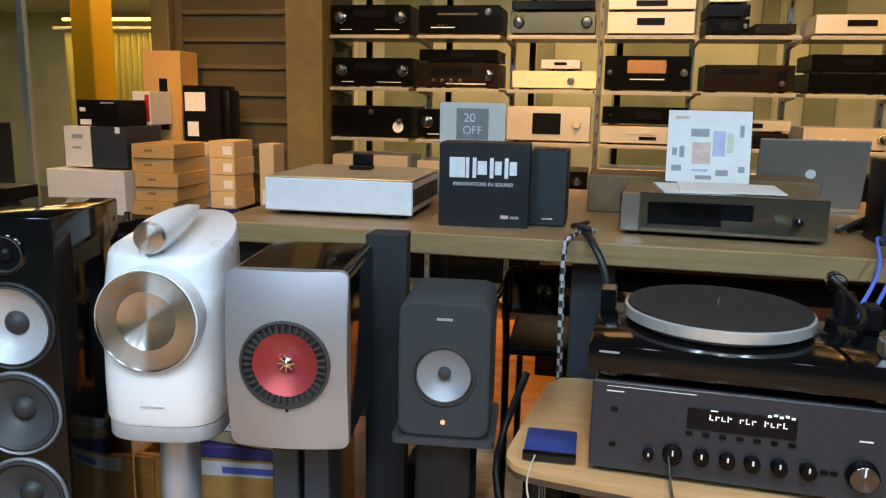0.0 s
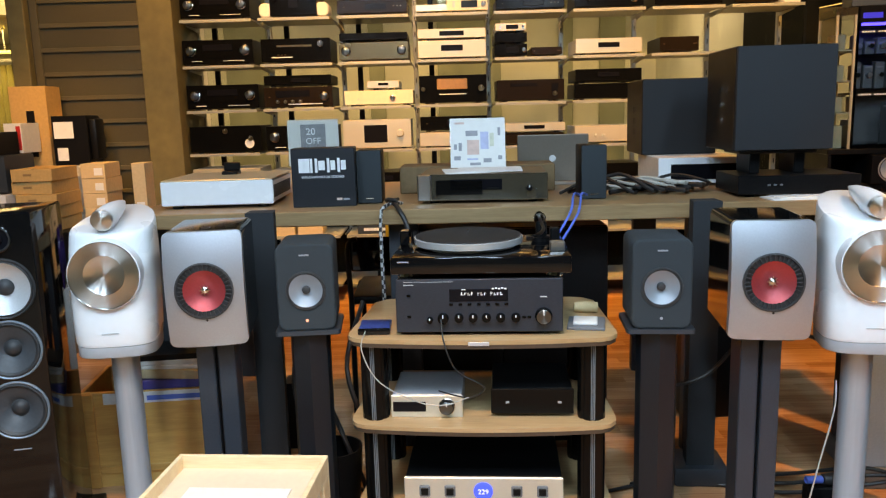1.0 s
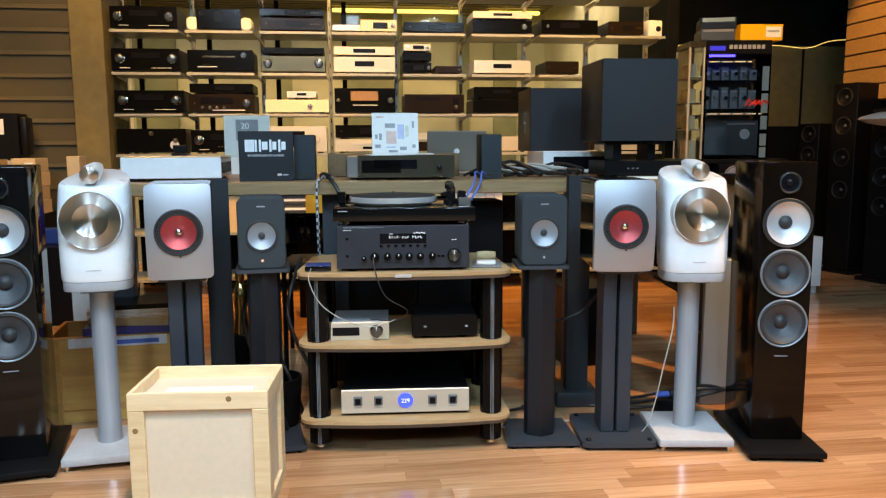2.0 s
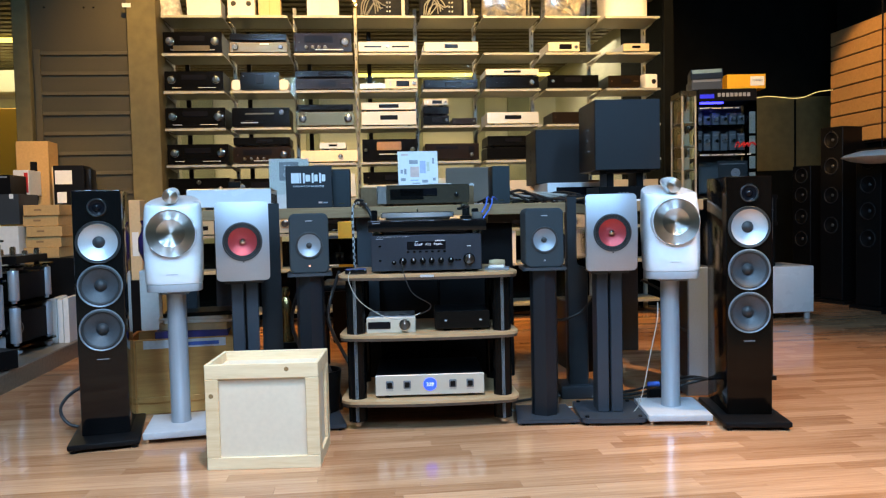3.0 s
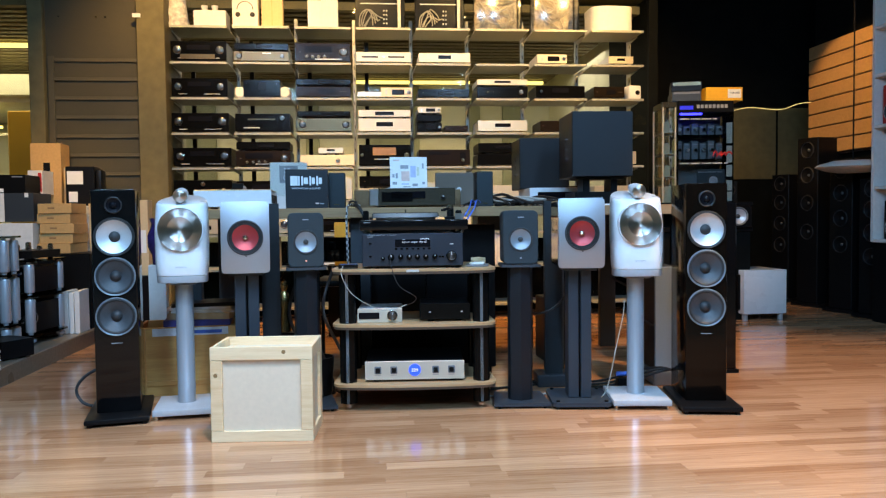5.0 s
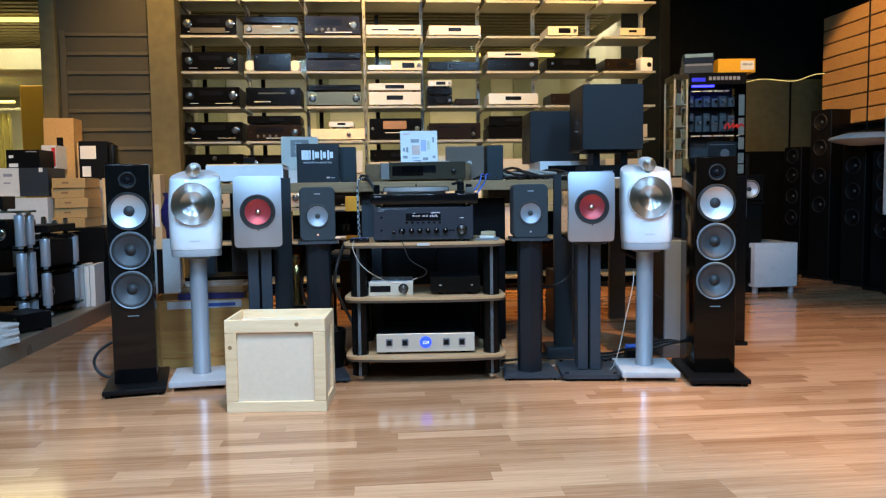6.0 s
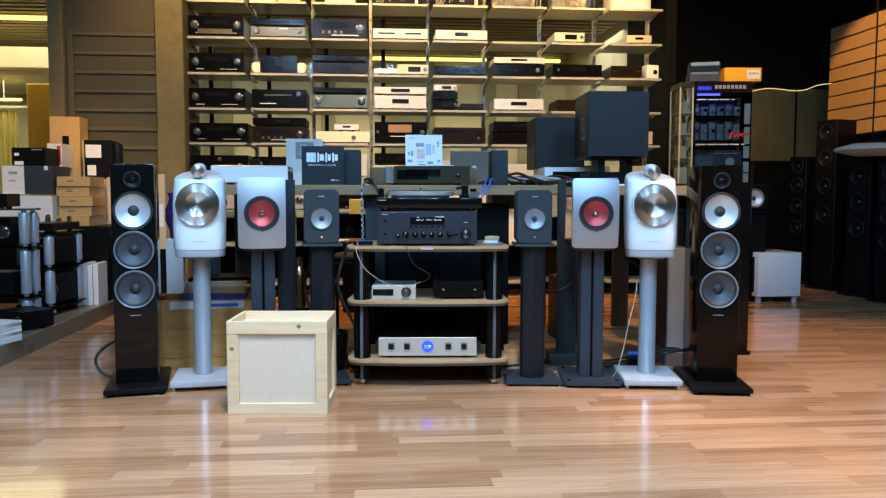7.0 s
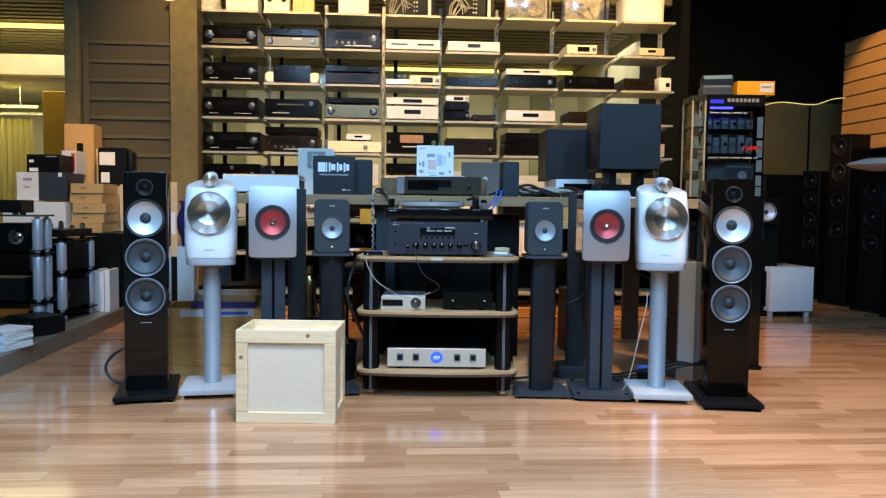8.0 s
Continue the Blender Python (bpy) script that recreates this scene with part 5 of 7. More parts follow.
UNITS = [
    (0, 1, 0, .43, .16, "gloss", AVR + [("s", -.02, .2, .62, .26)], "av_receiver", "black av receiver with glossy fascia on a shelf"),
    (1, 1, 0, .43, .085, "bronze", [("k", -.4, .5, .3, 0), ("k", .38, .5, .22, 0), ("p", .1, .8, .16, .1)], "integrated_amplifier", "slim dark metal amplifier with knobs under a black player"),
    (1, 1, 0, .42, .06, "black", SLIM, "disc_player", "slim black player stacked on a dark amplifier", "disc player", .088),
    (2, 1, 0, .43, .155, "dark", VIN, "integrated_amplifier", "dark vintage-style integrated amplifier on a shelf"),
    (3, 1, .0, .44, .088, "silver", [("d", -.25, .5, .3, .16), ("d", .23, .5, .3, .16), ("k", 0, .5, .12, 0)], "disc_player", "slim silver player with long slots", "disc player"),
    (4, 1, .01, .42, .085, "silver", [("d", .0, .55, .25, .4)], "disc_player", "slim silver player with a small dark window", "disc player"),
    (6, 1, -.07, .25, .082, "white", MINI, "mini_amplifier", "white mini amplifier with dark window"),
    (7, 1, .03, .21, .07, "champ", TRAY, "mini_amplifier", "small pale gold mini component"),
    (0, 2, .0, .43, .15, "black", AVR, "av_receiver", "black av receiver with round dials on a shelf"),
    (1, 2, .0, .29, .14, "black", [("k", -.4, .7, .12, 0), ("k", .4, .7, .12, 0), ("d", 0, .6, .2, .5), ("s", 0, .18, .8, .14)], "mini_system", "black mini system between cream speakers"),
    (2, 2, .0, .43, .09, "dark", SLIM, "disc_player", "dark slim player on a shelf", "disc player"),
    (2, 2, .0, .43, .055, "gloss", SLIM, "disc_player", "slim glossy player stacked on another", "disc player", .093),
    (3, 2, .1, .25, .085, "white", MINI, "mini_amplifier", "white mini amplifier with square window"),
    (3, 2, -.12, .19, .05, "champ", PLAIN, "mini_amplifier", "small beige component on a shelf"),
    (4, 2, 0, .42, .075, "gloss", SLIM, "disc_player", "slim black player on a shelf", "disc player"),
    (5, 2, 0, .42, .095, "black", INT, "integrated_amplifier", "black amplifier under a silver player"),
    (5, 2, 0, .42, .058, "silver", TRAY, "disc_player", "slim silver player stacked on a black amplifier", "disc player", .098),
    (6, 2, .0, .41, .105, "black", [("d", .0, .6, .34, .4), ("b", .33, .5, 4, .04), ("k", -.4, .5, .14, 0)], "av_receiver", "slim black receiver with a wide window"),
    (7, 2, -.07, .26, .1, "dark", SLIM, "mini_system", "dark compact component on the end shelf"),
    (0, 3, 0, .44, .155, "black", AVR, "av_receiver", "black av receiver with two dials on a shelf"),
    (1, 3, 0, .43, .15, "gloss", [("s", -.02, .68, .5, .08), ("k", .36, .75, .14, 0), ("b", -.2, .3, 3, .05), ("p", -.2, .2, .3, .04)], "av_receiver", "black glossy receiver with a silver line"),
    (2, 3, 0, .43, .115, "bronze", [("k", -.4, .5, .26, 0), ("k", .4, .5, .26, 0)], "integrated_amplifier", "bronze-faced amplifier with two large dark knobs"),
    (2, 3, 0, .42, .052, "black", PLAIN, "disc_player", "slim black player stacked on a bronze amplifier", "disc player", .118),
    (3, 3, 0, .42, .113, "silver", TRAY, "integrated_amplifier", "bright silver amplifier with a small window"),
    (3, 3, 0, .42, .066, "silver", [("d", 0, .5, .36, .5)], "disc_player", "bright silver player stacked on an amplifier", "disc player", .116),
    (4, 3, -.12, .2, .078, "black", MINI, "mini_amplifier", "small black component in a stack of three"),
    (4, 3, -.12, .2, .066, "black", PLAIN, "mini_amplifier", "small black component in a stack of three", "amplifier", .080),
    (4, 3, -.12, .19, .056, "silver", MINI, "mini_player", "small silver player on top of a stack of three", "player", .148),
    (4, 3, .1, .19, .055, "dark", PLAIN, "mini_amplifier", "low dark box on a shelf"),
    (5, 3, .0, .41, .098, "champ", TRAY, "disc_player", "pale gold player with a small window", "disc player"),
    (6, 3, -.05, .24, .095, "dark", PLAIN, "mini_amplifier", "dark compact component on a shelf"),
    (0, 4, .01, .45, .155, "black", AVR, "av_receiver", "black av receiver with glossy dials on a shelf"),
    (1, 4, .0, .43, .13, "dark", VIN, "integrated_amplifier", "dark amplifier under a black player"),
    (1, 4, .0, .42, .068, "black", SLIM, "disc_player", "black player stacked on a dark amplifier", "disc player", .133),
    (2, 4, .02, .43, .095, "white", [("k", .2, .45, .2, 0), ("b", -.3, .4, 1, 1)], "integrated_amplifier", "cream amplifier with one round knob"),
    (2, 4, .05, .2, .055, "champ", TRAY, "mini_amplifier", "small cream box stacked on a cream amplifier", "amplifier", .098),
    (3, 4, 0, .42, .175, "gloss", [("k", -.44, .5, .08, 0), ("k", .42, .5, .12, 0), ("p", .0, .3, .4, .03)], "power_amplifier", "large black amplifier with an amber window"),
    (4, 4, .0, .42, .135, "dark", [("d", -.1, .75, .4, .16), ("d", .36, .6, .1, .4), ("k", .36, .3, .12, 0)], "integrated_amplifier", "dark bronze amplifier on a shelf"),
    (5, 4, 0, .42, .1, "black", PLAIN, "power_amplifier", "matt black amplifier on a shelf"),
    (5, 4, 0, .41, .085, "black", TRAY, "disc_player", "black player stacked on an amplifier", "disc player", .103),
    (7, 4, .06, .2, .115, "champ", [], "cream_box", "cream box on the end shelf", "box"),
    (0, 5, .01, .45, .17, "gloss", [("k", 0.0, .8, .1, 0), ("k", .35, .5, .1, 0)], "av_receiver", "glossy black receiver with a round paper sticker"),
    (1, 5, .0, .43, .16, "gloss", AVR, "av_receiver", "glossy black receiver on a low shelf"),
    (2, 5, .0, .43, .185, "champ", WIN, "network_player", "large champagne player with a square screen", "player"),
    (3, 5, .0, .43, .095, "champ", CDP, "disc_player", "champagne player with dark window", "disc player"),
    (3, 5, .0, .42, .095, "gloss", SLIM, "disc_player", "glossy black player stacked on champagne one", "disc player", .098),
    (4, 5, .0, .42, .075, "dark", SLIM, "tuner", "slim dark tuner on a low shelf", "tuner"),
    (4, 5, .0, .43, .06, "champ", SLIM, "tuner", "slim champagne tuner stacked on another", "tuner", .078),
    (5, 5, .0, .42, .11, "champ", INT, "integrated_amplifier", "pale gold vintage amplifier with small knobs"),
    (6, 5, .0, .4, .1, "dark", SLIM, "tuner", "dark tuner on a low shelf", "tuner"),
    (7, 5, .0, .4, .1, "champ", PLAIN, "integrated_amplifier", "pale gold amplifier on a low shelf"),
    (0, 6, .0, .43, .17, "champ", CDP, "integrated_amplifier", "champagne amplifier on a low shelf"),
    (1, 6, .0, .43, .15, "champ", INT, "integrated_amplifier", "champagne amplifier with knobs on a low shelf"),
    (2, 6, .0, .43, .12, "black", AVR, "av_receiver", "black receiver on a low shelf"),
    (3, 6, .0, .43, .14, "champ", INT, "integrated_amplifier", "pale amplifier on a low shelf"),
    (4, 6, .0, .43, .14, "white", INT, "integrated_amplifier", "white amplifier on a low shelf"),
    (5, 6, .0, .43, .14, "black", CDP, "disc_player", "black player on a low shelf", "disc player"),
]
for row in UNITS:
    t = unit_at(*row)
    if row[7] == "power_amplifier" and row[0] == 3:
        part("amber_window", box(B(), -0.1, 0.09, -0.003, 0, 0.09, 0.155, 0.004), WOOD_DISC, t)
    if row[:2] == (0, 5):
        part("paper_sticker", lathe(B(), [(0.03, 0), (0.03, 0.001), (0, 0.001)], (0.15, -0.0005, 0.06), "y", 20), PAPER, t)
for x in (-0.175, 0.175):
    s = thing("mini_speaker", pose(X0 + PITCH + 0.2215 + x, SY + 0.02, LEVELS[2]), "cream rounded mini speaker beside the mini system", "speaker", "cream mini speakers")
    s2 = [[(a, yy, 0.045 + b) for a, b in rounded(0.085 - k, 0.09 - k, 0.035 - k / 2, 6)] for yy, k in ((0, 0.02), (0.006, 0.006), (0.02, 0), (0.12, 0))]
    part("shell", loft(B(), s2), WHITE_BOX, s)
s = thing("mini_speaker", pose(X0 + PITCH * 7 + 0.38, SY + 0.03, LEVELS[2], 0, 0, 8), "cream mini speaker with dark oval port on the end shelf", "speaker")
part("shell", box(B(), -0.055, 0.055, 0, 0.15, 0, 0.115, 0.012, 3), WHITE_BOX, s)
part("port", lathe(B(), [(0.02, 0), (0.02, 0.002), (0, 0.002)], (0.02, 0, 0.055), "y", 20), BLACK, s)

# top shelf goods
TOP = LEVELS[0]
bag = thing("plastic_bag", pose(X0 + 0.04, SY + 0.08, TOP), "crumpled clear plastic bag with pale contents", "bag")
bm = lathe(B(), [(0.0, 0), (0.075, 0.0), (0.085, 0.03), (0.07, 0.07), (0.08, 0.12), (0.06, 0.2), (0.065, 0.26), (0.02, 0.33), (0, 0.33)], (0, 0.05, 0), "z", 22)
for v in bm.verts:
    v.co += 0.022 * noise.noise_vector(v.co * 14)
    v.co.z = max(v.co.z, 0)
part("sack", bm, FUR, bag)
wb = thing("white_carton", pose(X0 + 0.31, SY + 0.03, TOP), "white open carton holding two cups", "carton")
part("carton", box(B(), -0.125, 0.125, 0, 0.2, 0, 0.125, 0.002), PAPER, wb)
for x in (-0.05, 0.03):
    part("cup", lathe(B(), [(0.02, 0.125), (0.027, 0.172), (0.024, 0.172), (0.018, 0.128), (0, 0.128)], (x, 0.06, 0), "z", 20), WHITE_BOX, wb)
for u, w, hh in ((0.04, 0.2, 0.25), (0.25, 0.165, 0.23)):
    b_ = thing("headphone_box", pose(X0 + PITCH + u + 0.06, SY + 0.03, TOP), "pale carton printed with a pair of headphones", "box", "headphone boxes")
    part("carton", box(B(), -w / 2, w / 2, 0, 0.1, 0, hh, 0.002), CARD_PALE if u > 0.1 else WHITE_BOX, b_)
    if u < 0.1:
        bm = B()
        pts = [(0.062 * math.cos(a), -0.0015, 0.135 + 0.062 * math.sin(a)) for a in [math.pi * k / 10 for k in range(11)]]
        sweep(bm, pts, 0.003, 6, 2)
        for sx in (-0.056, 0.056):
            lathe(bm, [(0.02, 0), (0.018, 0.003), (0, 0.004)], (sx, 0, 0.095), "y", 18)
        part("printed_headphones", bm, BLACK, b_)
    else:
        part("seam", box(B(), -0.002, 0.002, -0.001, 0, 0.01, hh - 0.01), CARDBOARD, b_)
for u, hh in ((0.16, 0.215), (0.27, 0.22)):
    solid("white_carton", box(B(), -0.054 if u < 0.2 else -0.06, 0.05 if u < 0.2 else 0.075, 0, 0.16, 0, hh, 0.002), PAPER, pose(X0 + PITCH * 2 + u, SY + 0.03, TOP), "tall plain white carton on the top shelf", "carton", "tall white cartons")
for c in (3, 4):
    b_ = thing("cable_pack", pose(X0 + PITCH * c + 0.2, SY + 0.05, TOP), "black display pack with a coiled cable under clear plastic", "package", "black cable packs")
    part("backing", box(B(), -0.2, 0.2, 0.03, 0.1, 0, 0.36, 0.003), BLACK, b_)
    bm = B()
    rng = random.Random(20 + c)
    for k in range(5):
        top = rng.uniform(0.09, 0.16)
        sweep(bm, [(-0.17 + 0.012 * k, 0.012, 0.02), (-0.16 + 0.02 * k, 0.006, top * 0.7), (-0.11 + 0.012 * k, 0.004, top), (-0.07 + 0.015 * k, 0.008, top * 0.75), (-0.06 + 0.02 * k, 0.012, 0.03 + 0.015 * k)], 0.0045, 6, 4)
    part("coil", bm, CABLE_WHITE, b_, "pale folded cable")
    for k in range(8):
        part("plug", lathe(B(), [(0.007, 0), (0.006, 0.012), (0, 0.013)], (0.03 + 0.022 * (k % 2), 0.03, 0.05 + 0.034 * (k // 2)), "y", 10), SILVER, b_)
    part("writing_bars", box(B(), -0.16, 0.14, 0.028, 0.03, 0.205, 0.214), PRINT_WHITE, b_)
    part("cover", box(B(), -0.205, 0.205, -0.02, -0.018, 0, 0.36), ACRYLIC, b_)
    part("edge_strip", box(B(), 0.14, 0.165, -0.016, 0.0, 0.0, 0.36, 0.003), PAPER, b_)
for c in (5, 6):
    b_ = thing("clear_case", pose(X0 + PITCH * c + 0.2, SY + 0.03, TOP), "clear plastic case of folded pale cables", "package", "clear cable cases")
    part("shell", box(B(), -0.19, 0.19, 0, 0.2, 0.001, 0.36, 0.01, 2), BAG, b_)
    part("backing", box(B(), -0.18, 0.18, 0.17, 0.19, 0.005, 0.35), FUR, b_)
    bm = B()
    rng = random.Random(c)
    for k in range(7):
        p = [(rng.uniform(-0.16, 0.16), 0.06 + 0.1 * rng.random(), rng.uniform(0.03, 0.3)) for _ in range(4)]
        sweep(bm, p, 0.006, 6, 5)
    part("folded_cables", bm, PAPER, b_)
b_ = thing("round_box", pose(X0 + PITCH * 7 + 0.2, SY + 0.03, TOP), "white rounded carton on the end of the top shelf", "box")
part("drum", prism(B(), [(px, 0.17 + py) for px, py in rounded(0.36, 0.33, 0.1, 8)], 0, 0.205), PAPER, b_)
part("lid_rim", prism(B(), [(px, 0.17 + py) for px, py in rounded(0.364, 0.334, 0.1, 8)], 0.17, 0.209), PAPER, b_)


# ---- platform goods on the left ----
def carton(name, x, y, z, w, d, h, mat, lab, rz=0, group="", marks=()):
    t = thing(name, pose(x, y, z, 0, 0, rz), lab, "carton", group)
    part("carton", box(B(), -w / 2, w / 2, 0, d, 0, h, 0.002), mat, t)
    for m_, u0, u1, v0, v1 in marks:
        part("printed_mark", box(B(), u0 * w, u1 * w, -0.0012, 0, v0 * h, v1 * h), m_, t)
    return t


def glass_rack(x, y, w, d, tops, rz, lab):
    t = thing("glass_rack", pose(x, y, 0.1, 0, 0, rz), lab, "rack", "glass racks")
    z = 0.0
    for k, h in enumerate(tops):
        part("glass_shelf", prism(B(), [(px, d / 2 + py) for px, py in rounded(w, d, 0.03, 4)], h - 0.011, h), GLASS_SHELF, t)
        for sx in (-w / 2 + 0.04, w / 2 - 0.04):
            for sy in (0.04, d - 0.04):
                p = part("post", lathe(B(), [(0.014, z), (0.014, z + 0.012), (0.027, z + 0.014), (0.029, z + 0.02), (0.029, h - 0.033), (0.027, h - 0.027), (0.014, h - 0.025), (0.014, h - 0.011)], (sx, sy, 0), "z", 20), POLE, t)
        z = h
    return t


glass_rack(-1.745, 2.93, 0.25, 0.42, (0.06, 0.30, 0.51), -7, "smoked glass rack with silver posts, holding black amplifiers")
glass_rack(-1.91, 2.70, 0.50, 0.2, (0.15, 0.44, 0.66), 0, "taller smoked glass rack with silver posts")
device("tube_amplifier", "black amplifier on the lower glass shelf", pose(-1.74, 3.0, 0.16, 0, 0, -7), 0.2, 0.19, 0.3, BLACK, BLACK, INT, BLACK)
device("power_amplifier", "black amplifier on the middle glass shelf", pose(-1.74, 3.0, 0.40, 0, 0, -7), 0.2, 0.165, 0.32, BLACK, BLACK_FACE, [], BLACK)
tu = device("turntable_deck", "dark deck with silver fittings on the top glass shelf", pose(-1.74, 2.96, 0.61, 0, 0, -7), 0.22, 0.055, 0.34, BLACK, BLACK, [], BLACK, "turntable")
for k in range(5):
    part("fitting", lathe(B(), [(0.018, 0.055), (0.016, 0.075 + 0.012 * (k % 3)), (0.01, 0.08 + 0.012 * (k % 3)), (0, 0.08 + 0.012 * (k % 3))], (-0.08 + 0.04 * k, 0.05 + 0.055 * k, 0), "z", 16), CHROME, tu)
device("power_amplifier", "black amplifier inside the taller rack", pose(-1.92, 2.72, 0.54, 0, 0, 0), 0.30, 0.17, 0.17, BLACK, BLACK_FACE, INT, CHROME)
device("disc_player", "low black player on the tall rack", pose(-1.93, 2.72, 0.76, 0, 0, 0), 0.30, 0.085, 0.17, BLACK, BLACK, SLIM, BLACK)
device("disc_player", "black player low in the tall rack", pose(-1.92, 2.72, 0.25, 0, 0, 0), 0.30, 0.14, 0.17, BLACK, BLACK, SLIM, BLACK)
device("mini_amplifier", "black box on the stone platform", pose(-1.665, 2.43, 0.1, 0, 0, -32), 0.22, 0.105, 0.2, BLACK, BLACK_FACE, INT, CHROME)
for k in range(7):
    solid("catalogue", box(B(), -0.075, 0.075, 0, 0.2, 0, 0.0145, 0.002), (WHITE_BOX, PAPER)[k % 2], pose(-1.60 + 0.004 * (k % 3), 1.98, 0.1 + 0.0148 * k, 0, 0, 3 * (k % 3) - 18), "white catalogue in a low pile on the stone platform", "catalogue", "catalogues on the platform")
solid("platform_cabinet", box(B(), -2.6, -1.73, 3.52, 4.32, 0.1, 0.618, 0.004), BLACK, Matrix(), "low black display cabinet on the platform", "cabinet")
solid("platform_cabinet", box(B(), -1.72, -1.52, 3.6, 4.32, 0.1, 0.618, 0.004), BLACK, Matrix(), "low black display cabinet beside the platform", "cabinet")
for k in range(4):
    solid("folder", box(B(), -0.016, 0.016, 0, 0.2, 0, 0.27 + 0.01 * (k % 2), 0.002), WHITE_BOX, pose(-1.645 + 0.036 * k, 3.38, 0.1, 0, 0, 2), "pale folder standing on the platform", "folder", "pale folders")
for k in range(5):
    carton("flat_carton", -1.75 + 0.012 * ((k * 7) % 3 - 1), 3.62 + 0.012 * (k % 2), 0.62 + 0.0685 * k, 0.22, 0.3, 0.0675, CARDBOARD, "flat brown carton in a neat stack of five", (k * 37) % 5 - 2, "stacked flat cartons", [(KNOT, -0.2, 0.0, 0.45, 0.62)])
for k in range(4):
    carton("flat_carton", -1.57, 3.95, 0.62 + 0.0865 * k, 0.14, 0.22, 0.085, CARD_PALE, "pale brown carton in a stack behind", 2 * (k % 2) - 1, "stacked flat cartons", [(PAPER, 0.05, 0.4, 0.2, 0.7)])
carton("black_carton", -1.98, 3.62, 0.84, 0.19, 0.3, 0.195, GREY_DARK, "black carton standing on a white one", 0, "", [(PAPER, 0.2, 0.33, 0.85, 1.0)])
carton("white_carton", -2.152, 3.63, 0.84, 0.15, 0.3, 0.195, WHITE_BOX, "white carton with a shipping label", 0, "", [(PRINT_GREY, -0.2, 0.2, 0.7, 0.8), (PRINT_GREY, -0.2, 0.1, 0.45, 0.5)])
carton("white_carton", -2.09, 3.58, 0.62, 0.42, 0.34, 0.21, WHITE_BOX, "wide white carton under two others")
carton("black_carton", -2.06, 3.66, 1.036, 0.22, 0.24, 0.125, BLACK, "low black carton with white printing on top of the pile", 0, "", [(PRINT_GREY, 0.1, 0.42, 0.86, 0.92), (PAPER, -0.42, -0.15, 0.05, 0.25), (PAPER, -0.42, -0.28, 0.55, 0.7)])
carton("white_carton", -1.995, 3.93, 1.036, 0.1, 0.2, 0.17, WHITE_BOX, "slim white carton with red spine", 0, "", [(RED_PAINT, 0.2, 0.45, 0.1, 0.9)])
carton("tall_carton", -2.0, 4.14, 0.62, 0.215, 0.2, 0.8, CARDBOARD, "tall brown carton with a dark printed panel", 3, "", [(BLACK, -0.08, 0.14, 0.48, 0.82), (CARDBOARD, -0.04, 0.1, 0.6, 0.63), (CARDBOARD, -0.04, 0.1, 0.7, 0.73)])
carton("brown_carton", -1.865, 4.2, 0.62, 0.1, 0.15, 0.62, CARD_PALE, "narrow brown carton leaning by the panel", 3)
blk = carton("black_case", -1.73, 4.06, 0.951, 0.2, 0.22, 0.29, BLACK, "black case with two white labels", 6, "", [(PAPER, -0.45, 0.1, 0.55, 0.88), (PAPER, -0.4, -0.1, 0.1, 0.36)])
part("handle", box(B(), 0.1, 0.14, 0.03, 0.18, 0.03, 0.27, 0.01, 2), BLACK, blk)
carton("plastic_wrapped_box", -1.7, 3.98, 0.62, 0.24, 0.24, 0.33, FUR, "grey box wrapped in clear plastic")
carton("flat_carton", -1.165, 3.6, 0.46, 0.07, 0.12, 0.52, CARD_PALE, "small pale cartons stacked by the pillar", 0, "", [(PAPER, -0.3, 0.3, 0.3, 0.6)])
solid("dark_loudspeaker", box(B(), -0.09, 0.09, 0, 0.24, 0, 0.96, 0.006), BLACK, pose(-2.33, 3.1, 0.1, 0, 0, 8), "tall plain black box on the platform", "box")
solid("blue_case", box(B(), -0.07, 0.07, 0, 0.1, 0, 0.09, 0.006), BLUE, pose(-1.38, 3.75, 0.46, 0, 0, 0), "small blue case on the low cabinet", "case")
solid("low_shelf", box(B(), -1.46, -1.1, 3.58, 3.95, 0.0, 0.46, 0.004), BLACK, Matrix(), "black ledge below the small blue case", "ledge")
# behind the left row
ped = solid("white_pedestal", box(B(), -0.045, 0.045, 0, 0.09, 0, 0.6, 0.003), WHITE_BOX, pose(-0.765, 2.4, 0, 0, 0, 5), "slim white pedestal under a violet vase", "pedestal")
vase = lathe(B(), [(0, 0.0), (0.028, 0.0), (0.03, 0.05), (0.05, 0.1), (0.052, 0.16), (0.035, 0.2), (0.03, 0.22), (0.042, 0.25), (0.036, 0.25), (0, 0.21)], (0, 0, 0), "z", 24)
for v in vase.verts:
    v.co += 0.006 * noise.noise_vector(v.co * 40) if v.co.z > 0.01 else Vector((0, 0, 0))
solid("glass_vase", vase, VASE, pose(-0.768, 2.445, 0.6), "dark violet textured glass vase on a white pedestal", "vase")
osb = thing("storage_crate", pose(-0.50, 1.9, 0, 0, 0, 6), "tall open-topped plywood storage crate holding magazines", "crate")
for nm, b in (("front_board", (-0.24, 0.24, 0, 0.015, 0, 0.33)), ("back_board", (-0.24, 0.24, 0.285, 0.3, 0, 0.33)), ("side_board", (-0.24, -0.225, 0.0155, 0.2845, 0, 0.33)), ("side_board", (0.225, 0.24, 0.0155, 0.2845, 0, 0.33)), ("floor_board", (-0.224, 0.224, 0.0155, 0.2845, 0.004, 0.02))):
    part(nm, box(B(), *b, 0.002), CRATE_PLY, osb)
part("label_strip", box(B(), -0.16, 0.2, -0.0015, 0, 0.288, 0.325), PRINT_WHITE, osb, "white printed label")
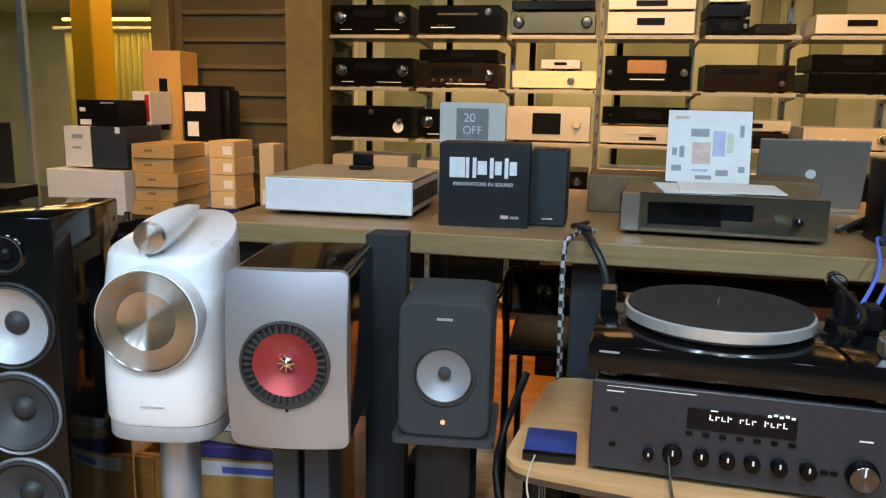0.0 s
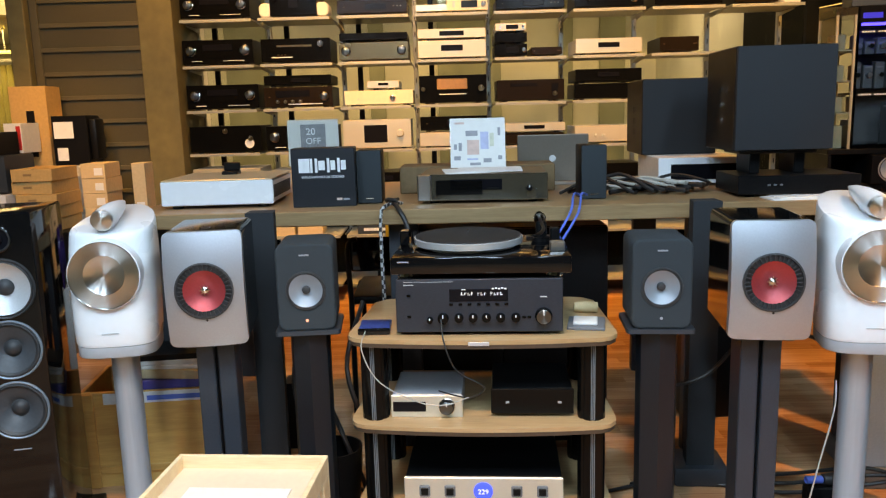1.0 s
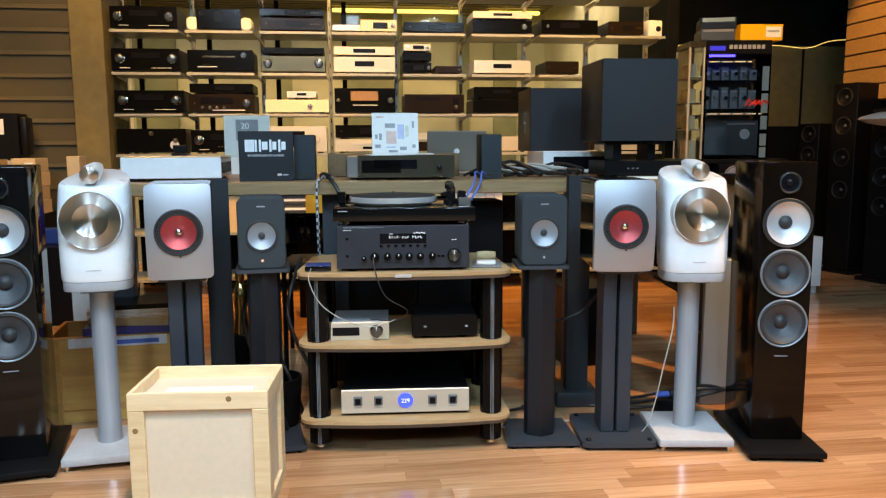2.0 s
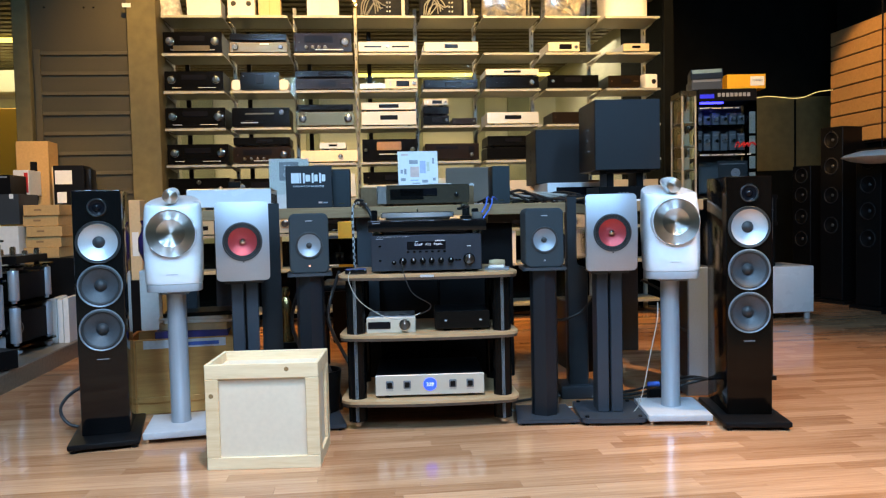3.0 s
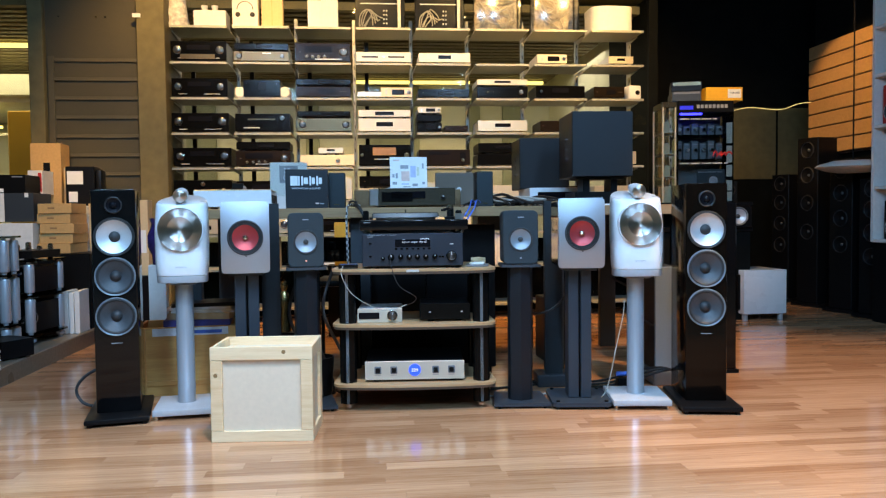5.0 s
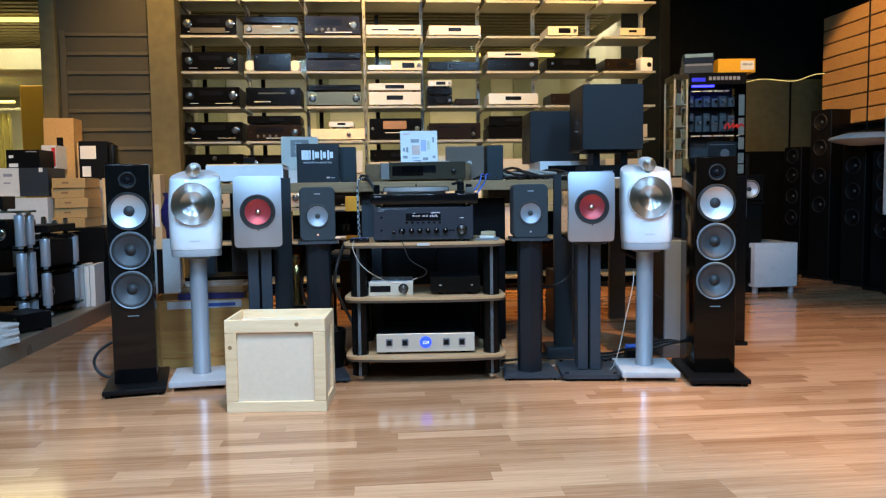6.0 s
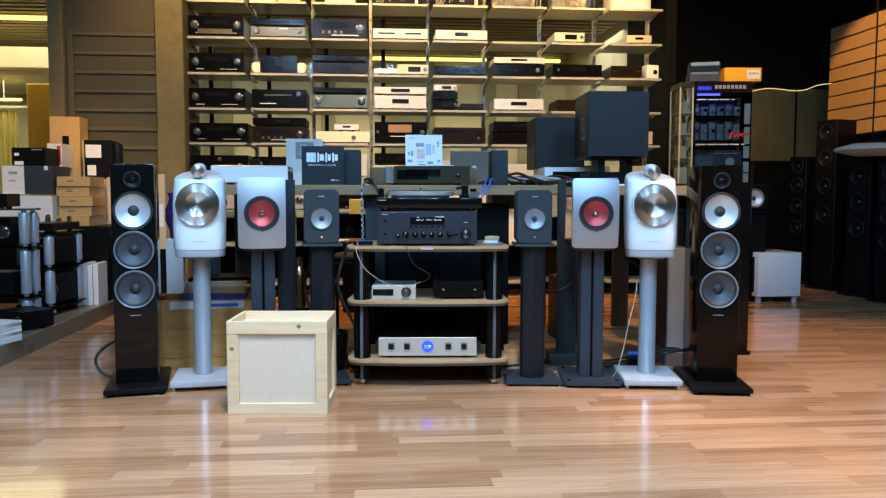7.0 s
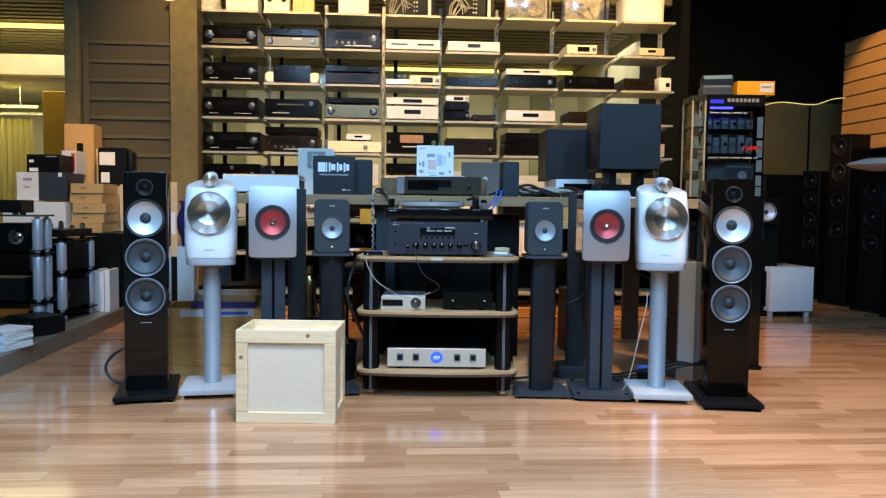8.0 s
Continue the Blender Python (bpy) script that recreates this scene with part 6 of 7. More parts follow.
for sx in (-0.238, 0.19):
    part("corner_batten", box(B(), sx, sx + 0.048, -0.012, -0.0005, 0.002, 0.328, 0.002), CRATE_PLY, osb)
part("label", box(B(), -0.02, 0.16, -0.003, -0.0016, 0.296, 0.312), CABLE_BLUE, osb)
solid("violet_carton", box(B(), -0.14, 0.17, 0.0, 0.2, 0, 0.030, 0.002), VIOLET, pose(-0.47, 1.905, 0.331, 0, 0, 6), "flat dark violet carton lying across the storage crate", "carton")
part("diagonal_brace", box(B(), -0.2, 0.2, -0.008, 0, 0.05, 0.075, 0.002), CRATE_PLY, osb)
for k, (mt, h) in enumerate(((CARD_PALE, 0.03), (PAPER, 0.012), (WHITE_BOX, 0.014), (BLACK, 0.018))):
    z = 0.362 + sum((0.0305, 0.0125, 0.0145, 0.0185)[:k])
    solid("magazine", box(B(), -0.15, 0.15, 0, 0.21, 0, h, 0.002), mt, pose(-0.45 + 0.02 * (k % 2), 1.912 + 0.008 * k, z, 0, 0, 4 * k - 5), "magazine lying in a pile on the crate", "magazine", "magazines on the crate")
dsk = solid("black_bin", lathe(B(), [(0, 0), (0.07, 0), (0.085, 0.2), (0.08, 0.2), (0.066, 0.01), (0, 0.01)], (0, 0, 0), "z", 24), BLACK, pose(0.12, 1.72, 0), "small round black waste bin", "bin")
blk = solid("figurine_block", box(B(), -0.06, 0.06, 0, 0.1, 0, 0.25, 0.003), BLACK, pose(-0.07, 2.15, 0), "black block under the brass figurine", "block")
solid("brass_figurine", lathe(B(), [(0, 0), (0.035, 0), (0.033, 0.04), (0.024, 0.1), (0.03, 0.15), (0.026, 0.19), (0.012, 0.215), (0.02, 0.235), (0.016, 0.26), (0, 0.27)], (0, 0, 0), "z", 18), BRASS, pose(-0.07, 2.2, 0.25), "slim brass figurine on a black block", "figurine")
# low on the wall shelves and below the table
for k in range(6):
    bnd = thing("binder", pose(1.16 + 0.062 * k, SY + 0.02, LEVELS[7]), "white file binder standing on a low shelf", "binder", "white binders")
    part("spine", box(B(), -0.03, 0.03, 0, 0.25, 0, 0.255, 0.003), WHITE_BOX, bnd)
    part("finger_hole", lathe(B(), [(0.006, 0), (0.006, 0.001), (0, 0.001)], (0, -0.0002, 0.1), "y", 12), BLACK, bnd)
ycart = carton("yellow_carton", 0.189, 3.6, 0.506, 0.1, 0.16, 0.302, YELLOW, "upright yellow carton on a dark stool")
solid("carton_stool", box(B(), -0.1, 0.1, 0, 0.2, 0, 0.506, 0.004), BLACK, pose(0.189, 3.59, 0), "dark stool under the yellow carton", "stool")
for k in range(4):
    device("tape_deck", "slim grey deck in a stack below the table", pose(0.02, SY + 0.02, LEVELS[7] + 0.0625 * k), 0.26, 0.06, 0.2, SILVER, GREY_DARK, [("p", 0, 0.5, 0.7, 0.3)], CHROME, "deck", "grey decks below the table", feet=False)
for x in (-0.6, -0.42):
    carton("brown_carton", x, SY + 0.02, LEVELS[7], 0.16, 0.2, 0.25, CARD_PALE, "plain pale carton on the low shelf", 0, "pale cartons below the table")
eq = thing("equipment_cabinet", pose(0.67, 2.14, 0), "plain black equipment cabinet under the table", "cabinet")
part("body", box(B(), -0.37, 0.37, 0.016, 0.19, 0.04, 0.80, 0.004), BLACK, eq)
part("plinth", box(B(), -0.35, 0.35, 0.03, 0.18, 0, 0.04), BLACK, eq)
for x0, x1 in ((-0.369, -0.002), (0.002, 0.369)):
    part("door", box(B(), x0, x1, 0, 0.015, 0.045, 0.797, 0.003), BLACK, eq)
ch = thing("chair", pose(0.29, 2.68, 0, 0, 0, 0), "black tubular chair behind the rack", "chair")
for sx in (-0.2, 0.2):
    bm = B()
    sweep(bm, [(sx, 0.2, 0.0), (sx, 0.2, 0.44), (sx, -0.02, 0.45), (sx, -0.2, 0.45)], 0.011, 8)
    part("side_frame", bm, BLACK, ch)
    bm = B()
    sweep(bm, [(sx, -0.2, 0.0), (sx, -0.2, 0.45), (sx, -0.24, 0.69), (sx * 0.8, -0.25, 0.73)], 0.011, 8)
    part("back_post", bm, BLACK, ch)
part("seat", box(B(), -0.2, 0.2, -0.2, 0.2, 0.455, 0.49, 0.012, 2), BLACK, ch)
part("backrest", box(B(), -0.19, 0.19, -0.255, -0.235, 0.60, 0.735, 0.01, 2), GLOSS, ch)
# right of the row
sub = thing("floor_panel", pose(1.835, 1.76, 0, 0, 0, -4), "light grey slab-fronted subwoofer standing on the floor", "subwoofer")
part("front", box(B(), -0.065, 0.065, 0, 0.02, 0.07, 0.585, 0.003), SUB_GREY, sub)
part("cabinet", box(B(), -0.062, 0.062, 0.02, 0.26, 0.07, 0.583, 0.003), GREY_DARK, sub)
part("base", box(B(), -0.075, 0.075, -0.01, 0.27, 0.0, 0.07, 0.004), GREY_MID, sub)
rblk = thing("floor_speaker", pose(2.17, 2.0, 0, 0, 0, -4), "gloss black cabinet speaker beside the table", "speaker")
part("cabinet", box(B(), -0.13, 0.13, 0, 0.3, 0.02, 0.9, 0.005), GLOSS, rblk)
part("plinth", box(B(), -0.14, 0.14, -0.01, 0.31, 0, 0.02), BLACK, rblk)
for x in (1.5,):
    solid("under_table_case", box(B(), -0.12, 0.12, 0, 0.3, 0, 0.32 + 0.05 * (x > 1), 0.006), BLACK, pose(x, 2.35, 0, 0, 0, 3), "black equipment case below the table", "case", "cases below the table")

# display cabinet and goods in the right-hand corner
CAB = pose(3.02, 3.95, 0, 0, 0, -6)
base = thing("cabinet_base", CAB, "black low cabinet under the acrylic display", "cabinet")
part("top_board", box(B(), -0.36, 0.36, -0.02, 0.42, 0.90, 0.93, 0.003), BLACK, base)
part("bottom_board", box(B(), -0.36, 0.36, -0.02, 0.42, 0.70, 0.73, 0.003), BLACK, base)
part("lower_body", box(B(), -0.35, 0.35, 0.0, 0.41, 0.0, 0.699, 0.003), DARKWALL, base)
for sx in (-0.355, 0.335):
    part("side_board", box(B(), sx, sx + 0.02, -0.015, 0.41, 0.731, 0.899), BLACK, base)
part("back_board", box(B(), -0.334, 0.334, 0.39, 0.41, 0.731, 0.899), BLACK, base)
cs = thing("centre_speaker", CAB @ pose(0.1, -0.06, 0.732), "black centre speaker with two white cones", "speaker")
bm = open_front(box(B(), -0.232, 0.232, 0, 0.3, 0, 0.165, 0.004))
for x0, x1, xc in ((-0.228, -0.02, -0.125), (0.02, 0.228, 0.135)):
    holed(bm, rim(x0, x1, 0.004, 0.161), xc, 0.085, 0.066, 0, 0.04)
bm.faces.new([bm.verts.new(p) for p in ((-0.02, 0, 0.004), (0.02, 0, 0.004), (0.02, 0, 0.161), (-0.02, 0, 0.161))])
bmesh.ops.remove_doubles(bm, verts=bm.verts[:], dist=1e-4)
part("cabinet", bm, BLACK, cs)
for xc in (-0.125, 0.135):
    driver(cs, xc, 0.085, -0.001, 0.07, CONE_SILVER, RUBBER, ring_mat=SILVER, depth=0.34, dome_r=0.3, name="woofer", surround=0.85)
cab = thing("display_cabinet", CAB @ pose(0, 0, 0.93), "clear acrylic display cabinet of cable plugs with blue light", "cabinet")
L_, R_ = -0.222, 0.214
part("header", box(B(), L_, R_, -0.002, 0.3, 0.70, 0.79, 0.003), BLACK, cab, "dark header band")
for k in range(8):
    part("header_mark", box(B(), -0.075 + 0.031 * k, -0.053 + 0.031 * k, -0.0035, -0.002, 0.733, 0.760), PRINT_GREY, cab)
# Emissive patch stands in for the blue glow at the header's left end.
part("blue_glow_patch", box(B(), L_ + 0.015, L_ + 0.12, -0.0045, -0.0022, 0.722, 0.752, 0.002), DIM_BLUE, cab, "patch of blue glow put on the header")
part("light_strip", box(B(), L_ + 0.03, L_ + 0.2, 0.03, 0.05, 0.686, 0.699), LED_STRIP, cab, "glowing blue light strip")
for z, n in ((0.645, 20), (0.3, 26)):
    for k in range(n):
        if k % 6 != 5:
            part("print_bar", box(B(), L_ + 0.015 + 0.0145 * k, L_ + 0.0255 + 0.0145 * k, -0.003, -0.001, z, z + 0.009), PRINT_WHITE, cab)
part("back_panel", box(B(), L_ + 0.005, R_ - 0.005, 0.29, 0.3, 0.0, 0.70), GREY_MID, cab)
for nm, b in (("front_sheet", (L_, R_, 0, 0.004, 0, 0.70)), ("side_sheet", (R_ - 0.004, R_, 0.005, 0.289, 0, 0.70)), ("side_sheet", (L_, L_ + 0.004, 0.005, 0.289, 0, 0.70))):
    part(nm, box(B(), *b), ACRYLIC, cab)
for z in (0.02, 0.33, 0.52):
    part("shelf", box(B(), L_ + 0.006, R_ - 0.006, 0.01, 0.285, z, z + 0.008), ACRYLIC, cab)
for r_, (z0, z1) in enumerate(((0.529, 0.625), (0.339, 0.49))):
    for k in range(6):
        x = L_ + 0.012 + 0.064 * k
        pk = part("plug_pack", box(B(), x, x + 0.052, 0.10, 0.16, z0, z1 - 0.02 * (k % 2), 0.004), GREY_MID, cab)
        part("plug", lathe(B(), [(0.016, 0), (0.013, 0.03), (0, 0.03)], (x + 0.026, 0.10, (z0 + z1) / 2), "y", 14), CHROME if (k + r_) % 2 else ALU, pk)
        part("pack_label", box(B(), x + 0.008, x + 0.044, 0.098, 0.0995, z1 - 0.035, z1 - 0.026), PRINT_GREY, pk)
pk = part("photo_card", box(B(), -0.06, 0.16, 0.04, 0.045, 0.028, 0.26), GREY_DARK, cab)
part("photo_print", lathe(B(), [(0.035, 0), (0.035, 0.001), (0, 0.001)], (0.07, 0.04, 0.17), "y", 18), PRINT_GREY, pk)
part("photo_line", box(B(), -0.05, 0.14, 0.038, 0.0395, 0.235, 0.24), PRINT_GREY, pk)
bm = B()
sweep(bm, [(0.05, -0.003, 0.355), (0.07, -0.003, 0.40), (0.085, -0.003, 0.37), (0.075, -0.003, 0.355), (0.10, -0.003, 0.375), (0.12, -0.003, 0.395), (0.115, -0.003, 0.36), (0.145, -0.003, 0.39), (0.15, -0.003, 0.362), (0.175, -0.003, 0.392), (0.205, -0.003, 0.372)], 0.006, 6, 4)
part("red_mark", bm, RED_PAINT, cab, "red printed flourish")
# Bright strips at the right edge stand in for reflections in the acrylic.
for z0, z1 in ((0.01, 0.08), (0.09, 0.17), (0.2, 0.29), (0.31, 0.44), (0.46, 0.62)):
    part("reflection_strip", box(B(), R_ - 0.052, R_ - 0.008, 0.008, 0.012, z0, z1), ALU_FACE, cab)
side = part("side_cabinet", box(B(), -0.335, L_ - 0.006, 0.02, 0.29, 0.0, 0.74), ACRYLIC, cab)
for x in (-0.339, L_ - 0.02):
    for y in (0.012, 0.282):
        part("edge_frame", box(B(), x, x + 0.012, y, y + 0.012, 0.0, 0.745), CHAMPAGNE, side)
part("side_header", box(B(), -0.337, L_ - 0.004, 0.018, 0.292, 0.745, 0.785), BRONZE, side)
# Added pale gold shelves and packs: the yellowish light is put into their colours.
for z in (0.2, 0.38, 0.55):
    part("inner_shelf", box(B(), -0.325, L_ - 0.014, 0.03, 0.28, z, z + 0.006), CHAMPAGNE, side)
    part("boxed_plug", box(B(), -0.318, -0.26, 0.08, 0.2, z + 0.007, z + 0.095, 0.004), CARD_PALE, side)
part("boxed_plug", box(B(), -0.32, -0.25, 0.08, 0.2, 0.0, 0.13, 0.004), CARD_PALE, side)
carton("grey_carton", 2.873, 3.98, 1.721, 0.22, 0.24, 0.075, GREY_DARK, "grey carton lying on the display cabinet", -14, "", [(GREY_MID, -0.45, 0.45, 0.75, 0.95)])
carton("grey_carton", 2.873, 3.98, 1.797, 0.23, 0.24, 0.075, BLACK, "dark carton with silver edge on top of another", -18, "", [(BRONZE, -0.45, 0.45, 0.6, 0.95)])
carton("yellow_carton", 3.165, 3.95, 1.721, 0.29, 0.2, 0.105, YELLOW, "yellow carton with a white label on the display cabinet", -4, "", [(PAPER, 0.1, 0.46, 0.2, 0.85), (PRINT_GREY, 0.15, 0.42, 0.5, 0.65)])
ws = thing("subwoofer", pose(3.46, 3.85, 0, 0, 0, 3), "white cube subwoofer on silver feet", "subwoofer")
part("cabinet", box(B(), -0.18, 0.18, 0, 0.4, 0.05, 0.395, 0.006, 2), WHITE, ws)
for sx in (-0.15, 0.15):
    for sy in (0.04, 0.36):
        part("foot", lathe(B(), [(0.022, 0), (0.022, 0.05), (0, 0.05)], (sx, sy, 0), "z", 16), SILVER, ws)
part("amp_plate", box(B(), -0.2, -0.18, 0.05, 0.35, 0.08, 0.36, 0.004), BLACK, ws)
part("control", lathe(B(), [(0.02, 0), (0.02, 0.012), (0, 0.014)], (-0.215, 0.1, 0.3), "x", 16), CHROME, ws)
for k, (x, y, h, w) in enumerate(((4.28, 4.66, 1.5, 0.3), (4.3, 4.2, 1.28, 0.3), (4.3, 3.8, 1.1, 0.3), (4.3, 5.15, 1.2, 0.28), (3.9, 5.4, 1.15, 0.26), (3.5, 5.5, 1.3, 0.28), (3.2, 5.5, 0.9, 0.26))):
    t = thing("dark_tower_speaker", pose(x, y, 0, 0, 0, -72 if x > 4.2 else -20), "dark floor-standing speaker in the unlit corner", "speaker", "speakers along the dark wall")
    bm = open_front(box(B(), -w / 2 + 0.04, w / 2 - 0.04, 0, 0.3, 0.03, h, 0.005))
    cells = [0.35, 0.55, 0.75, 0.92]
    e = w / 2 - 0.045
    zs = [0.035] + [h * 0.36, h * 0.53, h * 0.70, h * 0.86, h - 0.005]
    bm.faces.new([bm.verts.new(p) for p in ((-e, 0, zs[0]), (e, 0, zs[0]), (e, 0, zs[1]), (-e, 0, zs[1]))])
    rr = min(0.07, e * 0.85)
    for a, b in zip(zs[1:], zs[2:]):
        holed(bm, rim(-e, e, a, b), 0, (a + b) / 2, min(rr, (b - a) * 0.45), 0, 0.04)
    bmesh.ops.remove_doubles(bm, verts=bm.verts[:], dist=1e-4)
    part("cabinet", bm, BLACK, t)
    for a, b in zip(zs[1:], zs[2:]):
        driver(t, 0, (a + b) / 2, -0.001, min(rr, (b - a) * 0.45) * 1.04, BLACK, CONE_GREY, ring_mat=BLACK, depth=0.3, dome_r=0.22)
    part("plinth", box(B(), -w / 2, w / 2, -0.03, 0.33, 0, 0.03, 0.004), BLACK, t)
lamp = thing("saucer_lamp", pose(4.26, 3.98, 0), "white saucer-shaped pendant lamp, unlit", "lamp")
part("saucer", lathe(B(), [(0, 1.15), (0.12, 1.155), (0.22, 1.175), (0.28, 1.2), (0.26, 1.22), (0.15, 1.25), (0, 1.255)], (0, 0, 0), "z", 40), WHITE_BOX, lamp)
part("hanging_rod", lathe(B(), [(0.006, 1.25), (0.006, 3.2), (0, 3.2)], (0, 0, 0), "z", 8), BLACK, lamp)
WSH = pose(4.2, 2.97, 0, 0, 0, -90)
wsh = thing("white_shelf", WSH, "white open wall shelf of bookshelf speakers above a dark cabinet", "shelf")
for x in (-0.7, -0.22, 0.24, 0.67):
    part("upright_panel", box(B(), x, x + 0.03, 0, 0.36, 0.61, 2.7, 0.002), WHITE_BOX, wsh)
part("back_panel", box(B(), -0.7, 0.7, 0.361, 0.379, 0.61, 2.7), WHITE_BOX, wsh)
for x0, x1 in ((-0.669, -0.221), (-0.189, 0.239), (0.271, 0.669)):
    for z in (0.62, 1.02, 1.48, 1.86, 2.22, 2.66):
        part("shelf_board", box(B(), x0, x1, 0.003, 0.36, z - 0.012, z + 0.012, 0.002), WHITE_BOX, wsh)
solid("dark_cabinet", box(B(), -0.7, 0.7, 0.02, 0.378, 0, 0.605, 0.004), BLACK, WSH, "low dark cabinet under the white shelf", "cabinet")
for x, z, mt, lab in ((-0.53, 1.4925, RED_PAINT, "red bookshelf speaker on the white shelf"), (-0.34, 1.4925, RED_PAINT, "second red bookshelf speaker on the white shelf"), (-0.5, 0.6325, BLACK, "black bookshelf speaker low on the white shelf"), (-0.45, 1.0325, BLACK, "black bookshelf speaker on the white shelf"), (-0.45, 1.8725, GREY_DARK, "grey bookshelf speaker high on the white shelf"), (0.02, 1.4925, BLACK, "black bookshelf speaker on the white shelf"), (0.02, 1.0325, GREY_DARK, "grey bookshelf speaker on the white shelf")):
    t = thing("bookshelf_speaker", WSH @ pose(x, 0.03, z), lab, "speaker", "speakers on the white shelf")
    bm = open_front(box(B(), -0.085, 0.085, 0, 0.22, 0, 0.29, 0.004))
    holed(bm, rim(-0.081, 0.081, 0.004, 0.175), 0, 0.09, 0.064, 0, 0.04)
    holed(bm, rim(-0.081, 0.081, 0.175, 0.286), 0, 0.23, 0.034, 0, 0.04)
    bmesh.ops.remove_doubles(bm, verts=bm.verts[:], dist=1e-4)
    part("cabinet", bm, mt, t)
    driver(t, 0, 0.09, -0.001, 0.067, CONE_GREY, RUBBER, ring_mat=SILVER, name="woofer")
    driver(t, 0, 0.23, -0.001, 0.035, SCREEN, SCREEN, ring_mat=SILVER, depth=0.12, dome_r=0.5, name="tweeter")

# ---- cables ----
def cable(pts, r, mat, lab, name="cable"):
    return solid(name, sweep(B(), pts, r), mat, Matrix(), lab, "cable")


cable([(-0.68, 1.76, 0.19), (-0.80, 1.74, 0.19), (-0.90, 1.71, 0.15), (-0.94, 1.68, 0.09), (-0.90, 1.66, 0.03), (-0.82, 1.68, 0.012), (-0.7, 1.78, 0.012)], 0.007, CABLE_BLACK, "thick black power cable looping behind the tower speaker", "floor_cable")
cable([(1.51, 1.46, 0.47), (1.495, 1.43, 0.4), (1.46, 1.42, 0.26), (1.435, 1.42, 0.14), (1.41, 1.43, 0.05), (1.37, 1.46, 0.006), (1.31, 1.54, 0.006), (1.2, 1.6, 0.006)], 0.0022, CABLE_WHITE, "thin white speaker cable hanging to the floor")
cable([(0.9, 1.62, 0.01), (1.05, 1.6, 0.012), (1.2, 1.63, 0.01)], 0.004, CABLE_WHITE, "thin white cable lying on the floor")
cable([(0.26, 1.47, 0.635), (0.255, 1.41, 0.60), (0.30, 1.39, 0.52), (0.40, 1.41, 0.455), (0.47, 1.40, 0.45), (0.53, 1.40, 0.47)], 0.0015, CABLE_WHITE, "thin white data cable looping in front of the rack")
cable([(0.462, 1.435, 0.672), (0.47, 1.39, 0.62), (0.50, 1.38, 0.55), (0.57, 1.39, 0.50), (0.53, 1.41, 0.465), (0.45, 1.5, 0.452)], 0.002, CABLE_BLACK, "thin dark headphone lead hanging before the rack")
for dx in (0, 0.025):
    cable([(0.80 + dx, 1.80, 0.80), (0.87 + dx, 1.9, 0.88), (0.90 + dx, 2.02, 0.925), (0.93 + dx, 2.09, 0.915)], 0.004, CABLE_BLUE, "bright blue interconnect rising to the table", "blue_cable")
cable([(0.33, 2.08, 0.905), (0.285, 1.99, 0.908), (0.268, 1.955, 0.86), (0.272, 1.935, 0.6), (0.28, 1.95, 0.3)], 0.006, BRAID, "braided black and white cable over the table edge", "braided_cable")
cable([(0.3, 2.05, 0.91), (0.325, 1.97, 0.90), (0.36, 1.93, 0.82), (0.38, 1.9, 0.6)], 0.008, CABLE_BLACK, "thick black cable over the table edge")
cable([(0.32, 2.0, 0.92), (0.29, 2.02, 0.925), (0.28, 2.1, 0.91), (0.31, 2.2, 0.905)], 0.006, CABLE_BLACK, "black cable end lying on the table")
cable([(1.36, 1.62, 0.62), (1.33, 1.7, 0.5), (1.25, 1.72, 0.4), (1.14, 1.7, 0.38), (1.06, 1.6, 0.45), (1.03, 1.55, 0.62)], 0.006, CABLE_BLACK, "black speaker cable slung between the stands")
cable([(1.5, 1.62, 0.55), (1.62, 1.66, 0.48), (1.66, 1.7, 0.36), (1.75, 1.75, 0.3)], 0.006, CABLE_BLACK, "black speaker cable behind the silver stand")
for k in range(3):
    cable([(0.95 + 0.1 * k, 1.75 + 0.05 * k, 0.012), (1.2, 1.82 + 0.04 * k, 0.012), (1.5, 1.72 + 0.06 * k, 0.014), (1.72, 1.6 + 0.05 * k, 0.1), (1.8, 1.62, 0.105)], 0.006, CABLE_BLACK, "black power cable lying on the floor", "floor_cable")
plug = thing("power_plug", pose(1.56, 1.66, 0.085, 0, 0, 0), "blue-ringed black power plug", "plug")
part("ring", lathe(B(), [(0.010, -0.02), (0.012, -0.018), (0.012, 0.028), (0.010, 0.03)], (0, 0, 0), "x", 18), CABLE_BLUE, plug)
part("shell", lathe(B(), [(0.0, 0.03), (0.017, 0.031), (0.02, 0.06), (0.014, 0.09), (0.0, 0.092)], (0, 0, 0), "x", 18), CABLE_BLACK, plug)
solid("plug_rest", box(B(), 1.54, 1.63, 1.64, 1.68, 0.0, 0.066, 0.003), BLACK, Matrix(), "small black block under the plug", "block")
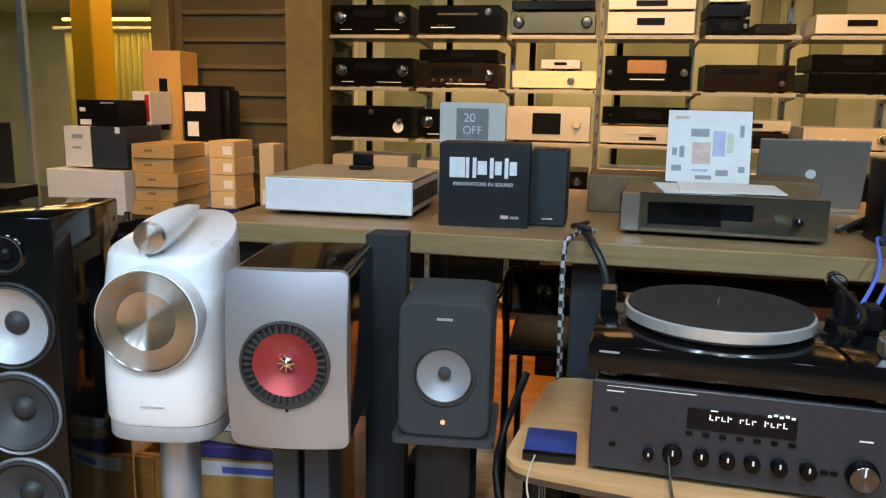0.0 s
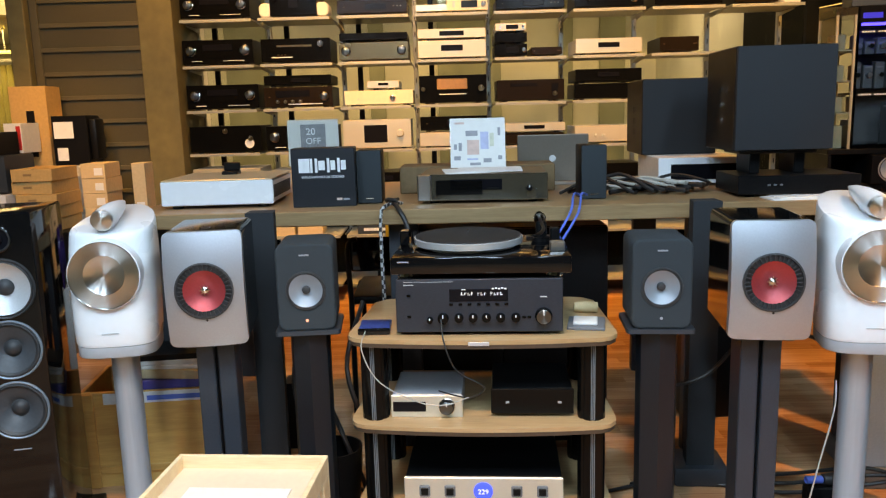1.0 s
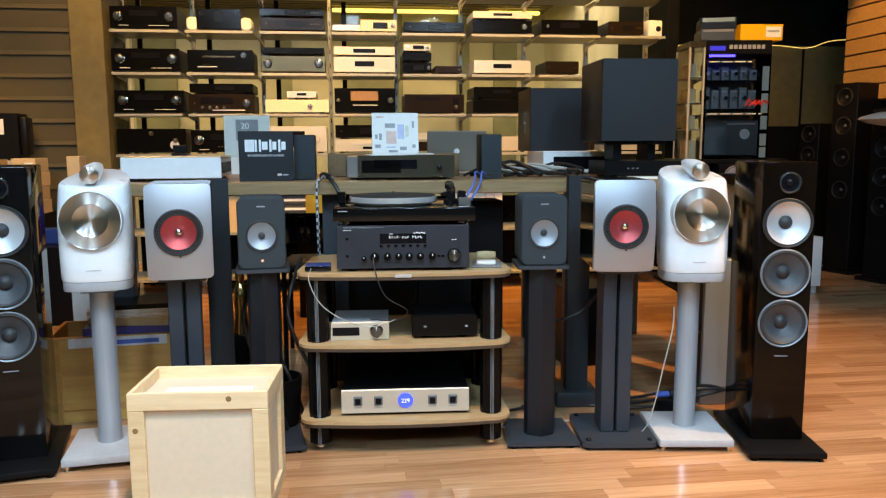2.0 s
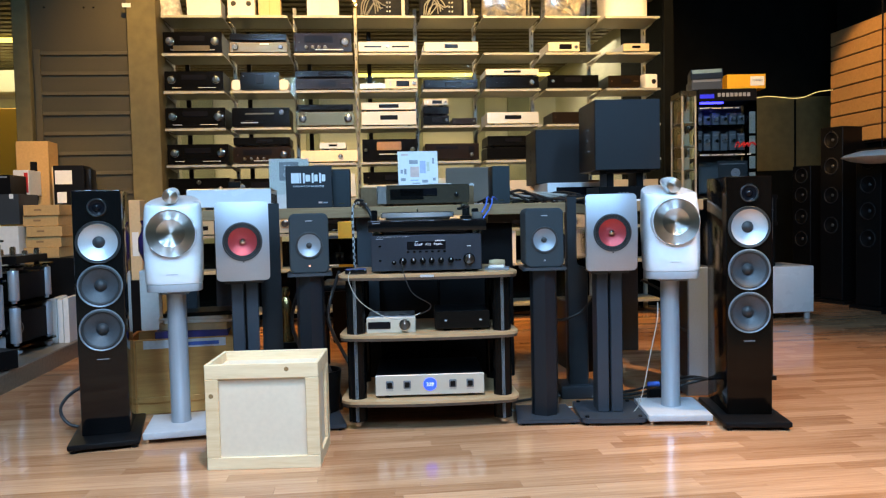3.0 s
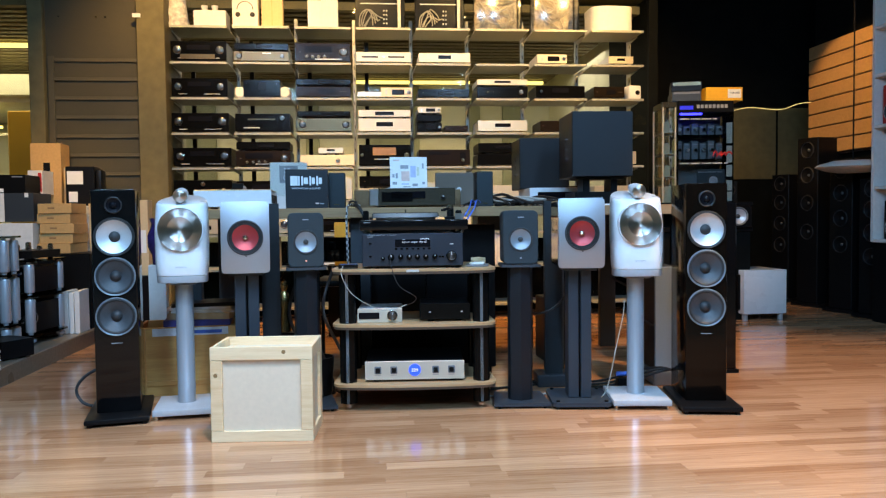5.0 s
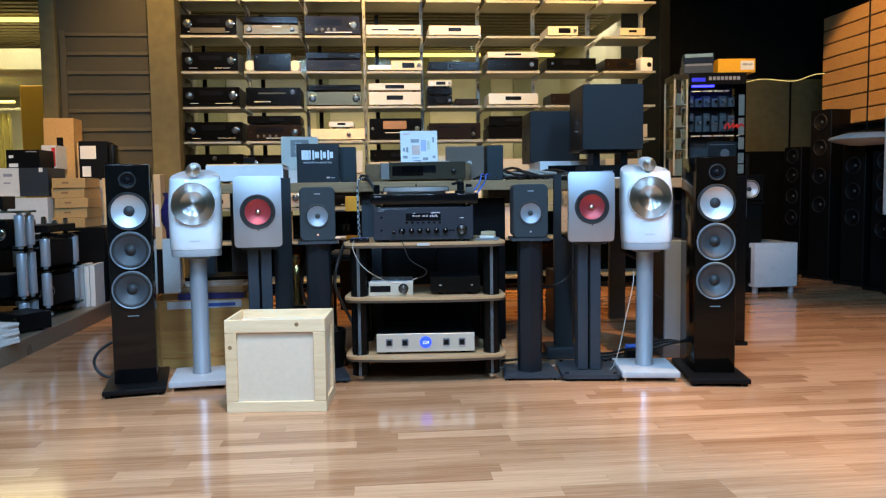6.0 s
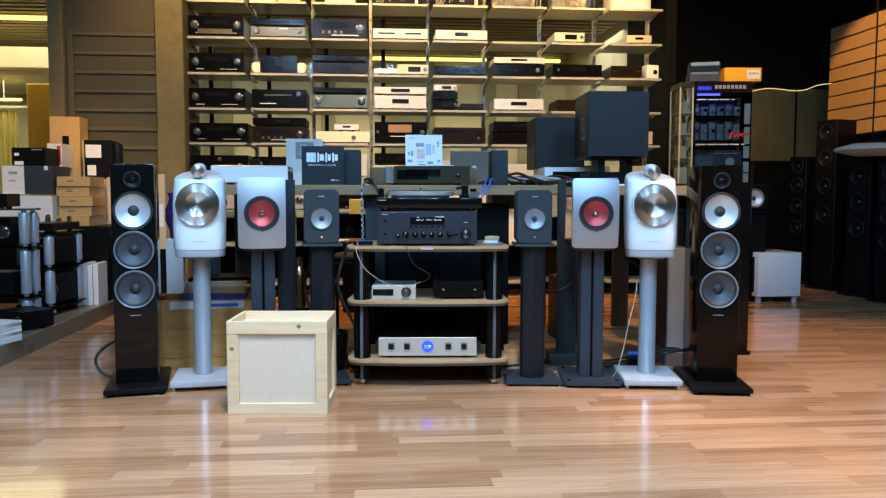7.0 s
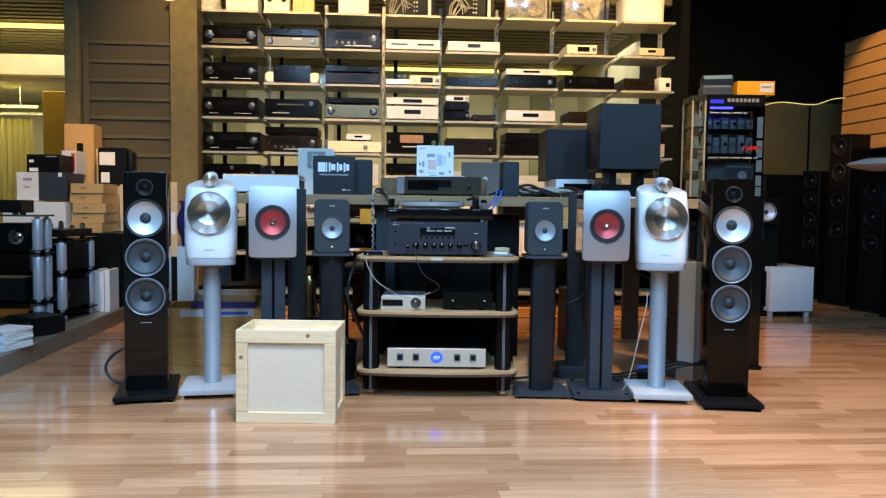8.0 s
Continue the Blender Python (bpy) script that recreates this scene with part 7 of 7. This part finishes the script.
for k, (x, y) in enumerate(((0.1, 1.9), (0.2, 1.85), (0.05, 1.75))):
    cable([(x, y, 0.012), (x + 0.1, y - 0.1, 0.012), (x + 0.05, y - 0.15, 0.2), (x - 0.05, y, 0.4), (x, y + 0.1, 0.6)], 0.008, CABLE_BLACK, "black cable bundle behind the rack")

# ---- floor ----
floor = structure("floor", box(B(), -1.5, 4.6, -6.0, 6.0, -0.08, -0.003), JOINT, "reddish-brown laminate floor with a soft shine")
ROWW = 0.068
NEAR = (-0.35, 1.45)
rng = random.Random(11)
shared = {}
y = -6.0
near_count = 0
far_v, far_f = [], []
while y < 6.0:
    x = -1.5 - rng.random() * 0.7
    while x < 4.6:
        length = rng.choice((0.32, 0.4, 0.46, 0.52, 0.6, 0.74))
        x0, x1 = max(x, -1.5), min(x + length, 4.6)
        if x1 - x0 > 0.02:
            if NEAR[0] < y < NEAR[1] and -1.4 < x0 and x1 < 2.7 and near_count < 298:
                key = round(x1 - x0, 3)
                if key not in shared:
                    shared[key] = mesh_of("plank", box(B(), 0.0002, key - 0.0002, 0.0002, ROWW - 0.0002, -0.003, 0.0), FLOOR)
                ob = new("plank", shared[key])
                ob.location = (x0, y, 0)
                ob.parent = floor
                near_count += 1
            else:
                n = len(far_v)
                far_v += [(x0 + 0.0002, y + 0.0002, 0), (x1 - 0.0002, y + 0.0002, 0), (x1 - 0.0002, y + ROWW - 0.0002, 0), (x0 + 0.0002, y + ROWW - 0.0002, 0),
                          (x0 + 0.0002, y + 0.0002, -0.003), (x1 - 0.0002, y + 0.0002, -0.003), (x1 - 0.0002, y + ROWW - 0.0002, -0.003), (x0 + 0.0002, y + ROWW - 0.0002, -0.003)]
                far_f += [(n, n + 1, n + 2, n + 3), (n, n + 4, n + 5, n + 1), (n + 1, n + 5, n + 6, n + 2), (n + 2, n + 6, n + 7, n + 3), (n + 3, n + 7, n + 4, n)]
        x += length
    y += ROWW
me = bpy.data.meshes.new("far_planks")
me.from_pydata(far_v, [], far_f)
me.materials.append(FLOOR)
fp = new("far_planks", me)
fp.parent = floor
tagged(fp, "further planks of the same laminate floor", kind="stuff")
